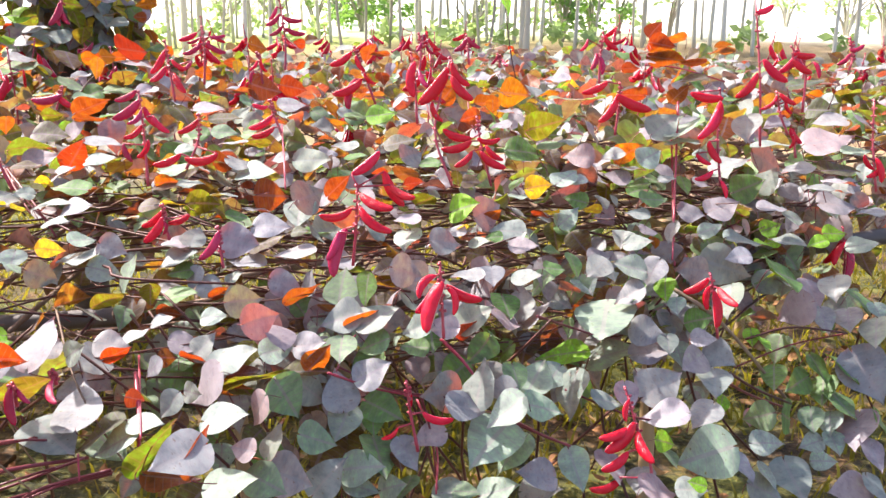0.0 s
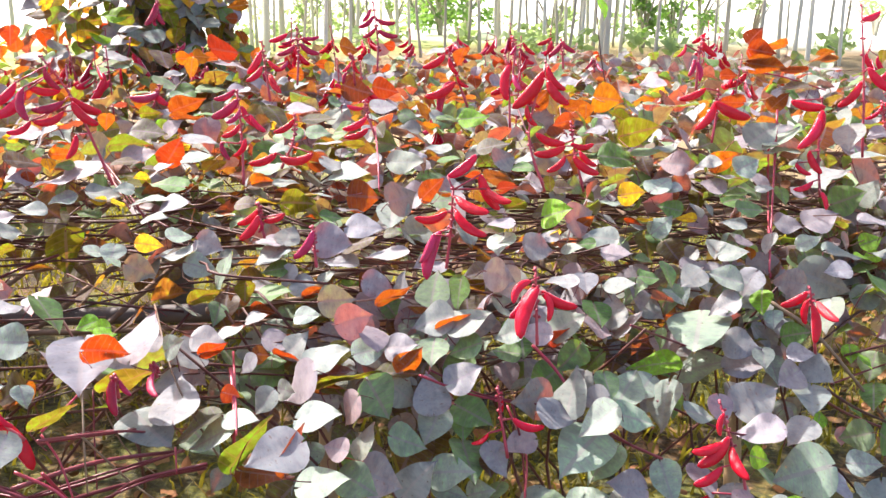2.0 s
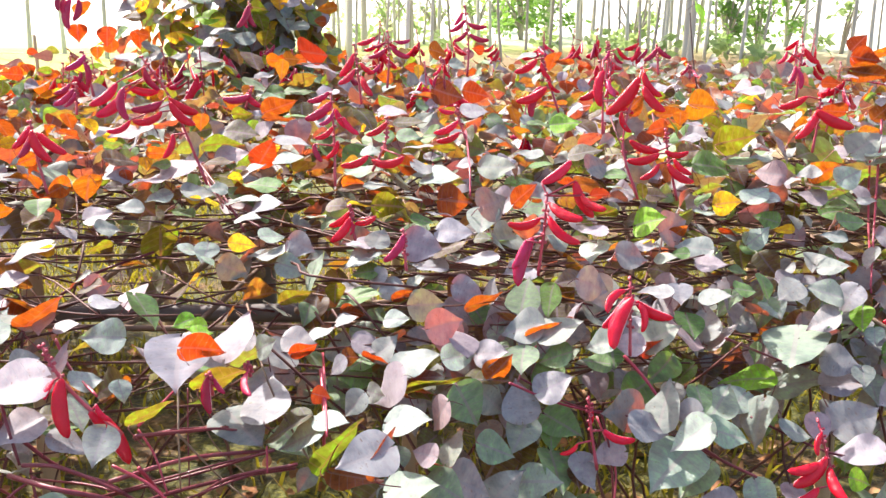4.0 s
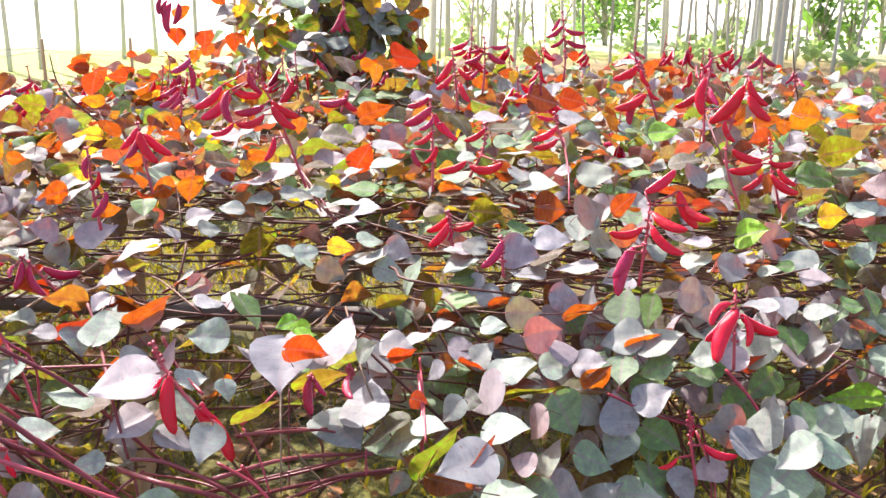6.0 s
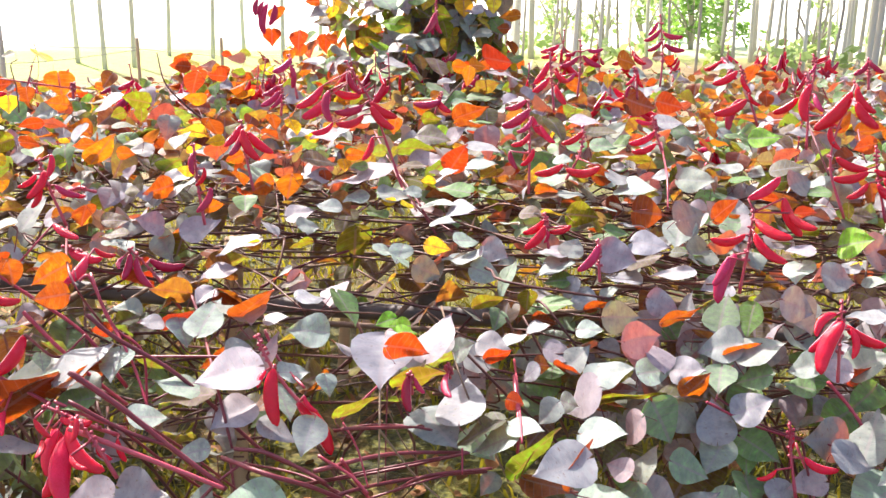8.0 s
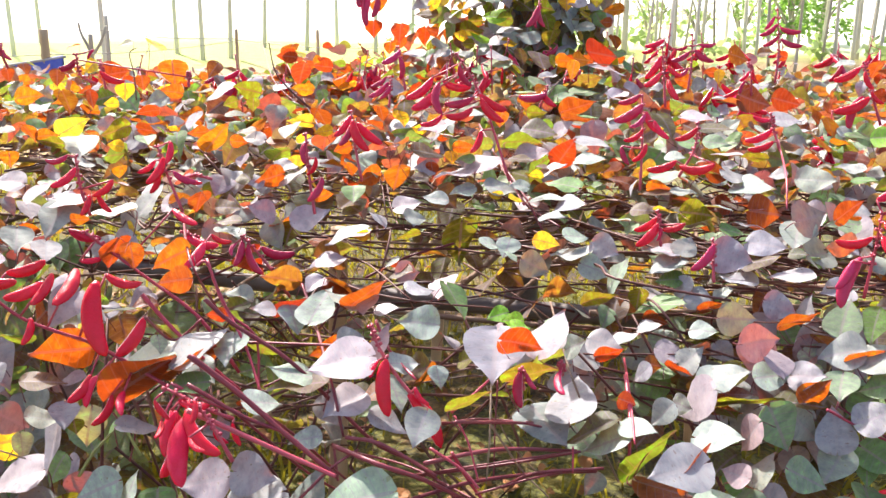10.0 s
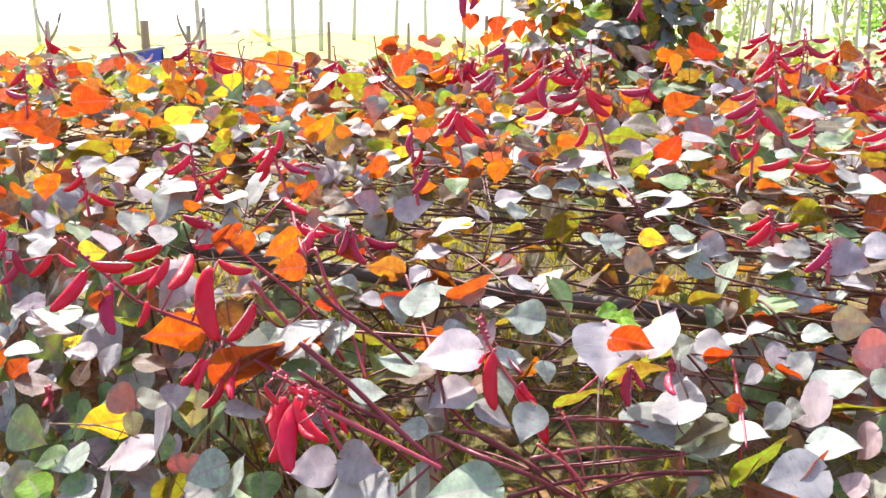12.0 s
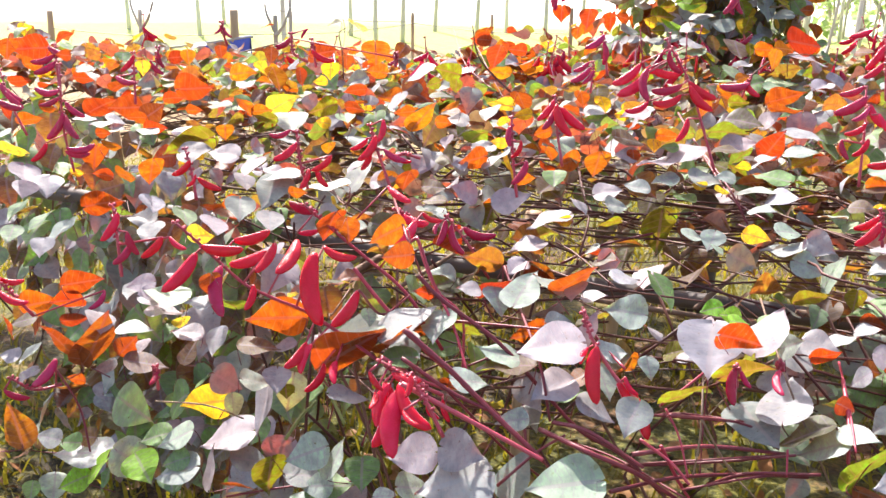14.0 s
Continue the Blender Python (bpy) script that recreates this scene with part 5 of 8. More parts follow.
blade("p", -0.798, 1.222, 0.938, 0.071, 61, -13, -37)
blade("m", -0.887, 1.127, 0.916, 0.066, 17, -6, 119)
blade("d", -0.868, 1.118, 0.905, 0.081, -3, 6, 125)
blade("p", -0.795, 1.116, 0.893, 0.066, -12, -14, 150)
blade("m", -0.917, 1.089, 0.882, 0.055, -11, 22, -49)
blade("m", -0.742, 1.163, 0.901, 0.060, -36, -19, -115)
blade("m", -1.008, 1.152, 0.926, 0.062, -23, 17, -169)
blade("g", -1.042, 1.089, 0.885, 0.068, -3, -7, 124)
blade("p", -0.937, 0.982, 0.807, 0.067, -10, -34, 127)
blade("p", -0.870, 0.995, 0.827, 0.062, 4, 55, -84)
blade("p", -0.864, 0.977, 0.791, 0.101, -17, -21, 138)
blade("p", -0.810, 1.046, 0.785, 0.074, 52, -9, -24)
blade("m", -0.724, 1.022, 0.810, 0.097, -8, -21, 128)
blade("m", -0.931, 0.972, 0.762, 0.050, -12, 25, -48)
blade("m", -0.983, 0.979, 0.728, 0.035, 12, 16, -65)
blade("m", -0.833, 1.072, 0.851, 0.044, -6, -19, 129)
blade("p", -0.815, 1.403, 0.969, 0.049, -14, 12, -46)
blade("p", -0.798, 1.470, 0.956, 0.059, -21, 23, -177)
blade("g", -0.757, 1.416, 0.958, 0.071, -36, -23, -108)
blade("m", -0.771, 1.310, 0.951, 0.062, 11, -40, 106)
blade("m", -0.753, 1.214, 0.922, 0.048, -13, 22, -48)
blade("m", -0.688, 1.190, 0.925, 0.033, -42, -4, -138)
blade("p", -0.611, 1.208, 0.968, 0.092, -26, 2, -167)
blade("o", -0.571, 1.193, 0.994, 0.060, -20, -60, -36)
blade("p", -0.554, 1.277, 0.980, 0.084, 43, -13, -26)
blade("l", -0.619, 1.128, 0.924, 0.062, 30, -37, -78)
blade("b", -0.642, 1.305, 0.986, 0.033, -9, -36, 134)
blade("b", -0.600, 1.250, 1.002, 0.030, 4, -41, 116)
blade("b", -0.581, 1.223, 1.005, 0.031, -11, 19, -49)
blade("p", -0.739, 1.132, 0.870, 0.058, -26, 8, -75)
blade("p", -0.668, 1.085, 0.898, 0.053, -41, -8, -180)
blade("p", -1.019, 1.546, 1.001, 0.082, -13, -0, 130)
blade("y", -0.992, 1.545, 1.002, 0.030, -18, 62, 105)
blade("p", -1.016, 1.663, 1.003, 0.049, -18, -24, -116)
blade("l", -0.906, 1.814, 0.938, 0.094, -84, -1, 60)
blade("p", -0.986, 1.723, 1.021, 0.056, 17, 26, -57)
blade("p", -0.956, 1.697, 1.005, 0.046, -10, 30, -50)
blade("p", -0.946, 1.775, 1.026, 0.052, 7, -20, 111)
blade("m", -0.906, 1.820, 1.039, 0.053, -9, -15, 134)
blade("p", -0.888, 1.887, 1.084, 0.085, 21, 16, -62)
blade("p", -0.838, 1.846, 1.044, 0.067, -14, 17, -74)
blade("p", -1.006, 1.861, 1.068, 0.047, 1, -40, 120)
blade("o", -0.991, 1.858, 1.068, 0.032, -79, -5, -3)
blade("p", -0.935, 1.853, 1.063, 0.082, -5, 4, 128)
blade("d", -1.018, 1.892, 1.094, 0.072, -12, 19, -48)
blade("o", -1.045, 1.804, 1.056, 0.061, -67, -1, 52)
blade("d", -1.004, 1.824, 1.055, 0.041, -1, -18, 122)
blade("p", -1.008, 1.896, 1.148, 0.059, -8, -16, 133)
blade("y", -1.038, 1.897, 1.142, 0.030, 12, 63, 134)
blade("y", -0.956, 1.876, 1.093, 0.030, -65, -2, 3)
blade("o", -0.937, 1.894, 1.111, 0.047, -0, -46, -65)
blade("g", -0.923, 1.877, 1.092, 0.036, 0, -24, 121)
blade("l", -0.858, 2.033, 1.109, 0.086, 4, -37, -52)
blade("p", -0.800, 1.857, 1.053, 0.041, 11, -26, 106)
blade("y", -0.838, 1.823, 1.036, 0.030, 16, 52, 138)
blade("m", -0.816, 1.749, 0.956, 0.053, -14, 13, -47)
blade("m", -0.738, 1.638, 0.973, 0.032, -24, -21, -117)
blade("l", -0.941, 1.640, 0.987, 0.044, -13, 38, 111)
blade("o", -1.011, 2.522, 1.127, 0.047, -5, -45, -75)
raceme([(-1.860, 3.378, 1.365), (-1.891, 3.334, 1.385), (-1.896, 3.304, 1.405)], [
    (-1.899, 3.292, 1.366, 0.065, -24, 6, 22, 3, "d"),
    (-1.881, 3.300, 1.357, 0.075, -3, 7, 24, 2, "d"),
    (-1.875, 3.316, 1.347, 0.111, -10, 8, 31, 1, "d"),
    (-1.848, 3.319, 1.347, 0.083, 19, -21, -142, 3, "d"),
])
raceme([(-1.216, 1.412, 1.111), (-1.231, 1.388, 1.120), (-1.238, 1.367, 1.119)], [
    (-1.237, 1.369, 1.115, 0.029, -75, -69, 90, 0, "r"),
])
raceme([(-1.099, 1.469, 0.893), (-1.138, 1.453, 0.958), (-1.169, 1.432, 1.007)], [
    (-1.172, 1.432, 1.000, 0.050, 25, -26, -136, 0, "d"),
    (-1.160, 1.433, 0.994, 0.064, -19, -35, 13, 2, "d"),
    (-1.147, 1.454, 0.986, 0.067, 1, -76, 39, 2, "d"),
    (-1.176, 1.420, 0.998, 0.034, -62, 1, 18, 2, "d"),
])
raceme([(-1.112, 1.265, 1.036), (-1.126, 1.246, 1.054), (-1.139, 1.227, 1.069)], [
    (-1.137, 1.231, 1.063, 0.055, -60, -63, 80, 1, "r"),
])
raceme([(-0.679, 1.167, 0.872), (-0.725, 1.159, 0.915), (-0.760, 1.154, 0.964), (-0.774, 1.154, 0.996)], [
    (-0.718, 1.156, 0.906, 0.092, 27, 18, -111, 0, "r"),
    (-0.709, 1.161, 0.916, 0.032, -30, -32, 51, 2, "r"),
    (-0.749, 1.150, 0.955, 0.080, -23, -2, 28, 0, "r"),
    (-0.763, 1.153, 0.949, 0.032, -59, 25, 17, 0, "r"),
])
raceme([(-0.580, 1.246, 0.902), (-0.581, 1.244, 0.920), (-0.581, 1.239, 0.935)], [
    (-0.582, 1.238, 0.933, 0.052, -22, -11, 0, 3, "d"),
    (-0.575, 1.242, 0.930, 0.027, -21, -36, 21, 3, "d"),
])
raceme([(-0.880, 0.966, 0.858), (-0.904, 0.962, 0.902), (-0.925, 0.954, 0.938)], [
    (-0.924, 0.951, 0.942, 0.032, 36, -6, -157, 1, "r"),
    (-0.904, 0.962, 0.897, 0.032, 24, -35, 30, 0, "r"),
    (-0.921, 0.933, 0.899, 0.032, -64, -35, 64, 2, "r"),
])
stem([(-1.009, 1.097, 1.020), (-0.974, 1.109, 0.986), (-0.898, 1.139, 0.930), (-0.822, 1.152, 0.861), (-0.769, 1.158, 0.818), (-0.707, 1.174, 0.789), (-0.650, 1.176, 0.749)], 0.0032, 0.0026, STEM)
stem([(-0.968, 1.001, 0.978), (-0.907, 1.023, 0.926), (-0.853, 1.036, 0.879), (-0.773, 1.051, 0.817)], 0.0042, 0.0034, STEM)
stem([(-0.962, 0.987, 0.943), (-0.898, 1.014, 0.899), (-0.852, 1.035, 0.877)], 0.0030, 0.0024, STEM)
stem([(-0.944, 0.961, 0.920), (-0.874, 0.994, 0.881), (-0.799, 1.024, 0.843), (-0.767, 1.035, 0.828)], 0.0036, 0.0029, STEM_RED)
stem([(-1.082, 1.179, 1.036), (-1.071, 1.189, 1.040), (-1.049, 1.188, 0.995), (-1.029, 1.189, 0.961), (-0.994, 1.199, 0.926), (-0.975, 1.173, 0.848)], 0.0024, 0.0019, STEM_RED)
stem([(-1.134, 1.209, 0.896), (-1.039, 1.277, 0.883), (-0.952, 1.332, 0.874), (-0.886, 1.356, 0.843)], 0.0014, 0.0011, STEM_RED)
stem([(-0.711, 1.262, 0.814), (-0.664, 1.297, 0.817), (-0.572, 1.277, 0.839)], 0.0020, 0.0016, STEM)
stem([(-0.723, 1.180, 0.765), (-0.604, 1.235, 0.784), (-0.488, 1.231, 0.833)], 0.0024, 0.0019, STEM)
stem([(-0.593, 1.206, 0.765), (-0.542, 1.207, 0.799), (-0.452, 1.223, 0.819)], 0.0028, 0.0022, STEM)
stem([(-0.664, 1.183, 0.877), (-0.633, 1.213, 0.908), (-0.595, 1.249, 0.952)], 0.0020, 0.0016, STEM_RED)
stem([(-0.643, 1.142, 0.895), (-0.619, 1.135, 0.863), (-0.597, 1.119, 0.818)], 0.0016, 0.0013, STEM_RED)
stem([(-0.658, 1.094, 0.866), (-0.615, 1.100, 0.842), (-0.588, 1.098, 0.820)], 0.0022, 0.0018, STEM_RED)
stem([(-0.627, 1.270, 0.899), (-0.618, 1.240, 0.833), (-0.607, 1.210, 0.773)], 0.0012, 0.0010, STEM)
stem([(-0.500, 1.235, 0.836), (-0.492, 1.211, 0.808)], 0.0016, 0.0013, STEM_RED)
stem([(-1.046, 2.271, 1.098), (-0.875, 1.974, 1.055), (-0.776, 1.818, 1.025)], 0.0022, 0.0018, STEM)
stem([(-2.066, 2.897, 1.195), (-1.824, 2.581, 1.121), (-1.588, 2.361, 1.081)], 0.0014, 0.0011, STEM)
stem([(-1.911, 2.796, 1.149), (-1.593, 2.382, 1.083), (-1.436, 2.206, 1.039)], 0.0016, 0.0013, STEM)
stem([(-0.049, 2.407, 1.174), (-0.025, 2.231, 1.135), (0.000, 2.173, 1.089)], 0.0024, 0.0019, STEM)
stem([(0.055, 2.308, 1.168), (0.061, 2.221, 1.136), (0.071, 2.197, 1.117)], 0.0018, 0.0014, STEM)
stem([(-0.706, 1.680, 0.863), (-0.639, 1.678, 0.803), (-0.574, 1.681, 0.764)], 0.0018, 0.0014, STEM_DRY)
stem([(-1.387, 1.554, 0.927), (-1.321, 1.596, 0.898), (-1.219, 1.668, 0.897)], 0.0026, 0.0021, STEM)
stem([(-1.357, 1.553, 0.862), (-1.296, 1.613, 0.895), (-1.232, 1.673, 0.935)], 0.0026, 0.0021, STEM)
stem([(-1.062, 1.693, 0.869), (-0.999, 1.740, 0.907), (-0.911, 1.791, 0.936)], 0.0030, 0.0024, STEM)
stem([(-1.144, 1.599, 0.914), (-1.132, 1.583, 0.852), (-1.132, 1.557, 0.794)], 0.0022, 0.0018, STEM)
stem([(-0.971, 1.181, 0.858), (-0.935, 1.215, 0.875), (-0.909, 1.235, 0.879)], 0.0018, 0.0014, STEM)
stem([(-1.066, 1.389, 0.886), (-1.030, 1.395, 0.847), (-0.976, 1.458, 0.912)], 0.0015, 0.0012, STEM)
stem([(-0.689, 1.506, 0.716), (-0.657, 1.535, 0.750), (-0.609, 1.515, 0.679)], 0.0012, 0.0010, STEM_DRY)
stem([(-0.733, 1.516, 0.770), (-0.684, 1.494, 0.690), (-0.621, 1.487, 0.637)], 0.0014, 0.0011, STEM_DRY)
stem([(-1.013, 1.456, 0.695), (-0.992, 1.432, 0.632), (-0.973, 1.411, 0.580)], 0.0030, 0.0024, STEM)
# left stretch
blade("o", -1.058, 3.039, 1.185, 0.060, 0, -55, -91)
blade("o", -1.616, 0.987, 0.916, 0.066, 7, -60, -41)
blade("o", -1.726, 0.977, 0.858, 0.061, 29, -71, -61)
blade("o", -1.654, 0.985, 0.877, 0.059, -11, 56, 112)
blade("o", -1.648, 0.991, 0.840, 0.048, 5, -52, -49)
blade("o", -1.570, 0.911, 0.835, 0.095, 63, 27, 162)
blade("o", -1.531, 0.944, 0.847, 0.100, 67, -9, -85)
blade("o", -1.500, 0.978, 0.832, 0.045, 77, -44, -129)
blade("p", -1.539, 0.957, 0.872, 0.056, -22, -24, -114)
blade("p", -1.453, 0.970, 0.847, 0.030, -29, 15, -169)
blade("p", -1.531, 0.956, 0.795, 0.037, -7, -16, 130)
blade("d", -1.462, 0.978, 0.811, 0.067, -13, 12, -47)
blade("o", -1.572, 0.810, 0.736, 0.074, 97, 19, -168)
blade("p", -1.722, 0.956, 0.635, 0.104, 65, -8, -41)
blade("p", -1.635, 0.909, 0.653, 0.044, 5, -33, 115)
blade("o", -1.705, 1.026, 0.701, 0.033, 40, 65, 161)
blade("d", -1.648, 0.990, 0.616, 0.043, 1, -38, 120)
blade("g", -1.635, 0.950, 0.627, 0.040, 1, -30, 119)
blade("g", -1.508, 0.985, 0.716, 0.082, -29, 61, -121)
blade("g", -1.407, 0.945, 0.710, 0.052, -11, -25, 136)
blade("y", -1.431, 1.080, 0.706, 0.085, -42, 68, 74)
blade("p", -1.330, 1.031, 0.696, 0.094, -15, -13, 123)
blade("m", -1.356, 0.941, 0.722, 0.066, -32, -14, 131)
blade("m", -1.628, 0.970, 0.596, 0.104, -7, -6, 122)
blade("m", -1.453, 0.930, 0.658, 0.077, -50, 31, -79)
blade("b", -1.408, 0.913, 0.667, 0.066, -21, 20, -119)
blade("b", -1.554, 0.954, 0.612, 0.086, 48, -13, -36)
blade("b", -1.603, 0.929, 0.572, 0.055, -20, -32, 148)
blade("m", -1.666, 0.930, 0.539, 0.055, -39, -7, -133)
blade("g", -1.631, 0.862, 0.576, 0.034, -47, 5, -154)
blade("p", -1.324, 0.910, 0.690, 0.072, -18, -17, 123)
blade("p", -1.266, 0.925, 0.705, 0.067, 74, -24, -29)
blade("p", -1.348, 1.045, 0.785, 0.055, -62, 43, -87)
blade("p", -1.294, 1.054, 0.795, 0.051, -17, 19, -45)
blade("p", -1.233, 1.039, 0.821, 0.049, -24, -3, -142)
blade("p", -1.278, 1.060, 0.753, 0.087, -66, 19, 153)
blade("l", -1.223, 1.049, 0.798, 0.031, -71, -1, 35)
blade("m", -1.372, 1.082, 0.718, 0.045, -64, -18, -96)
blade("g", -1.336, 0.919, 0.700, 0.042, -15, -31, 142)
blade("m", -1.146, 1.008, 0.732, 0.065, -25, -37, 145)
blade("p", -1.184, 1.039, 0.666, 0.063, -11, 16, -49)
blade("m", -1.151, 1.035, 0.661, 0.049, -2, -35, 124)
blade("l", -1.237, 1.020, 0.660, 0.069, -75, 2, 73)
blade("o", -1.255, 0.972, 0.655, 0.063, -1, -35, -64)
blade("p", -1.282, 1.027, 0.667, 0.070, -16, 10, -45)
blade("d", -1.355, 0.976, 0.858, 0.043, 55, 0, -11)
blade("p", -1.336, 0.957, 0.899, 0.048, 3, -15, 117)
blade("p", -1.298, 0.978, 0.892, 0.050, -37, 18, -176)
blade("y", -1.340, 0.949, 0.920, 0.030, -56, -3, 65)
blade("o", -1.285, 1.107, 0.888, 0.093, 0, 67, 127)
blade("d", -1.284, 1.053, 0.858, 0.064, -6, 7, -52)
blade("p", -1.259, 1.088, 0.854, 0.042, -9, -9, 133)
blade("o", -1.691, 0.891, 0.851, 0.043, -75, -5, -21)
blade("p", -1.669, 0.877, 0.809, 0.035, 3, -27, 118)
blade("d", -1.684, 0.918, 0.855, 0.044, -8, -19, 132)
blade("p", -1.640, 0.894, 0.814, 0.048, -24, 24, -180)
blade("p", -1.422, 0.950, 0.963, 0.043, -15, -33, 141)
blade("p", -1.450, 0.951, 0.947, 0.037, -24, 11, -162)
blade("p", -1.386, 0.940, 0.953, 0.048, -5, 18, -53)
blade("g", -1.353, 0.936, 0.963, 0.070, 5, -7, 113)
blade("p", -1.273, 0.927, 0.973, 0.041, -1, -13, 122)
blade("o", -1.267, 0.941, 0.999, 0.037, -69, 0, 71)
blade("p", -1.368, 0.940, 0.934, 0.054, -2, 2, -55)
blade("p", -1.455, 0.955, 0.881, 0.056, 3, 3, -59)
blade("p", -1.138, 1.106, 0.900, 0.119, -11, 1, 125)
blade("o", -1.116, 1.074, 0.883, 0.114, 44, -44, -86)
blade("p", -1.054, 1.132, 0.925, 0.094, 30, 2, -37)
blade("o", -1.058, 1.120, 0.904, 0.084, 45, -17, -75)
blade("o", -1.059, 1.193, 0.956, 0.032, 29, 65, 151)
blade("m", -1.122, 1.131, 0.920, 0.030, -43, -17, -114)
blade("p", -1.075, 1.014, 0.845, 0.060, -10, 2, -49)
blade("g", -1.057, 1.024, 0.720, 0.055, -29, 2, -148)
blade("m", -1.106, 1.024, 0.725, 0.064, 53, -19, -24)
blade("g", -1.143, 1.051, 0.654, 0.074, 5, 18, -60)
blade("o", -2.619, 1.655, 1.179, 0.097, -5, 56, 129)
blade("o", -2.000, 1.635, 1.133, 0.087, 6, -60, -69)
blade("o", -2.296, 1.687, 1.051, 0.078, -13, 71, 119)
blade("o", -2.169, 1.659, 1.056, 0.065, 119, -57, -158)
blade("o", -2.390, 1.685, 1.048, 0.090, 40, -37, -85)
blade("o", -2.522, 1.620, 1.039, 0.048, 1, -59, -67)
blade("o", -2.101, 1.550, 1.067, 0.047, 2, 49, 124)
blade("o", -1.882, 1.407, 1.087, 0.048, 3, -50, -57)
blade("o", -1.890, 1.471, 1.144, 0.046, 8, -47, -44)
blade("o", -1.785, 1.427, 1.134, 0.032, 5, -51, -50)
blade("d", -1.712, 1.425, 1.152, 0.052, 0, -8, 120)
blade("o", -1.738, 1.466, 1.088, 0.037, -61, -1, 45)
blade("p", -1.840, 1.462, 1.075, 0.073, -1, 5, -56)
blade("l", -1.830, 1.457, 1.049, 0.114, -26, 38, 108)
blade("p", -1.764, 1.403, 1.052, 0.071, 8, 30, -61)
blade("p", -1.693, 1.415, 1.056, 0.065, 8, -27, 109)
blade("o", -2.261, 1.550, 0.954, 0.075, -60, -2, 74)
blade("o", -1.951, 1.451, 0.980, 0.067, -60, -2, 73)
blade("o", -2.065, 1.474, 0.947, 0.055, -4, -53, -77)
blade("o", -1.923, 1.297, 1.001, 0.042, 14, 57, 136)
blade("y", -1.938, 1.247, 1.013, 0.030, 2, -49, -58)
blade("o", -1.891, 1.263, 0.953, 0.081, 23, -52, -67)
blade("p", -2.378, 1.431, 0.914, 0.082, -21, -18, -122)
blade("p", -2.130, 1.257, 0.947, 0.060, -23, -15, -126)
blade("p", -2.198, 1.363, 0.926, 0.072, -26, -6, -138)
blade("g", -1.918, 1.137, 0.939, 0.066, -22, 22, -176)
blade("g", -1.932, 1.131, 0.914, 0.069, -27, 9, -159)
blade("p", -1.824, 1.111, 0.943, 0.064, -23, 20, -173)
blade("p", -1.786, 1.040, 0.936, 0.045, -27, -1, -145)
blade("g", -1.886, 1.049, 0.940, 0.047, -27, -4, -140)
blade("g", -2.169, 1.258, 0.895, 0.063, -23, 20, -173)
blade("p", -1.418, 1.249, 1.055, 0.077, -34, -8, -175)
blade("p", -1.504, 1.293, 1.077, 0.057, -24, 17, -170)
blade("p", -1.408, 1.267, 1.079, 0.063, -6, -5, 129)
blade("p", -1.548, 1.317, 1.040, 0.048, -21, -18, -123)
blade("p", -1.710, 1.235, 0.986, 0.059, -20, -21, -118)
blade("g", -1.536, 1.153, 1.008, 0.049, -18, -23, -116)
blade("p", -1.513, 1.052, 1.008, 0.053, -26, 10, -160)
blade("y", -1.412, 1.066, 1.015, 0.045, 2, -66, -71)
blade("p", -1.349, 1.095, 1.066, 0.052, -26, -9, -134)
blade("p", -1.378, 1.067, 1.038, 0.055, -18, -24, -115)
blade("p", -1.238, 1.042, 1.075, 0.047, -24, -12, -130)
blade("o", -1.422, 1.274, 1.057, 0.033, 4, -50, -53)
blade("o", -1.307, 1.185, 1.080, 0.030, 2, -55, -62)
blade("p", -1.622, 1.538, 1.112, 0.081, -20, -0, -134)
blade("y", -1.689, 1.592, 1.137, 0.069, 44, -41, -81)
blade("o", -1.779, 1.677, 1.175, 0.062, -58, -0, 6)
blade("o", -1.824, 1.616, 1.188, 0.057, 9, -52, -38)
blade("o", -1.711, 1.586, 1.240, 0.035, -104, 8, 65)
blade("o", -2.071, 1.803, 1.202, 0.034, -73, -2, 28)
blade("o", -2.138, 1.756, 1.188, 0.040, -67, -1, 38)
blade("o", -2.173, 1.756, 1.183, 0.046, 6, -60, -42)
blade("o", -2.386, 1.426, 1.214, 0.053, -61, -2, 79)
blade("o", -2.439, 1.528, 1.164, 0.049, 1, -53, -62)
blade("y", -1.899, 1.400, 1.213, 0.034, -67, -1, 41)
blade("o", -2.034, 1.356, 1.185, 0.043, 0, -49, -64)
blade("o", -1.649, 1.435, 1.153, 0.046, -47, 2, -3)
blade("o", -1.624, 1.453, 1.146, 0.042, 7, -49, -46)
blade("o", -1.699, 1.663, 1.187, 0.040, -89, -8, -8)
blade("l", -1.600, 1.440, 1.136, 0.048, 9, 38, 131)
blade("o", -2.117, 1.375, 1.225, 0.031, 25, 71, 147)
blade("d", -1.995, 1.334, 1.209, 0.042, -3, 19, -54)
blade("o", -2.453, 1.498, 1.124, 0.056, 3, -40, -56)
blade("o", -2.409, 1.421, 1.061, 0.037, -68, -2, 4)
blade("o", -2.216, 1.344, 1.076, 0.055, 6, -43, -50)
blade("y", -2.055, 1.189, 1.053, 0.058, -0, -41, -63)
blade("o", -1.990, 1.379, 1.040, 0.044, -2, -44, -68)
blade("o", -1.979, 1.350, 1.074, 0.031, 4, -61, -53)
blade("p", -2.075, 1.466, 1.076, 0.045, -21, 19, -42)
blade("p", -2.096, 1.400, 1.086, 0.051, 1, 5, -58)
blade("p", -2.031, 1.391, 1.081, 0.050, -2, -7, 123)
blade("p", -1.870, 1.374, 1.086, 0.048, 5, -8, 113)
blade("l", -1.596, 1.617, 1.133, 0.062, -28, 52, 121)
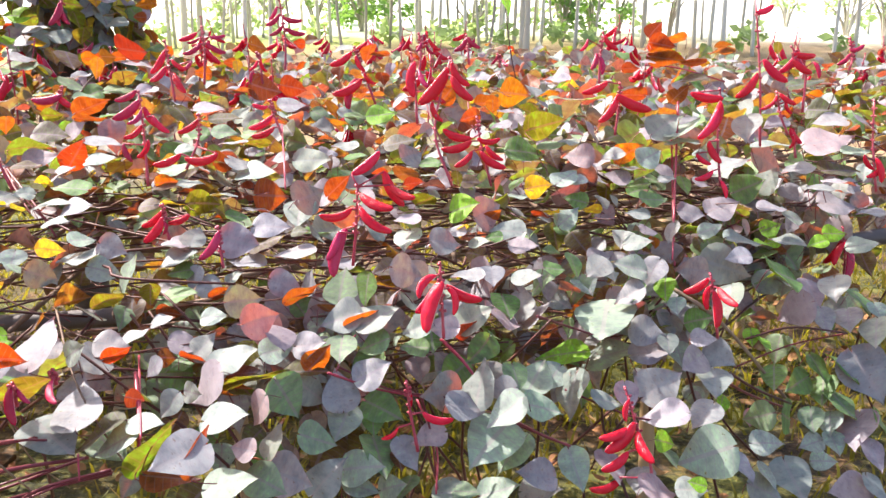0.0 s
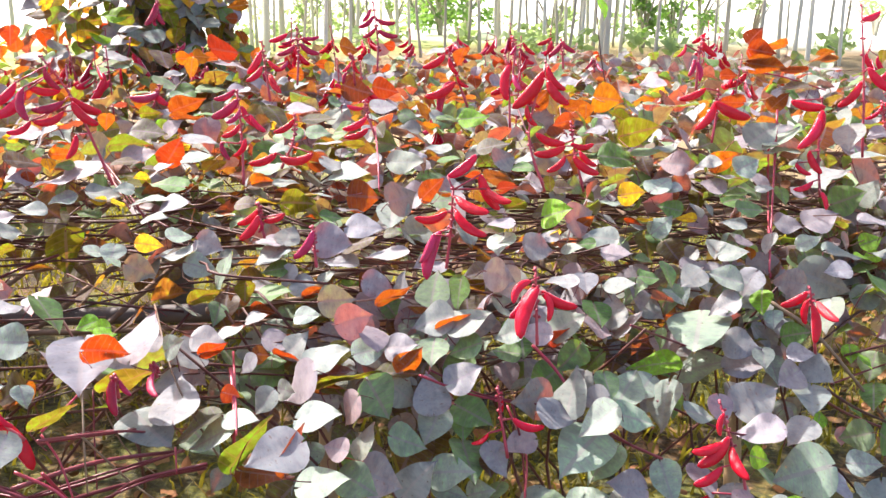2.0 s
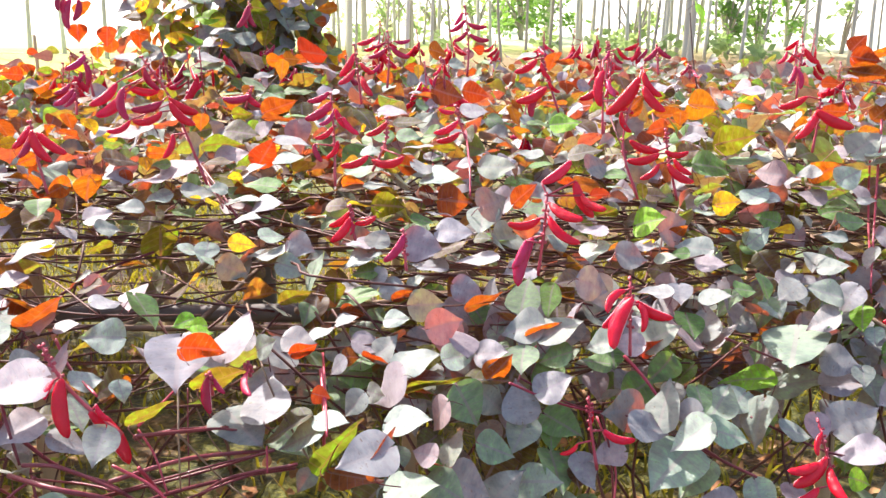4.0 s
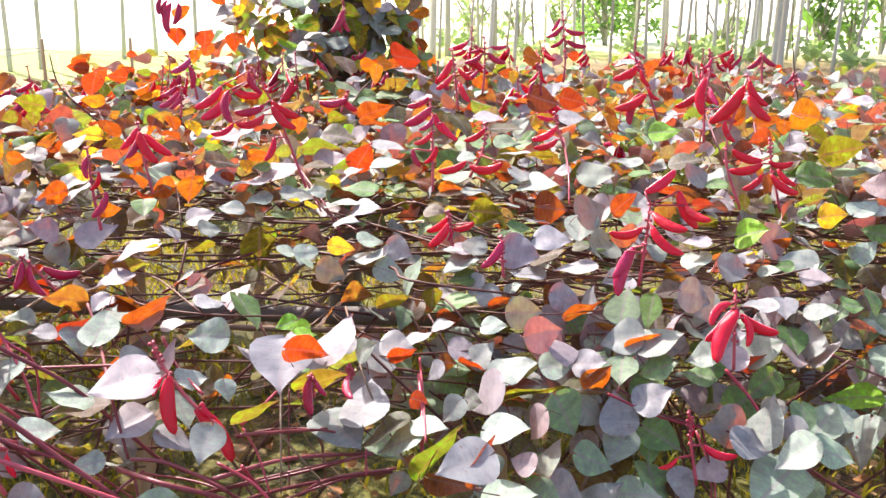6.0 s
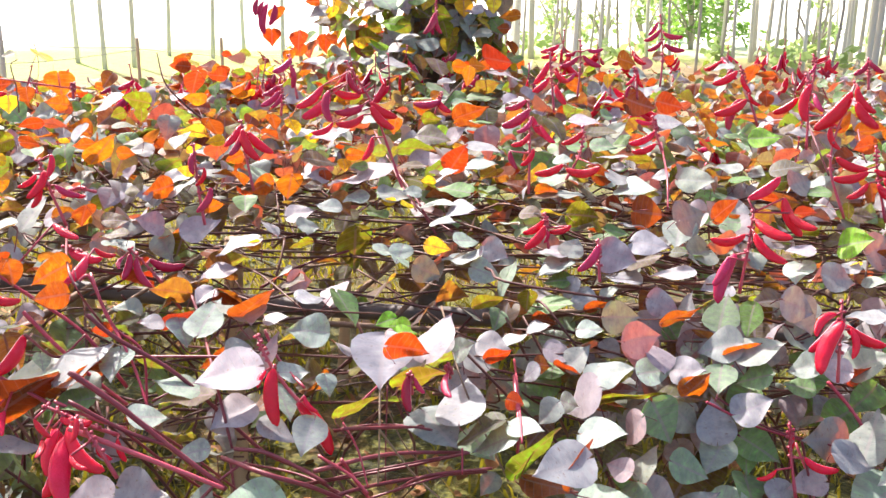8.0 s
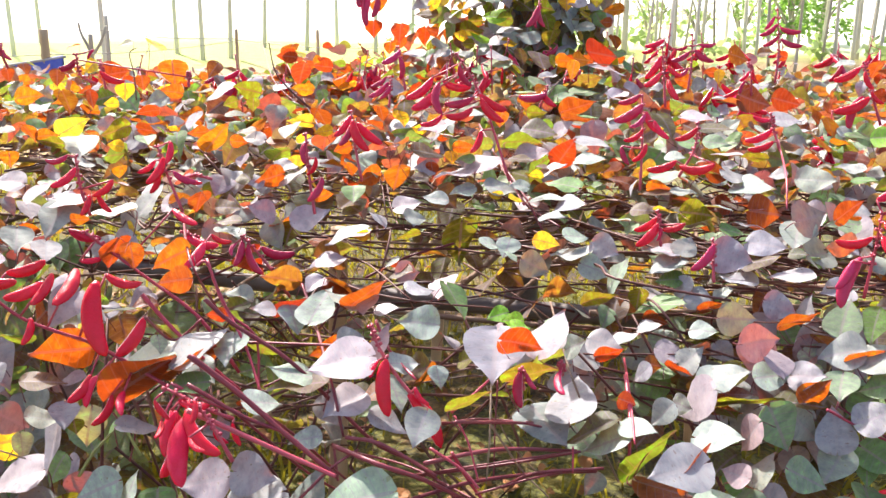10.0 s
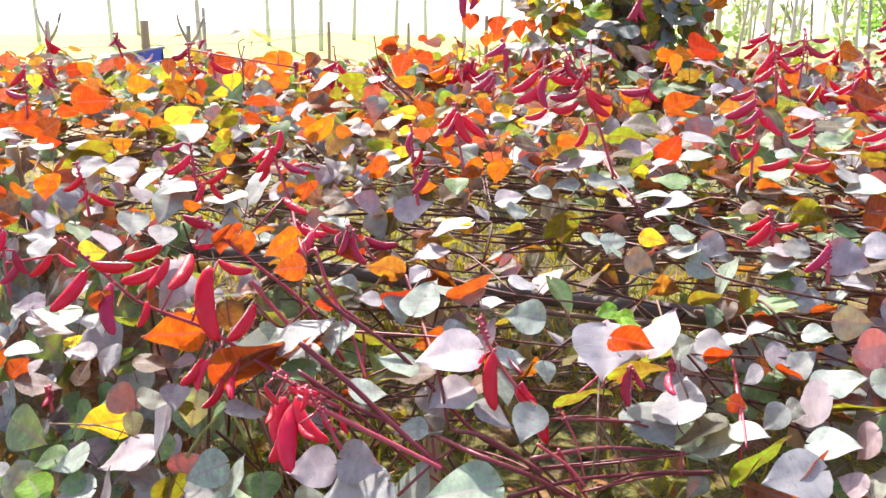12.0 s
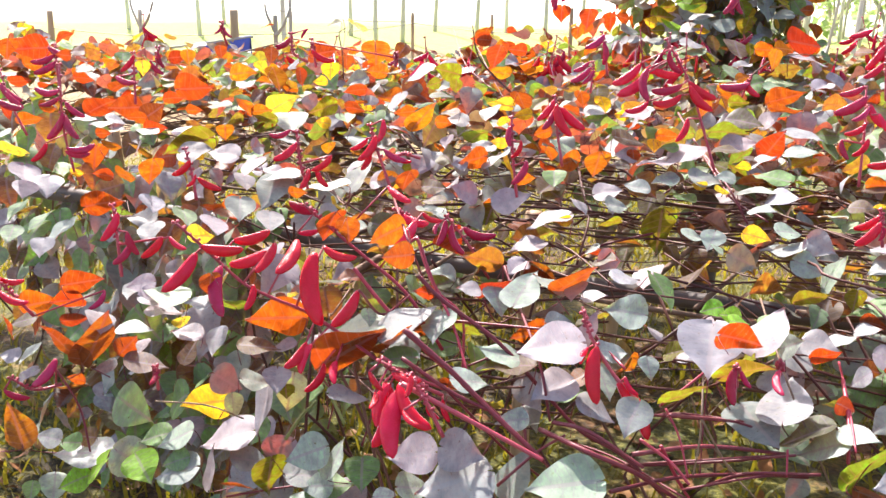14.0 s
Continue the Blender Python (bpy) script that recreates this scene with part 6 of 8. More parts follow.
blade("o", -1.476, 1.480, 1.085, 0.033, -54, -3, 63)
blade("y", -1.561, 1.571, 1.113, 0.031, 35, 71, 157)
blade("o", -1.475, 1.564, 1.153, 0.042, -2, -51, -71)
blade("o", -1.313, 1.566, 1.150, 0.072, 54, -20, -95)
blade("o", -1.358, 1.573, 1.156, 0.039, -10, 47, 113)
blade("o", -1.283, 1.595, 1.142, 0.033, 3, -67, -63)
blade("o", -1.199, 1.573, 1.083, 0.056, -27, 63, 120)
blade("p", -1.218, 1.553, 1.075, 0.030, 0, -40, 121)
blade("p", -1.164, 1.599, 1.085, 0.067, 29, -10, -42)
blade("o", -1.108, 1.804, 1.051, 0.055, -43, 68, 101)
blade("o", -1.274, 1.900, 1.145, 0.060, -50, 2, -5)
blade("y", -1.253, 1.872, 1.122, 0.040, -16, 51, 108)
blade("d", -1.349, 1.688, 1.176, 0.047, 3, 7, -59)
blade("d", -1.287, 1.627, 1.156, 0.039, -4, -10, 126)
blade("l", -1.476, 1.919, 1.191, 0.062, 22, 53, 144)
blade("l", -1.420, 1.771, 1.185, 0.031, -36, 64, 87)
blade("l", -1.358, 1.762, 1.187, 0.030, -77, -0, 40)
blade("p", -1.550, 1.917, 1.183, 0.077, -25, -9, 133)
blade("p", -1.437, 1.664, 1.160, 0.049, -38, 21, 178)
blade("o", -1.566, 2.310, 1.189, 0.077, -56, -3, 63)
blade("o", -1.448, 2.114, 1.172, 0.056, 7, 43, 129)
blade("o", -1.690, 2.439, 1.214, 0.057, 14, 55, 136)
blade("o", -1.563, 2.419, 1.195, 0.051, 16, 54, 138)
blade("o", -1.698, 1.944, 1.213, 0.075, -59, -1, 33)
blade("o", -1.550, 1.746, 1.202, 0.046, 19, 53, 140)
blade("o", -1.727, 1.865, 1.198, 0.039, -67, -1, 40)
blade("y", -1.720, 1.797, 1.185, 0.044, -62, -1, 45)
blade("o", -1.510, 1.614, 1.180, 0.047, -9, 41, 114)
blade("y", -1.610, 1.624, 1.188, 0.030, 0, 55, 123)
blade("o", -1.679, 1.717, 1.234, 0.067, 9, -55, -36)
blade("p", -1.293, 1.798, 1.132, 0.054, -24, 19, -172)
blade("p", -1.282, 1.646, 1.140, 0.047, 9, -27, 109)
blade("p", -1.254, 1.562, 1.113, 0.033, -33, 22, 180)
blade("p", -1.327, 1.380, 1.067, 0.069, 50, -1, -26)
blade("p", -1.283, 1.231, 1.084, 0.081, -3, 3, 125)
blade("o", -1.236, 1.398, 1.070, 0.052, -53, -4, 68)
blade("o", -1.265, 1.385, 1.074, 0.041, 9, -56, -37)
blade("p", -1.272, 1.377, 1.070, 0.048, 14, 32, -65)
blade("p", -1.182, 1.513, 1.033, 0.054, 31, -45, 115)
blade("d", -1.208, 1.446, 1.053, 0.047, 0, 25, -56)
blade("d", -1.188, 1.416, 1.038, 0.046, 1, -8, 119)
blade("o", -1.108, 1.608, 1.050, 0.040, 5, -59, -48)
blade("p", -1.110, 1.562, 1.019, 0.074, 21, 23, -37)
blade("o", -1.073, 1.113, 1.069, 0.059, -36, 60, 111)
blade("o", -1.159, 1.128, 1.055, 0.043, -79, -3, 13)
blade("o", -1.206, 1.145, 1.051, 0.060, -62, -2, 81)
blade("y", -1.303, 1.864, 1.140, 0.057, 12, 42, 134)
blade("y", -1.180, 1.638, 1.107, 0.034, 13, 55, 135)
blade("y", -1.241, 1.767, 1.125, 0.033, 8, -50, -42)
blade("o", -1.180, 1.823, 1.101, 0.039, -47, 63, 76)
blade("o", -1.129, 1.756, 1.075, 0.043, -46, 3, -8)
blade("g", -1.081, 1.683, 1.043, 0.051, -25, 3, -150)
blade("o", -1.149, 1.940, 1.162, 0.039, -61, -1, -4)
blade("o", -1.194, 1.880, 1.130, 0.046, -56, 1, -9)
blade("m", -1.126, 1.835, 1.062, 0.083, -20, -23, -116)
blade("y", -1.089, 1.915, 1.158, 0.042, -50, 2, -7)
raceme([(-0.822, 1.859, 1.060), (-0.864, 1.869, 1.159), (-0.898, 1.875, 1.232), (-0.946, 1.871, 1.303)], [
    (-0.978, 1.822, 1.260, 0.070, 22, -51, -167, 1, "r"),
    (-0.958, 1.815, 1.244, 0.074, 19, -51, -168, 3, "r"),
    (-0.955, 1.805, 1.254, 0.071, -28, -7, 21, 2, "d"),
    (-0.959, 1.832, 1.253, 0.061, -16, -78, 53, 1, "r"),
    (-0.899, 1.844, 1.224, 0.062, 40, -75, 170, 1, "d"),
    (-0.893, 1.827, 1.207, 0.065, 50, -71, 175, 2, "r"),
    (-0.952, 1.813, 1.190, 0.052, 21, -65, -178, 2, "r"),
    (-0.888, 1.853, 1.230, 0.064, -7, -61, 31, 3, "r"),
    (-0.881, 1.841, 1.224, 0.067, -15, -46, 26, 1, "r"),
    (-0.882, 1.846, 1.160, 0.053, 26, -22, -166, 1, "r"),
    (-0.930, 1.847, 1.286, 0.053, 4, -32, 23, 2, "d"),
])
raceme([(-1.089, 1.732, 1.057), (-1.112, 1.745, 1.132), (-1.126, 1.758, 1.188)], [
    (-1.122, 1.746, 1.183, 0.055, 32, -37, -161, 0, "r"),
    (-1.113, 1.730, 1.167, 0.049, 33, -29, -159, 3, "d"),
    (-1.105, 1.725, 1.180, 0.072, -16, -28, 30, 1, "r"),
    (-1.108, 1.750, 1.171, 0.068, -27, -50, 36, 0, "r"),
])
raceme([(-1.112, 1.984, 1.208), (-1.127, 1.994, 1.260), (-1.138, 2.000, 1.297)], [
    (-1.129, 1.992, 1.294, 0.056, 32, -54, -164, 1, "d"),
    (-1.124, 1.976, 1.280, 0.051, 1, 3, -157, 1, "d"),
])
raceme([(-1.128, 1.935, 1.176), (-1.130, 1.944, 1.204), (-1.134, 1.953, 1.237)], [
    (-1.133, 1.938, 1.229, 0.053, 11, -52, -165, 1, "d"),
    (-1.133, 1.928, 1.241, 0.041, 32, -58, -167, 1, "d"),
    (-1.117, 1.918, 1.226, 0.039, 20, -38, -162, 1, "d"),
])
raceme([(-1.093, 1.552, 1.030), (-1.112, 1.566, 1.099), (-1.127, 1.582, 1.169)], [
    (-1.120, 1.570, 1.159, 0.044, -30, 0, 28, 1, "d"),
    (-1.095, 1.562, 1.134, 0.039, -1, -28, -158, 2, "r"),
    (-1.074, 1.548, 1.102, 0.054, 27, -31, -160, 1, "d"),
])
raceme([(-1.242, 1.360, 1.061), (-1.275, 1.364, 1.127), (-1.293, 1.368, 1.167)], [
    (-1.287, 1.352, 1.148, 0.038, 23, -55, -160, 1, "r"),
    (-1.269, 1.351, 1.155, 0.056, 24, -34, -152, 1, "r"),
    (-1.256, 1.355, 1.183, 0.041, 25, -14, -147, 3, "r"),
    (-1.279, 1.349, 1.126, 0.038, 12, -26, -150, 3, "r"),
    (-1.252, 1.353, 1.132, 0.046, -24, -62, 58, 1, "d"),
])
raceme([(-1.280, 1.180, 1.091), (-1.298, 1.184, 1.130), (-1.312, 1.193, 1.178)], [
    (-1.303, 1.181, 1.165, 0.050, 31, -53, -155, 1, "r"),
    (-1.308, 1.171, 1.186, 0.039, 22, -75, 178, 2, "d"),
    (-1.237, 1.188, 1.151, 0.042, 10, -52, -158, 1, "r"),
    (-1.268, 1.188, 1.126, 0.037, -24, -31, 47, 1, "r"),
    (-1.271, 1.172, 1.127, 0.038, 36, -24, -146, 0, "r"),
])
raceme([(-1.502, 1.149, 1.044), (-1.516, 1.155, 1.086), (-1.533, 1.159, 1.127)], [
    (-1.516, 1.152, 1.112, 0.046, -6, -51, -149, 1, "r"),
    (-1.491, 1.144, 1.086, 0.045, -27, -59, 69, 0, "r"),
    (-1.486, 1.134, 1.094, 0.027, 8, -40, -145, 2, "r"),
])
raceme([(-1.929, 1.232, 1.019), (-1.965, 1.243, 1.110), (-1.993, 1.268, 1.224)], [
    (-1.961, 1.240, 1.128, 0.057, 11, -36, -134, 3, "d"),
    (-1.965, 1.241, 1.179, 0.058, 103, -78, 98, 2, "d"),
    (-1.952, 1.230, 1.168, 0.043, 26, -68, -148, 1, "d"),
    (-1.961, 1.250, 1.155, 0.051, -30, -49, 63, 1, "d"),
    (-1.944, 1.236, 1.131, 0.060, -38, -24, 57, 1, "d"),
    (-1.922, 1.214, 1.072, 0.058, -124, -77, 171, 2, "d"),
    (-1.978, 1.210, 1.076, 0.050, 11, -42, -136, 1, "r"),
    (-1.933, 1.219, 1.063, 0.049, -62, -76, 107, 1, "d"),
    (-1.942, 1.226, 1.138, 0.045, -0, -21, -131, 0, "d"),
])
raceme([(-2.036, 1.209, 1.084), (-2.074, 1.207, 1.143), (-2.106, 1.211, 1.208)], [
    (-2.092, 1.199, 1.185, 0.059, -33, -46, 64, 1, "d"),
    (-2.068, 1.193, 1.171, 0.047, -21, -43, 63, 0, "d"),
    (-2.069, 1.173, 1.156, 0.056, -49, -67, 77, 0, "d"),
])
raceme([(-2.216, 1.431, 1.127), (-2.235, 1.444, 1.194), (-2.246, 1.451, 1.231)], [
    (-2.229, 1.436, 1.196, 0.056, 11, -63, -141, 3, "d"),
    (-2.224, 1.430, 1.212, 0.058, 3, -74, -149, 1, "d"),
    (-2.228, 1.421, 1.232, 0.054, -42, -62, 64, 3, "d"),
])
raceme([(-1.876, 1.354, 1.146), (-1.887, 1.365, 1.195), (-1.898, 1.376, 1.245)], [
    (-1.912, 1.339, 1.201, 0.050, -57, -70, 71, 1, "d"),
    (-1.879, 1.361, 1.244, 0.043, 14, -41, -137, 0, "r"),
])
raceme([(-1.886, 1.420, 1.196), (-1.888, 1.429, 1.224), (-1.891, 1.437, 1.252)], [
    (-1.893, 1.414, 1.227, 0.041, -23, -45, 55, 1, "d"),
    (-1.872, 1.419, 1.246, 0.036, 2, -19, 50, 1, "d"),
])
raceme([(-1.470, 0.952, 0.966), (-1.487, 0.963, 1.025), (-1.501, 0.971, 1.072)], [
    (-1.485, 0.966, 1.064, 0.053, 3, -33, -139, 0, "r"),
    (-1.458, 0.959, 1.040, 0.042, -5, -22, 57, 3, "d"),
    (-1.402, 0.978, 1.037, 0.051, -2, -46, -150, 0, "r"),
    (-1.459, 0.966, 1.020, 0.044, 22, -42, -146, 3, "d"),
    (-1.401, 0.992, 1.034, 0.035, -46, -48, 67, 1, "r"),
])
raceme([(-1.620, 1.622, 1.217), (-1.630, 1.627, 1.245), (-1.638, 1.631, 1.273)], [
    (-1.628, 1.619, 1.254, 0.057, -27, -65, 53, 2, "r"),
])
raceme([(-1.453, 1.675, 1.226), (-1.456, 1.679, 1.243), (-1.456, 1.683, 1.254)], [
    (-1.640, 1.567, 1.280, 0.040, 26, -55, -147, 0, "d"),
])
raceme([(-1.053, 1.105, 0.854), (-1.165, 1.055, 0.934), (-1.216, 1.020, 0.964), (-1.250, 0.992, 0.989), (-1.291, 0.967, 1.035), (-1.328, 0.940, 1.080)], [
    (-1.307, 0.955, 1.035, 0.076, 31, -41, -151, 0, "r"),
    (-1.270, 0.968, 1.019, 0.082, -39, 0, 44, 1, "d"),
    (-1.234, 1.027, 1.034, 0.062, 50, -58, 164, 3, "r"),
    (-1.215, 1.025, 1.050, 0.055, 42, -24, -164, 0, "r"),
    (-1.191, 1.046, 1.054, 0.071, 57, -22, -158, 3, "r"),
    (-1.239, 1.001, 0.986, 0.042, 38, -22, -142, 3, "r"),
    (-1.175, 1.069, 1.031, 0.115, -29, -3, 42, 1, "r"),
    (-1.108, 1.084, 0.980, 0.072, 27, -53, -127, 3, "r"),
    (-1.172, 1.085, 1.038, 0.056, -60, -54, 96, 2, "r"),
    (-1.158, 1.023, 0.906, 0.054, 46, -46, -151, 3, "r"),
    (-1.148, 1.024, 0.905, 0.048, -34, 11, 17, 3, "r"),
    (-1.137, 1.038, 0.872, 0.055, 28, -45, -136, 2, "r"),
    (-1.110, 1.034, 0.884, 0.048, -68, 20, 42, 0, "r"),
    (-1.296, 0.956, 1.047, 0.064, -84, -85, 111, 0, "r"),
    (-1.263, 0.989, 1.054, 0.057, -157, -72, -168, 3, "r"),
])
raceme([(-1.034, 1.209, 0.859), (-1.098, 1.199, 0.944), (-1.164, 1.169, 1.005), (-1.210, 1.143, 1.050), (-1.238, 1.123, 1.082)], [
    (-1.095, 1.217, 1.061, 0.059, 49, -46, -153, 3, "r"),
    (-1.134, 1.198, 1.114, 0.048, -61, -34, 74, 0, "r"),
    (-1.096, 1.239, 1.069, 0.036, -31, -65, 65, 2, "r"),
    (-1.267, 1.119, 1.085, 0.053, 23, -64, 32, 3, "d"),
    (-1.248, 1.115, 1.039, 0.035, -97, -68, 145, 0, "r"),
])
raceme([(-0.922, 1.031, 0.881), (-0.950, 1.011, 0.899), (-0.995, 0.986, 0.930)], [
    (-0.987, 0.983, 0.902, 0.096, 25, -18, -133, 2, "r"),
    (-0.961, 0.987, 0.897, 0.099, -41, 17, 44, 3, "r"),
    (-0.961, 0.983, 0.908, 0.083, -42, -38, 43, 2, "r"),
    (-0.980, 0.991, 0.915, 0.045, -82, -49, 98, 3, "r"),
    (-1.000, 0.966, 0.921, 0.033, -23, -42, 31, 0, "r"),
    (-0.987, 0.961, 0.896, 0.033, 70, -3, -158, 1, "r"),
    (-0.917, 1.022, 0.880, 0.033, -34, -8, 54, 0, "r"),
    (-0.978, 0.984, 0.902, 0.065, -26, 7, 14, 1, "r"),
])
raceme([(-1.665, 0.925, 0.865), (-1.684, 0.902, 0.908), (-1.695, 0.882, 0.940)], [
    (-1.699, 0.893, 0.935, 0.042, -71, -67, 116, 2, "r"),
    (-1.678, 0.877, 0.921, 0.053, -60, -42, 101, 2, "r"),
    (-1.581, 1.005, 0.905, 0.043, 22, -47, -131, 2, "d"),
])
raceme([(-1.597, 0.917, 0.761), (-1.612, 0.875, 0.764), (-1.628, 0.847, 0.790)], [
    (-1.598, 0.911, 0.809, 0.059, 41, -31, -165, 3, "d"),
    (-1.631, 0.834, 0.774, 0.044, -4, -63, 56, 1, "d"),
])
raceme([(-1.428, 0.973, 0.775), (-1.428, 0.971, 0.801), (-1.425, 0.968, 0.818)], [
    (-1.432, 0.974, 0.811, 0.035, 63, -10, -149, 1, "d"),
])
raceme([(-1.623, 1.599, 1.230), (-1.637, 1.571, 1.249), (-1.634, 1.560, 1.290)], [
    (-1.634, 1.554, 1.282, 0.042, -2, -70, -99, 2, "d"),
    (-1.609, 1.585, 1.300, 0.025, 10, 35, 68, 1, "d"),
])
raceme([(-1.775, 1.521, 1.260), (-1.772, 1.507, 1.285), (-1.765, 1.497, 1.308)], [
    (-1.771, 1.502, 1.302, 0.025, 27, -39, -153, 2, "d"),
    (-1.764, 1.500, 1.297, 0.029, -36, -41, 53, 1, "d"),
])
stem([(-1.248, 1.072, 0.696), (-1.240, 1.100, 0.726), (-1.226, 1.127, 0.750)], 0.0030, 0.0024, STEM_GREEN)
stem([(-1.198, 1.112, 0.804), (-1.176, 1.109, 0.771), (-1.152, 1.107, 0.737)], 0.0030, 0.0024, STEM_GREEN)
stem([(-1.434, 0.971, 0.754), (-1.261, 0.915, 0.818), (-1.200, 0.929, 0.808)], 0.0014, 0.0011, STEM_DRY)
stem([(-1.170, 1.157, 0.984), (-1.125, 1.167, 0.933), (-1.062, 1.182, 0.872), (-1.022, 1.191, 0.840)], 0.0034, 0.0027, STEM_RED)
stem([(-1.054, 1.068, 0.894), (-1.000, 1.089, 0.864), (-0.962, 1.105, 0.850)], 0.0026, 0.0021, STEM_RED)
stem([(-2.327, 2.610, 1.285), (-2.308, 2.614, 1.177), (-2.317, 2.593, 1.069)], 0.0010, 0.0008, STEM)
stem([(-1.251, 1.284, 0.588), (-1.254, 1.323, 0.652), (-1.281, 1.342, 0.718)], 0.0020, 0.0016, STEM)
stem([(-1.358, 1.288, 0.729), (-1.318, 1.287, 0.672), (-1.309, 1.258, 0.617)], 0.0020, 0.0016, STEM)
stem([(-1.291, 0.976, 0.624), (-1.215, 1.053, 0.631), (-1.131, 1.123, 0.635)], 0.0020, 0.0016, STEM)
stem([(-1.682, 0.961, 0.765), (-1.632, 0.972, 0.688), (-1.597, 0.960, 0.616)], 0.0022, 0.0018, STEM)
# long stems in front
stem([(-1.071, 1.159, 0.923), (-0.960, 1.175, 0.934), (-0.838, 1.175, 0.951)], 0.0022, 0.0018, STEM)
stem([(-1.104, 1.235, 1.029), (-1.057, 1.201, 0.982), (-0.992, 1.165, 0.931), (-0.936, 1.121, 0.878)], 0.0026, 0.0020, STEM_RED)
stem([(-1.029, 1.395, 0.950), (-0.976, 1.336, 0.926), (-0.827, 1.129, 0.925), (-0.787, 1.094, 0.854)], 0.0026, 0.0020, STEM)
stem([(-0.832, 1.282, 0.954), (-0.789, 1.241, 0.929), (-0.719, 1.182, 0.918)], 0.0026, 0.0020, STEM_RED)
stem([(-0.785, 1.096, 0.853), (-0.733, 1.102, 0.851), (-0.657, 1.116, 0.814)], 0.0030, 0.0024, STEM)
stem([(-1.101, 1.078, 0.984), (-1.117, 1.159, 0.917), (-1.075, 1.175, 0.953)], 0.0022, 0.0018, STEM)
stem([(-0.668, 1.100, 0.838), (-0.600, 1.200, 0.826), (-0.509, 1.292, 0.800)], 0.0032, 0.0026, STEM)
stem([(-0.675, 1.047, 0.806), (-0.624, 1.165, 0.787), (-0.547, 1.254, 0.774), (-0.479, 1.297, 0.771)], 0.0030, 0.0024, STEM)
stem([(-0.796, 1.081, 0.845), (-0.712, 1.052, 0.850), (-0.661, 1.088, 0.820), (-0.621, 1.167, 0.752)], 0.0036, 0.0030, STEM)
stem([(-0.619, 1.087, 0.915), (-0.585, 1.246, 0.850), (-0.561, 1.281, 0.833)], 0.0022, 0.0018, STEM)
stem([(-0.624, 1.232, 0.926), (-0.603, 1.176, 0.861), (-0.610, 1.187, 0.777)], 0.0016, 0.0012, STEM_DRY)
stem([(-0.603, 1.170, 0.881), (-0.574, 1.235, 0.783), (-0.531, 1.236, 0.748)], 0.0016, 0.0012, STEM_DRY)
stem([(-0.640, 1.129, 0.846), (-0.624, 1.166, 0.782), (-0.607, 1.187, 0.742)], 0.0026, 0.0020, STEM_RED)
stem([(-1.265, 1.390, 1.057), (-1.026, 1.092, 1.076), (-1.056, 1.201, 0.952)], 0.0020, 0.0016, STEM)
stem([(-0.825, 1.019, 0.778), (-0.786, 1.055, 0.825), (-0.759, 1.084, 0.846)], 0.0022, 0.0018, STEM)
stem([(0.221, 1.651, 0.747), (0.277, 1.618, 0.735), (0.345, 1.598, 0.717), (0.420, 1.620, 0.701)], 0.0022, 0.0018, STEM)
stem([(0.448, 1.849, 0.873), (0.536, 1.811, 0.818), (0.684, 1.826, 0.651)], 0.0040, 0.0030, STEM_DRY)
stem([(0.601, 1.850, 0.767), (0.699, 1.877, 0.782), (0.833, 1.924, 0.752)], 0.0026, 0.0020, RUNNER)
stem([(0.543, 1.750, 0.738), (0.603, 1.760, 0.699), (0.701, 1.838, 0.633)], 0.0030, 0.0024, RUNNER)
stem([(0.106, 1.450, 0.789), (0.168, 1.518, 0.724), (0.221, 1.550, 0.687)], 0.0030, 0.0022, STEM)
stem([(-0.035, 1.509, 0.800), (-0.016, 1.482, 0.732), (-0.006, 1.461, 0.640)], 0.0022, 0.0018, STEM)
stem([(-0.470, 1.412, 0.880), (-0.442, 1.327, 0.855), (-0.427, 1.269, 0.822)], 0.0030, 0.0024, STEM_RED)
stem([(-0.629, 1.530, 0.937), (-0.532, 1.344, 0.882), (-0.445, 1.297, 0.761)], 0.0018, 0.0014, STEM_DRY)
stem([(-0.167, 1.491, 0.857), (-0.085, 1.498, 0.815), (0.016, 1.501, 0.799)], 0.0018, 0.0014, STEM)
stem([(0.509, 2.173, 1.191), (0.489, 2.061, 1.028), (0.457, 1.903, 0.914)], 0.0026, 0.0020, STEM_RED)
# twigs that stand out over the canopy
stem([(-1.590, 1.677, 1.190), (-1.602, 1.689, 1.242), (-1.615, 1.695, 1.283), (-1.605, 1.706, 1.295)], 0.0016, 0.0010, RUNNER)
stem([(-1.303, 1.907, 1.162), (-1.348, 1.894, 1.202), (-1.382, 1.888, 1.243), (-1.402, 1.897, 1.302)], 0.0026, 0.0012, RUNNER)
stem([(0.212, 2.916, 1.132), (0.195, 2.939, 1.210), (0.182, 2.967, 1.304), (0.176, 2.984, 1.359)], 0.0022, 0.0012, RUNNER)
stem([(-1.127, 3.043, 1.050), (-1.082, 3.078, 1.120), (-1.017, 3.111, 1.168), (-0.904, 3.146, 1.170)], 0.0024, 0.0014, STEM_DRY)
blade("y", -1.857, 2.086, 1.258, 0.067, -19, -24, -115)
blade("d", -1.682, 1.768, 1.295, 0.030, -14, -21, 140)
blade("o", -1.701, 2.472, 1.220, 0.068, -53, -4, 71)
blade("y", -1.645, 2.437, 1.221, 0.035, -22, -19, -120)
blade("b", 0.131, 2.212, 1.394, 0.051, -56, -24, -125)
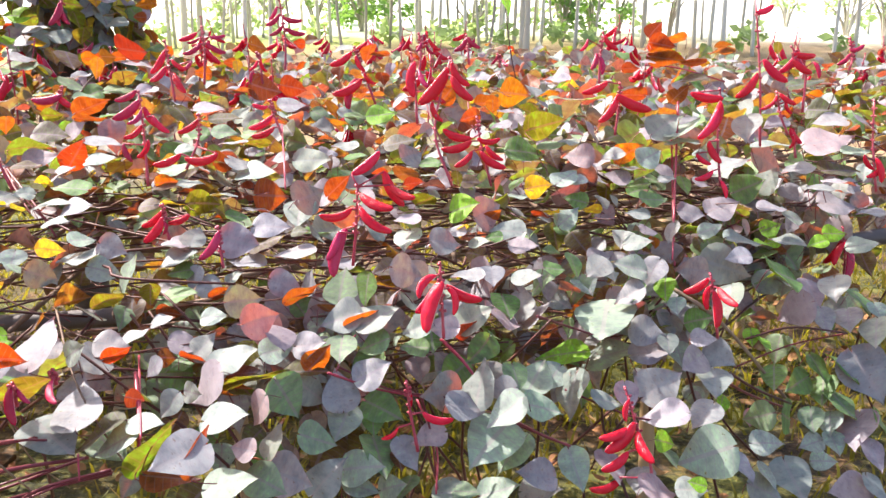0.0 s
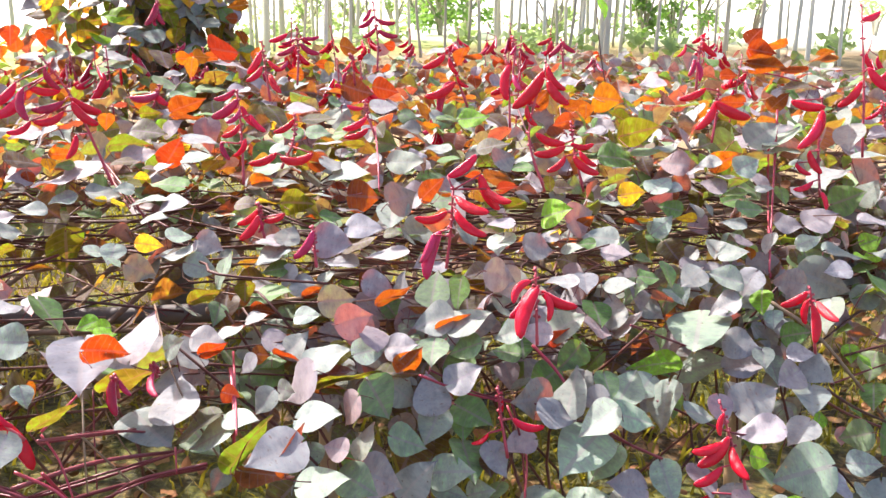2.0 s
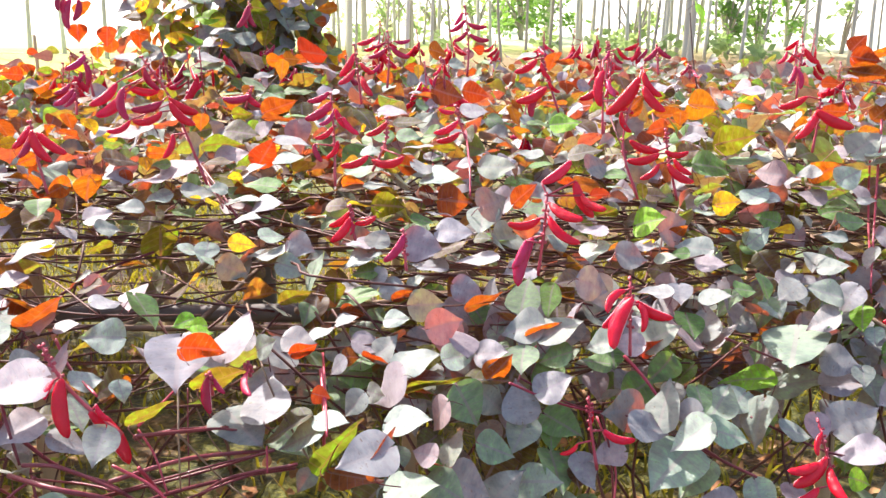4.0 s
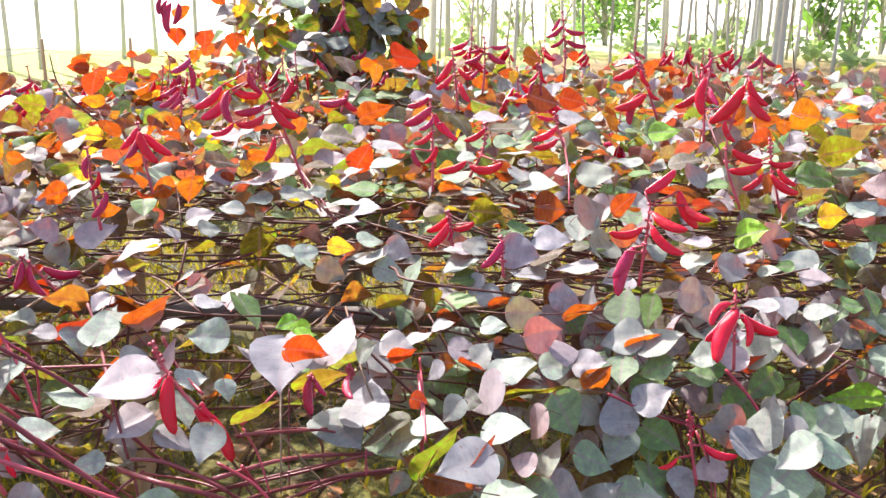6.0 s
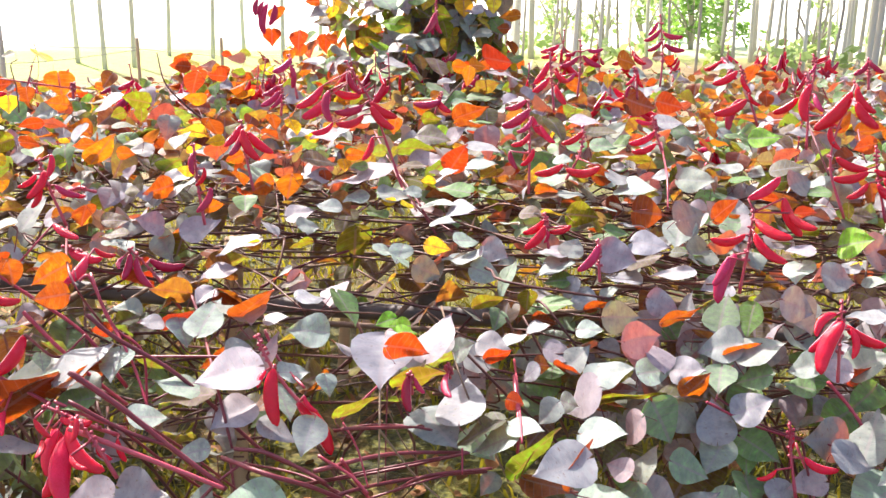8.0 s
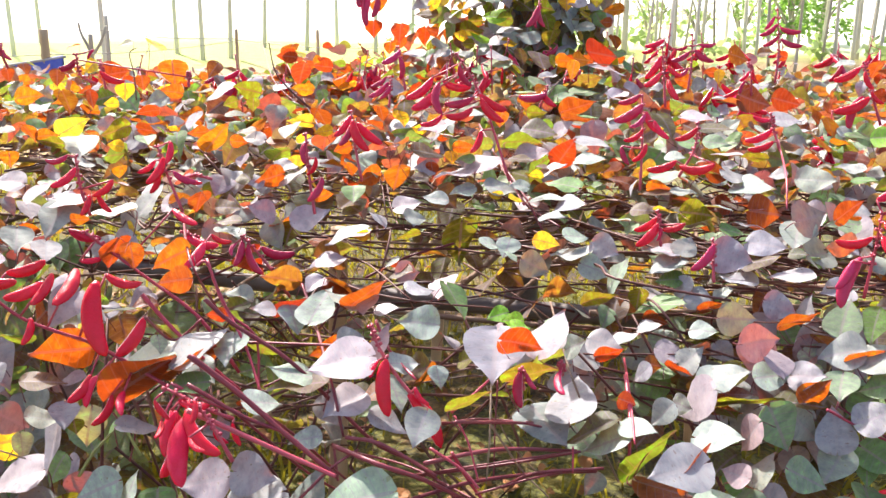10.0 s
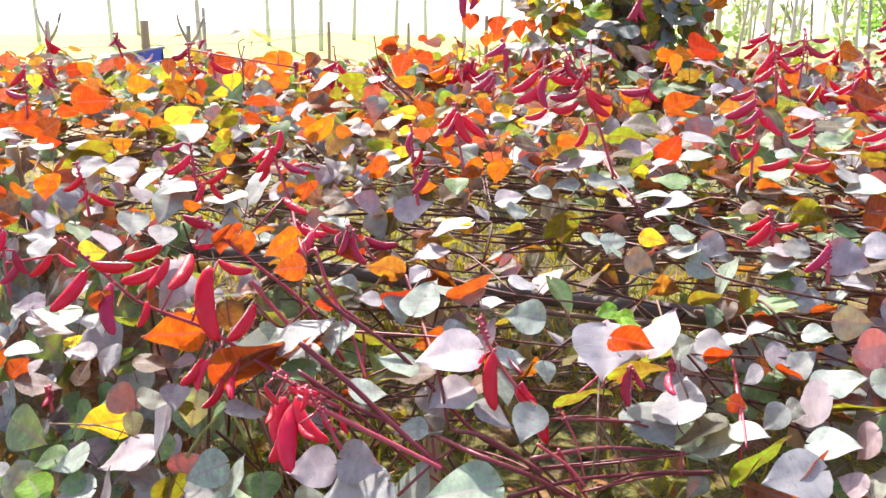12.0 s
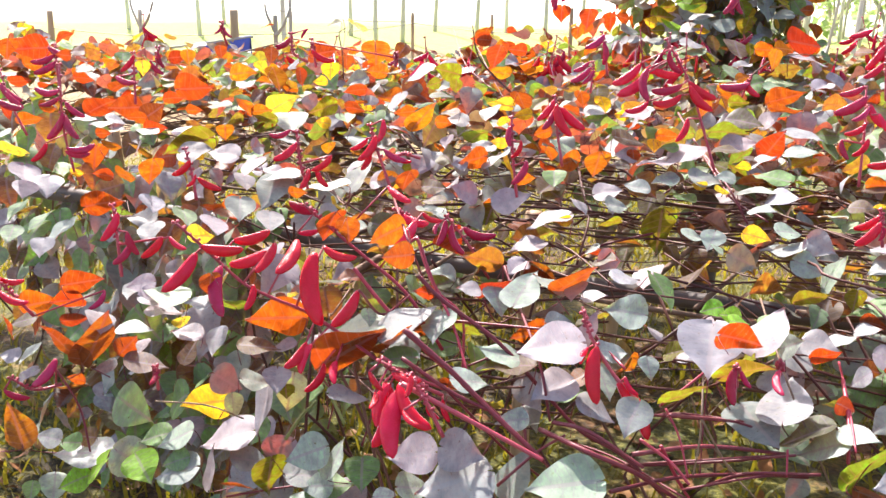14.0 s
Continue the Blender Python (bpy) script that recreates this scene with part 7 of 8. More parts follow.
# leaves of the mound
blade("o", -1.819, 3.448, 1.215, 0.075, -65, -1, 40)
blade("o", -1.848, 3.423, 1.158, 0.053, -57, -2, 33)
blade("o", -1.909, 3.448, 1.306, 0.076, -53, -4, 58)
blade("o", -1.917, 3.422, 1.225, 0.071, -58, -1, 30)
blade("p", -1.757, 3.497, 1.316, 0.075, -19, -33, 132)
blade("d", -1.731, 3.494, 1.279, 0.085, -5, -27, 112)
blade("y", -1.709, 3.511, 1.314, 0.060, -59, -3, 60)
blade("p", -1.757, 3.444, 1.138, 0.086, -5, -17, 113)
blade("o", -1.703, 3.485, 1.220, 0.048, 25, 57, 131)
blade("p", -1.638, 3.517, 1.265, 0.067, -12, 30, -64)
blade("p", -1.625, 3.528, 1.287, 0.080, -20, 25, 163)
blade("p", -1.567, 3.554, 1.317, 0.080, 12, 24, -80)
blade("m", -1.527, 3.579, 1.360, 0.129, 28, 0, 52)
blade("g", -1.463, 3.600, 1.365, 0.084, -36, 19, 167)
blade("l", -1.555, 3.541, 1.261, 0.062, -8, 52, 100)
blade("l", -1.563, 3.529, 1.226, 0.091, -4, -46, -87)
blade("b", -1.530, 3.530, 1.199, 0.082, -23, -17, -138)
blade("l", -1.570, 3.513, 1.180, 0.047, -12, 68, 95)
blade("b", -1.488, 3.567, 1.278, 0.089, 9, -36, 94)
blade("l", -1.456, 3.573, 1.267, 0.070, -29, 58, 79)
blade("p", -1.433, 3.569, 1.229, 0.092, 15, 13, -83)
blade("p", -1.459, 3.550, 1.193, 0.091, 13, 22, -81)
blade("p", -1.360, 3.583, 1.205, 0.090, 11, -31, 92)
blade("p", -1.506, 3.524, 1.152, 0.068, 12, 22, -80)
blade("p", -1.331, 3.180, 1.172, 0.080, -6, 17, -68)
blade("p", -1.669, 3.481, 1.173, 0.073, -17, 26, -60)
blade("p", -1.641, 3.481, 1.145, 0.056, 9, 35, -77)
blade("p", -1.572, 3.500, 1.140, 0.060, -1, -25, 107)
blade("l", -1.315, 3.630, 1.315, 0.090, -6, -56, -99)
blade("l", -1.300, 3.619, 1.263, 0.073, -57, 1, -18)
blade("l", -1.280, 3.608, 1.208, 0.082, -51, -4, 47)
blade("y", -1.242, 3.659, 1.340, 0.072, -71, -1, 10)
blade("y", -1.137, 3.693, 1.350, 0.060, -63, -1, 22)
blade("p", -1.168, 3.654, 1.248, 0.078, -8, -23, 117)
blade("p", -1.201, 3.669, 1.332, 0.066, 2, -31, 103)
blade("d", -1.190, 3.655, 1.276, 0.057, 10, 6, -80)
blade("l", -1.154, 3.232, 1.164, 0.042, -72, -3, -21)
blade("l", -1.204, 3.615, 1.155, 0.045, 3, -72, -73)
blade("l", -1.135, 3.640, 1.166, 0.045, -23, 70, 84)
blade("d", -1.109, 3.646, 1.162, 0.057, -68, 16, 149)
blade("o", -1.055, 3.674, 1.202, 0.062, -53, 3, -28)
blade("o", -1.113, 3.243, 1.160, 0.059, 5, 55, 112)
blade("o", -1.054, 3.263, 1.169, 0.057, 15, 49, 122)
blade("o", -1.095, 3.237, 1.122, 0.039, -50, -4, 49)
blade("p", -0.984, 3.276, 1.141, 0.121, -11, 5, -64)
blade("g", -1.187, 3.199, 1.087, 0.090, -20, 21, -58)
blade("g", -1.232, 3.185, 1.087, 0.067, -31, -7, -150)
blade("d", -1.273, 3.187, 1.135, 0.085, -26, -22, -129)
blade("g", -1.329, 3.174, 1.149, 0.098, -3, -18, 110)
blade("y", -1.424, 3.559, 1.187, 0.059, -6, -41, -89)
blade("l", -1.272, 3.185, 1.126, 0.058, -51, 3, -24)
blade("g", -1.372, 3.154, 1.125, 0.079, -1, 18, -72)
blade("d", -1.415, 3.134, 1.101, 0.066, -27, 8, -173)
blade("l", -1.311, 3.165, 1.098, 0.062, -70, -3, -40)
blade("d", -1.324, 3.161, 1.099, 0.062, -16, -29, 128)
blade("g", -1.130, 3.207, 1.056, 0.084, -20, -36, 132)
blade("b", -1.118, 3.204, 1.034, 0.063, 14, 17, -83)
blade("g", -1.049, 3.234, 1.067, 0.098, 5, 11, -76)
blade("g", -1.043, 3.665, 1.157, 0.066, -5, -18, 113)
blade("o", -1.073, 3.701, 1.311, 0.077, -10, 40, 98)
blade("o", -1.094, 3.682, 1.268, 0.045, -1, 72, 106)
blade("d", -1.194, 3.219, 1.163, 0.098, -32, -15, -138)
blade("d", -1.373, 3.560, 1.140, 0.074, -123, 18, 61)
blade("m", -1.232, 3.604, 1.145, 0.062, -47, 17, 165)
blade("y", -1.601, 3.512, 1.209, 0.048, 31, 65, 138)
blade("o", -1.783, 3.500, 1.352, 0.053, 0, 47, 107)
blade("d", -1.598, 3.560, 1.368, 0.081, -19, -8, 167)
blade("g", -1.388, 3.626, 1.376, 0.117, 19, 28, -84)
blade("l", -1.283, 3.661, 1.388, 0.100, -3, -51, -86)
blade("d", -1.657, 3.538, 1.351, 0.101, -23, 19, -56)
# lower front on the left
stem([(-0.912, 1.014, 0.905), (-0.859, 1.100, 0.787), (-0.831, 1.174, 0.713)], 0.0022, 0.0018, STEM)
stem([(-0.894, 1.045, 0.897), (-0.869, 1.097, 0.839), (-0.822, 1.194, 0.716)], 0.0022, 0.0018, STEM)
stem([(-0.700, 1.237, 0.830), (-0.569, 1.244, 0.853)], 0.0018, 0.0014, STEM)
stem([(-0.835, 1.198, 0.772), (-0.730, 1.191, 0.773), (-0.602, 1.145, 0.770)], 0.0020, 0.0016, STEM)
stem([(-0.725, 1.179, 0.766), (-0.580, 1.186, 0.819), (-0.510, 1.282, 0.804)], 0.0018, 0.0014, STEM)
stem([(-0.613, 1.151, 0.778), (-0.527, 1.199, 0.803), (-0.480, 1.304, 0.771)], 0.0018, 0.0014, STEM)
# left stretch
stem([(-2.147, 2.481, 1.200), (-2.025, 2.331, 1.158), (-1.825, 2.047, 1.117)], 0.0014, 0.0011, STEM_DRY)


# leaves that fill the canopy, clear of the leaves that stand already
rg = random.Random(77)
STANDING = np.array([q[0] @ Vector((0, 0.42, 0)) for row in PLACED for q in row])


def kind_of(rg, x):
    # backlight as leaf colour: orange and yellow kinds grow towards the sun's side
    r, o, g = rg.random(), float(np.interp(x, (-2.5, -1.0, 0.3), (0.24, 0.09, 0.04))), float(np.interp(x, (-1.0, 0.5), (0.15, 0.22)))
    return "o" if r < o else "g" if r < o + g else "y" if r < o + g + (0.05 if x < -1.0 else 0.015) else "l" if r < o + g + 0.08 else "d" if r < o + g + (0.34 if x < 0.2 else 0.26) else "p"


OPEN_SIDE = np.array((-0.13, 0.0, 1.5))
OUT = STANDING - OPEN_SIDE
OUT_FAR = np.linalg.norm(OUT, axis=1)
OUT = OUT / OUT_FAR[:, None]


def inward(x, y, z, gap=0.05):
    """The same spot, sunk behind the outer layer of leaves where it would lie in front of it."""
    p = np.array((x, y, z)) - OPEN_SIDE
    far = np.linalg.norm(p)
    near = OUT_FAR[(OUT @ (p / far) > 1 - 0.5 * (0.062 / far) ** 2) & (OUT_FAR > far - 0.6)]
    if len(near) and far < near.max() + gap:
        far = near.max() + gap
    return p / np.linalg.norm(p) * far + OPEN_SIDE


def scatter_top(count, x0, x1, y0, y1, size):
    done = 0
    while done < count:
        x, y = rg.uniform(x0, x1), rg.uniform(y0, y1)
        done += 1
        if y < front(x) + 0.05 or math.hypot(x, y) > 5.0:
            continue
        if x < -1.15 and y < front(x) + 0.5 and rg.random() < 0.5:
            continue
        hole = math.exp(-((x + 0.95) / 0.35) ** 2 - ((y - 1.75) / 0.22) ** 2)
        if rg.random() < 0.5 * hole:
            continue
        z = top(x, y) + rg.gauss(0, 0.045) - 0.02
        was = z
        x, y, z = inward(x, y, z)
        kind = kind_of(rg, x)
        # sunk leaves turn dark olive: the shade of the gaps painted in
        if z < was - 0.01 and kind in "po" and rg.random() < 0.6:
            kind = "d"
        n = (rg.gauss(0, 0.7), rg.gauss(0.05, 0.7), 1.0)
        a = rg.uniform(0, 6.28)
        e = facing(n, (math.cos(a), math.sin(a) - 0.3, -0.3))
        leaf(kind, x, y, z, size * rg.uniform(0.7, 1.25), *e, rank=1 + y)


def scatter_front(count, x0, x1, z0, z1, size, back=0.05):
    for _ in range(count):
        x, z = rg.uniform(x0, x1), rg.uniform(z0, z1)
        y = front(x) + back + rg.gauss(0, 0.06) + 0.15 * (0.8 - z)
        x, y, z = inward(x, y, z, 0.08)
        n = (rg.gauss(0, 0.45), -0.8 + rg.gauss(0, 0.3), 0.75 + rg.gauss(0, 0.4))
        e = facing(n, (rg.gauss(0, 0.6), -0.2, -1.0))
        r = rg.random()
        # darker kinds left of -1.5: shade of the overhang given as leaf colour
        k = ("p" if r < 0.55 else "g" if r < 0.75 else "m" if r < 0.82 else "d") if x > -1.5 else ("p" if r < 0.34 else "d" if r < 0.66 else "g")
        leaf(k, x, y, z, size * rg.uniform(0.7, 1.2), *e, rank=0.5)


scatter_top(1900, -2.6, 1.6, 1.1, 2.6, 0.058)
scatter_top(3000, -4.6, 2.4, 2.2, 3.6, 0.068)
scatter_top(3900, -4.8, 2.8, 3.3, 5.0, 0.058)
scatter_front(130, -0.55, 0.6, 0.62, 0.95, 0.062, 0.14)
scatter_front(110, -0.3, 1.2, 0.72, 0.96, 0.062, 0.16)
scatter_front(70, 0.5, 1.9, 0.35, 0.95, 0.065, 0.20)
scatter_front(90, -2.6, -1.3, 0.30, 0.92, 0.07, 0.18)
scatter_front(230, -2.7, -1.2, 0.05, 0.5, 0.085, 0.1)
scatter_front(300, -4.2, -1.7, 0.30, 1.0, 0.085, 0.12)
scatter_front(150, -3.4, -1.5, 0.30, 0.9, 0.085, 0.30)
scatter_front(70, -0.1, 1.9, 0.74, 0.92, 0.065, 0.35)
scatter_top(2300, -4.8, -1.9, 1.6, 4.6, 0.060)
# leaves under the canopy, mostly dark olive: gap shade put into their colour
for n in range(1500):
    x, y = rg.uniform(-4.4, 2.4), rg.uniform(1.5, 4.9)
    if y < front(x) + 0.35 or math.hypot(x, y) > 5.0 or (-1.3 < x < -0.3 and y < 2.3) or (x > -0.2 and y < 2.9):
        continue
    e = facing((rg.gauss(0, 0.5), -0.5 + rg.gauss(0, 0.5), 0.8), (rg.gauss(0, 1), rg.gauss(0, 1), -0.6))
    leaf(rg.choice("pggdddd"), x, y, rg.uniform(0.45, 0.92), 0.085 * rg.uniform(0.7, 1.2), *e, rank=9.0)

# the mound of vine over an old stump
stump = tagged(new("stump"), "dark old tree stump buried in climbing vine", "stump")
stump.location = (-1.46, 3.92, 0)
v, f = tubes([(smooth_line([(0, 0, -0.05), (0.02, 0, 0.6), (-0.02, 0.02, 1.1), (0.03, 0, 1.5)], 5), 0.07, 0.045, 10, 0.06),
              (smooth_line([(0, 0, 1.1), (0.14, -0.03, 1.3), (0.22, -0.02, 1.62)], 4), 0.03, 0.012, 7, 0.05),
              (smooth_line([(0, 0, 1.2), (-0.16, 0.02, 1.42), (-0.2, 0, 1.7)], 4), 0.03, 0.012, 7, 0.05)])
under(new("trunk", mesh_of("trunk", v, f, BAMBOO_DARK)), stump)
for n in range(900):
    a, z, u = rg.uniform(0, 6.28), rg.uniform(0.85, 1.75), rg.uniform(0.2, 1.0)
    wide = 0.34 * (1.1 - 0.3 * max(0, z - 1.2)) * u
    x, y = -1.50 + wide * math.cos(a) * (1.5 if math.cos(a) < 0 else 1.0), 4.02 + wide * 0.7 * math.sin(a)
    if math.cos(a) * u < -0.35 and rg.random() < 0.45:
        continue
    if z < 1.05 and rg.random() < 0.5:
        continue
    # rim kinds carry the backlight, inner kinds the shade, in their colour
    edge = math.cos(a) * u
    r = rg.random()
    kind = ("o" if r < 0.35 else "g" if r < 0.6 else "y" if r < 0.68 else "p") if edge < -0.4 else ("y" if r < 0.08 else "l" if r < 0.30 else "g" if r < 0.5 else "d" if r < 0.65 else "p") if z > 1.22 or edge > 0.4 else ("p" if r < 0.25 else "g" if r < 0.5 else "l" if r < 0.6 else "d")
    x, y, z = inward(x, y, z, 0.04)
    e = facing((math.cos(a) + rg.gauss(0, 0.6), math.sin(a) + rg.gauss(0, 0.6), 0.6 + rg.gauss(0, 0.4)), (rg.gauss(0, 0.5), rg.gauss(0, 0.3), -1))
    leaf(kind, x, y, z, 0.085 * rg.uniform(0.7, 1.2), *e, rank=4.0)
for n in range(150):
    a, u = rg.uniform(0, 6.28), math.sqrt(rg.random())
    x, y = -2.05 + 0.55 * u * math.cos(a), 3.9 + 0.5 * u * math.sin(a)
    z = 0.92 + rg.uniform(0, 0.28) * (1 - u * 0.6)
    e = facing((rg.gauss(0, 0.5), 0.5 + rg.gauss(0, 0.4), 0.8), (rg.gauss(0, 0.5), rg.gauss(0, 0.5), 0.3))
    leaf(rg.choice("oooyggpp"), x, y, z, 0.07 * rg.uniform(0.7, 1.2), *e, rank=4.0)

# more pods over the far part of the canopy
for n in range(60):
    x, y = rg.uniform(-4.2, 2.2), rg.uniform(2.7, 4.8)
    if math.hypot(x, y) > 4.9 or y < front(x) + 0.5:
        continue
    z = top(x, y) + rg.uniform(0.06, 0.2)
    pods = []
    for q in range(rg.randint(3, 7)):
        a = rg.uniform(0, 360)
        pods.append((x + rg.gauss(0, 0.015), y + rg.gauss(0, 0.015), z - 0.02 - 0.012 * q, rg.uniform(0.065, 0.095), 0, -rg.uniform(25, 70), a, rg.randrange(4), rg.choice("rrrd")))
    raceme([(x + rg.gauss(0, 0.05), y + rg.gauss(0, 0.05), z - 0.3), (x + rg.gauss(0, 0.02), y, z - 0.15), (x, y, z + 0.03)], pods)

# stems that run through the canopy
for i, vine_ob in enumerate(VINES):
    x0, x1 = max(-4.2, VINE_EDGES[i]), min(2.4, VINE_EDGES[i + 1])
    lines = []
    for _ in range(70):
        x = rg.uniform(x0, x1)
        y = front(x) + 0.15 + abs(rg.gauss(0, 0.9))
        a, L = rg.gauss(0.2, 0.7), rg.uniform(0.25, 0.8)
        z = top(x, y) - rg.uniform(0.06, 0.17)
        pts = [(x + math.cos(a) * L * k / 3 + rg.gauss(0, 0.03), y + math.sin(a) * L * k / 3 + rg.gauss(0, 0.03), z + rg.gauss(0, 0.025)) for k in range(4)]
        pts = [(px, max(py, front(px) + 0.16), pz) for px, py, pz in pts]
        r = rg.uniform(0.0012, 0.0032)
        lines.append((smooth_line(pts, 4), r, r * 0.8, 5, 0.05))
    for _ in range(6):
        x = rg.uniform(x0, x1)
        y = front(x) + rg.uniform(0.05, 0.5)
        pts = [(x + rg.gauss(0, 0.1), y + rg.gauss(0, 0.08), z) for z in (0.0, 0.3, 0.6, 0.9)]
        lines.append((smooth_line(pts, 4), 0.004, 0.0025, 5, 0.05))
    v, f = tubes(lines)
    ob = under(new("runner", mesh_of("runner", v, f, RUNNER)), vine_ob, kind="stuff")
    ob.matrix_basis = local(i, Matrix.Identity(4))

# the first three hundred leaves of each vine are pieces of their own, the rest one sheet of foliage
for i, vine_ob in enumerate(VINES):
    order = sorted(PLACED[i], key=lambda q: q[3])
    for m, kind, shape, rank in order[:300]:
        ob = under(new("leaf", LEAF_MESHES[kind, shape]), vine_ob)
        ob.matrix_basis = local(i, m)
    verts, faces, uvs, slots = [], [], [], []
    base = 0
    for m, kind, shape, rank in order[300:]:
        v, f, uv, s = LEAF_SHAPES[shape]
        a = np.array(m)
        verts.append(np.array(v) @ a[:3, :3].T + a[:3, 3])
        faces += [tuple(base + k for k in q) for q in f]
        uvs += uv
        slots += [8 if q else "pgyobdml".index(kind) for q in s]
        base += len(v)
    if verts:
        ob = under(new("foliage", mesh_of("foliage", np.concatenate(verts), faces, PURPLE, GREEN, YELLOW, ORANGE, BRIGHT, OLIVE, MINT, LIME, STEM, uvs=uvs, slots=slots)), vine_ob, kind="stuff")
        ob.matrix_basis = local(i, Matrix.Identity(4))

# fallen leaves under the trellis
verts, faces = [], []
for n in range(1500):
    x = rg.uniform(-3.2, 1.8)
    y = front(x) + rg.uniform(-0.3, 2.2)
    if noise.noise((x * 1.6, y * 1.6, 5.0)) < rg.uniform(-0.5, 0.2):
        continue
    v, f, uv, sl = LEAF_SHAPES[rg.randrange(12)]
    m = np.array(pose(x, y, ground_z(x, y) + 0.015, rg.gauss(0, 22), rg.gauss(0, 22), rg.uniform(0, 360))) * 1.0
    size = rg.uniform(0.025, 0.06)
    a = np.array(v[:77]) * size
    b = len(verts)
    verts += list(a @ m[:3, :3].T + m[:3, 3])
    faces += [tuple(b + k for k in q) for q in f[:60]]
tagged(new("leaf_litter", mesh_of("leaf_litter", verts, faces, DRY_LEAF)), "brown curled fallen leaves on the ground", "leaf litter", kind="stuff")

# ---------------------------------------------------------------- trees behind
def clump(rg, centre, spread, count, size, flat=0.7):
    """Small pointed leaves strewn about a centre."""
    verts, faces = [], []
    for _ in range(count):
        while True:
            p = np.array([rg.uniform(-1, 1) for _ in range(3)])
            if p @ p < 1:
                break
        p = np.array(centre) + p * spread * np.array([1, 1, flat])
        d = np.array([rg.gauss(0, 1), rg.gauss(0, 1), rg.gauss(-0.3, 0.6)])
        d /= np.linalg.norm(d)
        s = np.cross(d, [rg.gauss(0, 1), rg.gauss(0, 1), rg.gauss(0, 1)])
        s /= np.linalg.norm(s) + 1e-6
        L = size * rg.uniform(0.6, 1.3)
        b = len(verts)
        verts += [p, p + d * L * 0.45 + s * L * 0.25, p + d * L, p + d * L * 0.45 - s * L * 0.25]
        faces += [(b, b + 1, b + 2, b + 3)]
    return verts, faces


def tree(seed, height, girth, crown_from, leaf_mat, leaf_size, clumps, lean, low=0, bark=None):
    rg = random.Random(seed)
    root = tagged(new("tree"), "slender pale-barked plantation tree with a high thin crown", "tree", "plantation trees")
    pts = [(lean[0] * u * u * height + rg.gauss(0, 0.03), lean[1] * u * u * height + rg.gauss(0, 0.03), height * u) for u in (0, 0.15, 0.3, 0.5, 0.75, 1)]
    pts[0] = (0, 0, -0.1)
    line = smooth_line(pts, 4)
    lines = [(line, girth, girth * 0.25, 9, 0.04)]
    tips = []
    for k in range(clumps):
        u = rg.uniform(crown_from, 1.0)
        p = line[int(u * (len(line) - 1))]
        a, L = rg.uniform(0, 6.28), height * rg.uniform(0.08, 0.2)
        q = p + np.array([math.cos(a) * L, math.sin(a) * L, L * rg.uniform(0.2, 0.8)])
        lines.append((smooth_line([p, (p + q) / 2 + [0, 0, 0.1], q], 3), girth * 0.25, girth * 0.08, 5, 0.0))
        tips.append((q, height * 0.09))
    for k in range(low):
        z = rg.uniform(0.5, 1.6)
        p = line[int(z / height * (len(line) - 1))]
        a, L = rg.uniform(0, 6.28), rg.uniform(0.15, 0.4)
        q = p + np.array([math.cos(a) * L, math.sin(a) * L, L * 0.3])
        lines.append((smooth_line([p, q], 3), 0.012, 0.006, 5, 0.0))
        tips.append((q, 0.2))
    v, f = tubes(lines)
    under(new("trunk", mesh_of("trunk", v, f, bark or BARK)), root)
    verts, faces = [], []
    for q, s in tips:
        a, b = clump(rg, q, s, 30, leaf_size)
        faces += [tuple(k + len(verts) for k in g) for g in b]
        verts += a
    under(new("crown", mesh_of("crown", verts, faces, leaf_mat, smooth=False)), root)
    return root


TREES = [tree(300 + i, h, g, 0.6, m, 0.2, 7, ln, lo, bk) for i, (h, g, m, ln, lo, bk) in enumerate((
    (8.5, 0.046, TREE_LEAF, (0.02, 0.0), 0, BARK), (7.5, 0.030, TREE_LEAF_LIGHT, (-0.03, 0.02), 1, BARK_PALE), (9.0, 0.056, TREE_LEAF, (0.0, 0.03), 0, BARK_PALE),
    (6.5, 0.024, TREE_LEAF_LIGHT, (0.05, 0.0), 0, BARK), (8.0, 0.036, TREE_LEAF, (-0.05, -0.02), 0, BARK_PALE)))]
rg = random.Random(9)
# degrees to the left of straight ahead, and metres away
NEAR_TREES = [(-4.6, 14.2), (0.3, 16.5), (-4.4, 15.5), (5.7, 15.5), (-13.8, 17.0), (-16.2, 17.5), (-0.8, 17.0), (15.1, 16.5), (14.3, 16.0), (13.4, 17.0), (2.4, 16.5), (-3.3, 16.0), (-12.8, 16.5)]
FAR_TREES = [14.8, 13.9, 12.4, 11.5, 11.1, 10.7, 10.1, 9.7, 8.5, 7.0, 4.4, 3.1, 1.3, 0.7, -0.4, -1.2, -2.0, -2.5, -3.1, -3.6, -3.9, -5.0, -5.4, -6.5, -7.3, -8.3, -10.5, -11.1, -14.6, -15.3, -16.9, -21.0, -22.0, -23.4]
FIELD_TREES = [(49.9, 17.0), (46.3, 16.0), (44.9, 18.0), (41.9, 13.5), (38.1, 16.0), (36.8, 15.0), (35.3, 15.2), (33.4, 17.0), (31.1, 16.5), (29.4, 17.0), (27.3, 16.0), (25.2, 18.0), (22.5, 17.0), (19.5, 17.5), (17.4, 17.0)]
spots = NEAR_TREES + [(a, rg.uniform(15.0, 19.0)) for a in FAR_TREES] + [(a + rg.uniform(-0.7, 0.7), rg.uniform(17.0, 23.0)) for a in FAR_TREES] + FIELD_TREES
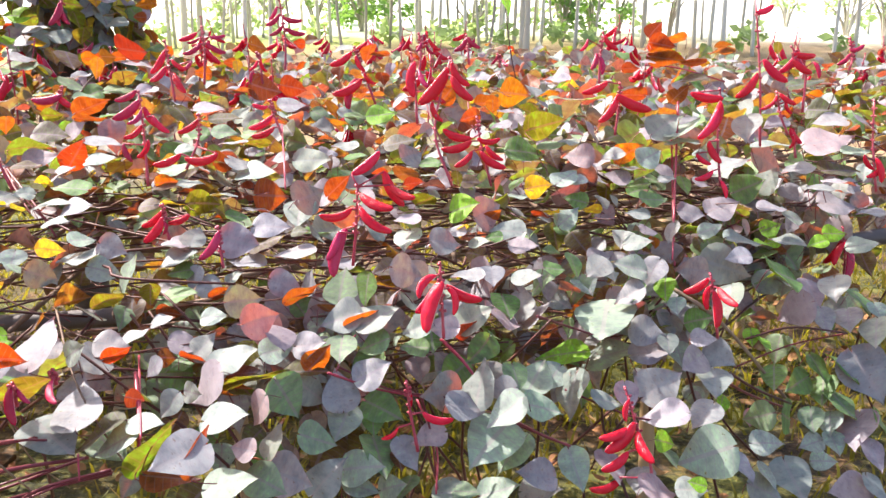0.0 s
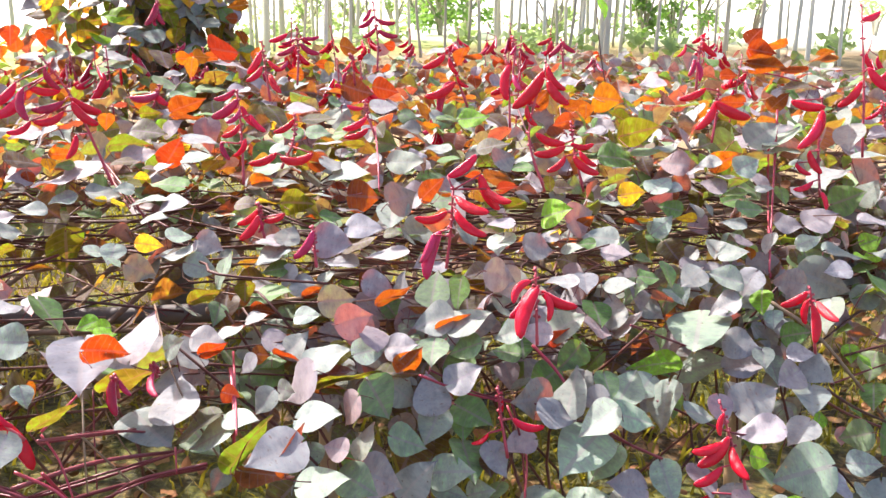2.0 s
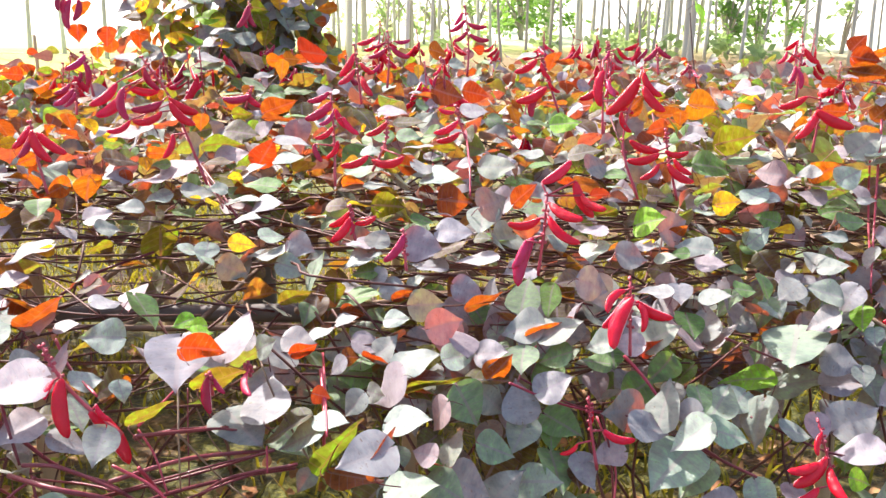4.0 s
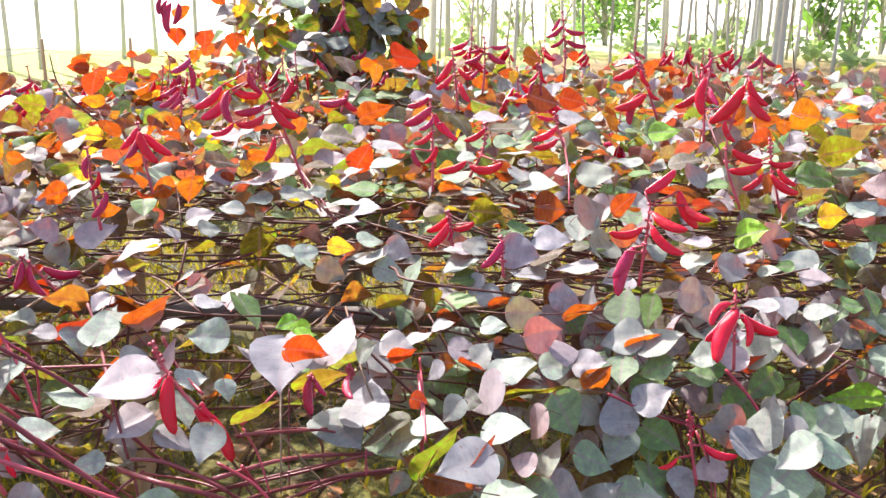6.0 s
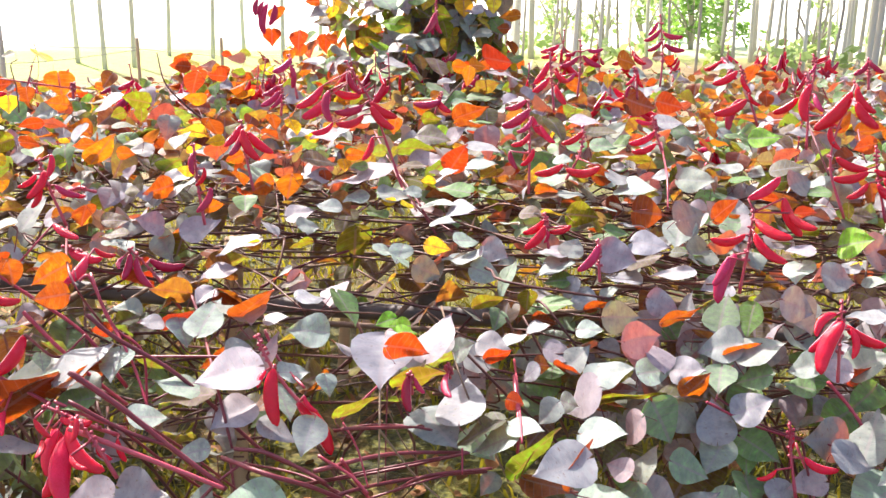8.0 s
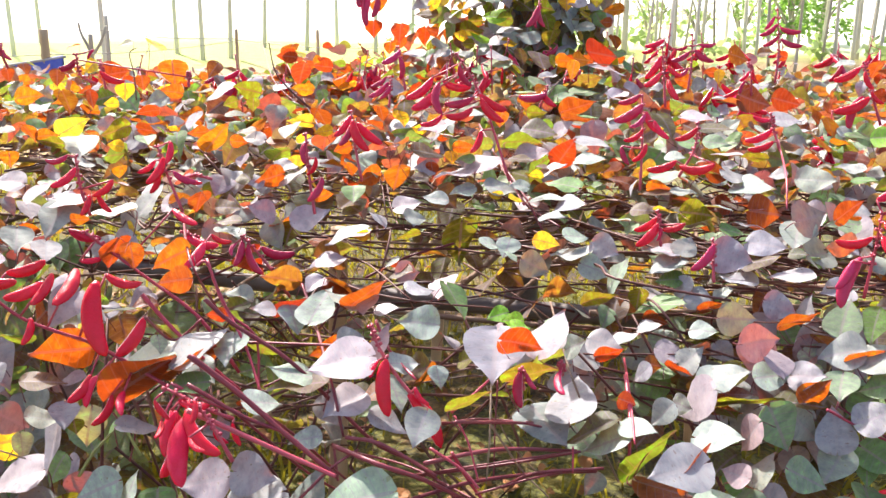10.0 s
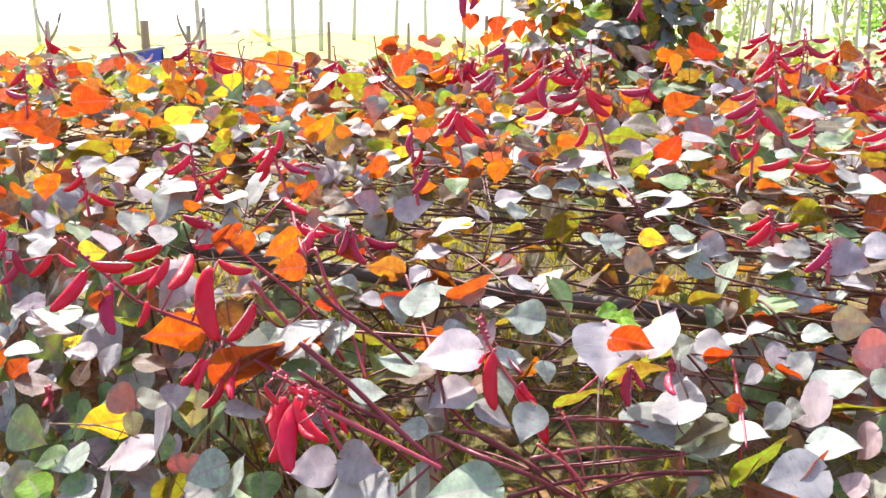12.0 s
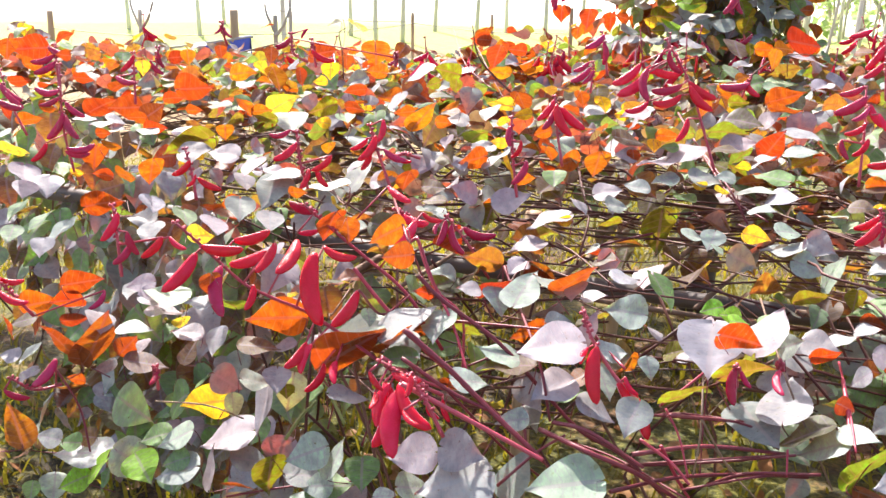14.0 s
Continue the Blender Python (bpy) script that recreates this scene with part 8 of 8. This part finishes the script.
for k, (az, d) in enumerate(spots):
    m = pose(-math.sin(radians(az)) * d, math.cos(radians(az)) * d, 0, 0, 0, rg.uniform(0, 360))
    if k < 5:
        TREES[k].matrix_basis = m
    else:
        copy_thing(TREES[4 if az > 17 else rg.choice((1, 3, 3, 4)) if k > 12 else rg.randrange(5)], m)


def shrub(az, d, wide, high, seed, mat, count, size, label):
    rg = random.Random(seed)
    root = tagged(new("shrub"), label, "shrub", "shrubs among the trees")
    root.location = (-math.sin(radians(az)) * d, math.cos(radians(az)) * d, 0)
    lines, verts, faces = [], [], []
    for k in range(7):
        a, u = rg.uniform(0, 6.28), rg.uniform(0.2, 0.5)
        q = np.array([math.cos(a) * wide * u, math.sin(a) * wide * u, high * rg.uniform(0.5, 0.9)])
        lines.append((smooth_line([(0, 0, -0.05), q * [0.3, 0.3, 0.5], q], 4), 0.04, 0.012, 5, 0.0))
    v, f = tubes(lines)
    under(new("branch", mesh_of("branch", v, f, BARK)), root, kind="stuff")
    for k in range(count):
        a, u = rg.uniform(0, 6.28), math.sqrt(rg.random())
        z = rg.uniform(0.12, 1.0) if mat == TREE_LEAF else rg.uniform(0.4, 1.0)
        w = wide * 0.5 * u * (1.05 - 0.75 * z) * rg.uniform(0.7, 1.2)
        c, g = clump(rg, (math.cos(a) * w, math.sin(a) * w, z * high), 0.2, 22, size)
        faces += [tuple(i + len(verts) for i in q) for q in g]
        verts += c
    under(new("crown", mesh_of("crown", verts, faces, mat, smooth=False)), root)


for i, (az, d, wide, high, mat, count) in enumerate((
        (3.2, 21, 1.6, 1.6, TREE_LEAF, 46), (4.6, 20, 1.5, 1.5, TREE_LEAF, 44), (5.9, 22, 1.4, 1.5, TREE_LEAF, 34), (-6.6, 18.0, 1.0, 1.5, TREE_LEAF, 34), (-8.2, 19.0, 0.8, 1.3, TREE_LEAF, 18), (-9.6, 20, 1.1, 1.4, TREE_LEAF, 24),
        (-1.6, 18, 0.8, 1.1, TREE_LEAF_LIGHT, 6), (7.2, 19, 0.7, 1.0, TREE_LEAF_LIGHT, 6), (9.4, 19.5, 0.7, 1.0, TREE_LEAF_LIGHT, 6),
        (-18.5, 23, 1.4, 1.0, TREE_LEAF_LIGHT, 14), (-21.5, 21, 1.2, 1.2, TREE_LEAF_LIGHT, 16), (-12.4, 19, 0.8, 1.1, TREE_LEAF_LIGHT, 7), (12.0, 19, 1.0, 1.2, TREE_LEAF_LIGHT, 14), (-23.4, 19, 1.0, 1.3, TREE_LEAF_LIGHT, 16))):
    shrub(az, d, wide, high, 500 + i, mat, count, 0.13, "dark green bushy shrub" if mat == TREE_LEAF else "light green broad-leaved sapling bush")


# ---------------------------------------------------------------- fence at the field's edge
def fence_post(az, d, high, r, mat, fork=False, label="weathered bamboo fence post"):
    x, y = -math.sin(radians(az)) * d, math.cos(radians(az)) * d
    root = tagged(new("fence_post"), label, "fence post", "fence posts by the field")
    root.location = (x, y, 0)
    lines = [(smooth_line([(0, 0, -0.1), (0.01, 0, high * 0.5), (0, 0.01, high)], 8), r, r * 0.9, 9, 0.1)]
    if fork:
        lines.append((smooth_line([(0, 0, high * 0.8), (0.10, 0, high * 0.92), (0.17, 0, high * 1.08)], 4), r * 0.8, r * 0.5, 7, 0.0))
        lines.append((smooth_line([(0, 0, high * 0.85), (-0.08, 0, high), (-0.10, 0, high * 1.1)], 4), r * 0.7, r * 0.45, 7, 0.0))
    v, f = tubes(lines)
    under(new("pole", mesh_of("pole", v, f, mat)), root)
    return root


def at(az, d, z):
    return (-math.sin(radians(az)) * d, math.cos(radians(az)) * d, z)


fence_post(45.4, 7.5, 0.97, 0.032, BAMBOO)
fence_post(43.0, 8.5, 0.86, 0.020, BARK, True, "pale forked branch used as fence post")
fence_post(50.0, 8.8, 0.88, 0.019, BARK, True, "pale forked branch used as fence post")
fence_post(42.1, 9.0, 0.97, 0.018, BARK)
fence_post(26.8, 8.2, 0.98, 0.018, BAMBOO)
fence_post(35.4, 9.0, 0.86, 0.016, BAMBOO)
fence_post(31.0, 9.0, 0.86, 0.016, BAMBOO)
fence_post(54.5, 8.4, 0.90, 0.025, BAMBOO)
fence_rail = tagged(new("fence_rail"), "thin sagging fence rails and wire between the posts", "fence rail")
for i, (a, b, r) in enumerate(((at(54.5, 8.4, 0.58), at(44.4, 7.4, 0.794), 0.010), (at(54.5, 8.4, 0.77), at(45.4, 7.5, 0.80), 0.0035), (at(45.4, 7.5, 0.80), at(35.4, 9.0, 0.76), 0.0035), (at(43.0, 8.5, 0.90), at(35.4, 9.0, 0.78), 0.0035), (at(35.4, 9.0, 0.77), at(26.8, 8.2, 0.78), 0.0035))):
    a, b = np.array(a), np.array(b)
    v, f = tube(smooth_line([a, (a + b) / 2 - (0, 0, 0.03), b], 8), r, r, 6)
    under(new("rail", mesh_of("rail", v, f, WIRE)), fence_rail)


def hung_cloth(name, u0, u1, drop, mat, label):
    """A cloth slung over the low rail, hanging down on both sides in soft folds."""
    a, b = np.array(at(54.5, 8.4, 0.58)), np.array(at(44.4, 7.4, 0.794))
    across = np.cross((b - a) / np.linalg.norm(b - a), (0, 0, 1))
    root = tagged(new(name), label, "cloth")
    n, m = 30, 15
    verts = []
    for j in range(m):
        w = 2 * j / (m - 1) - 1
        for i in range(n):
            u = u0 + (u1 - u0) * i / (n - 1)
            mid = a + (b - a) * u - np.array((0, 0, 0.03 * 4 * u * (1 - u)))
            fold = 0.018 * abs(w) * math.sin(40 * u + 3 * w) + 0.008 * math.sin(90 * u) * abs(w)
            p = mid + across * (0.014 * math.tanh(4 * w) + 0.05 * w * abs(w) + fold) + np.array((0, 0, 0.014 - drop * max(0.0, abs(w) - 0.06)))
            verts.append(p)
    faces = [(j * n + i, j * n + i + 1, (j + 1) * n + i + 1, (j + 1) * n + i) for j in range(m - 1) for i in range(n - 1)]
    under(new("sheet", mesh_of("sheet", verts, faces, mat)), root)


hung_cloth("blue_cloth", 0.76, 0.99, 0.30, CLOTH_BLUE, "blue cloth hung over the fence rail")
hung_cloth("orange_cloth", 0.34, 0.56, 0.32, CLOTH_ORANGE, "orange cloth hung over the fence rail")
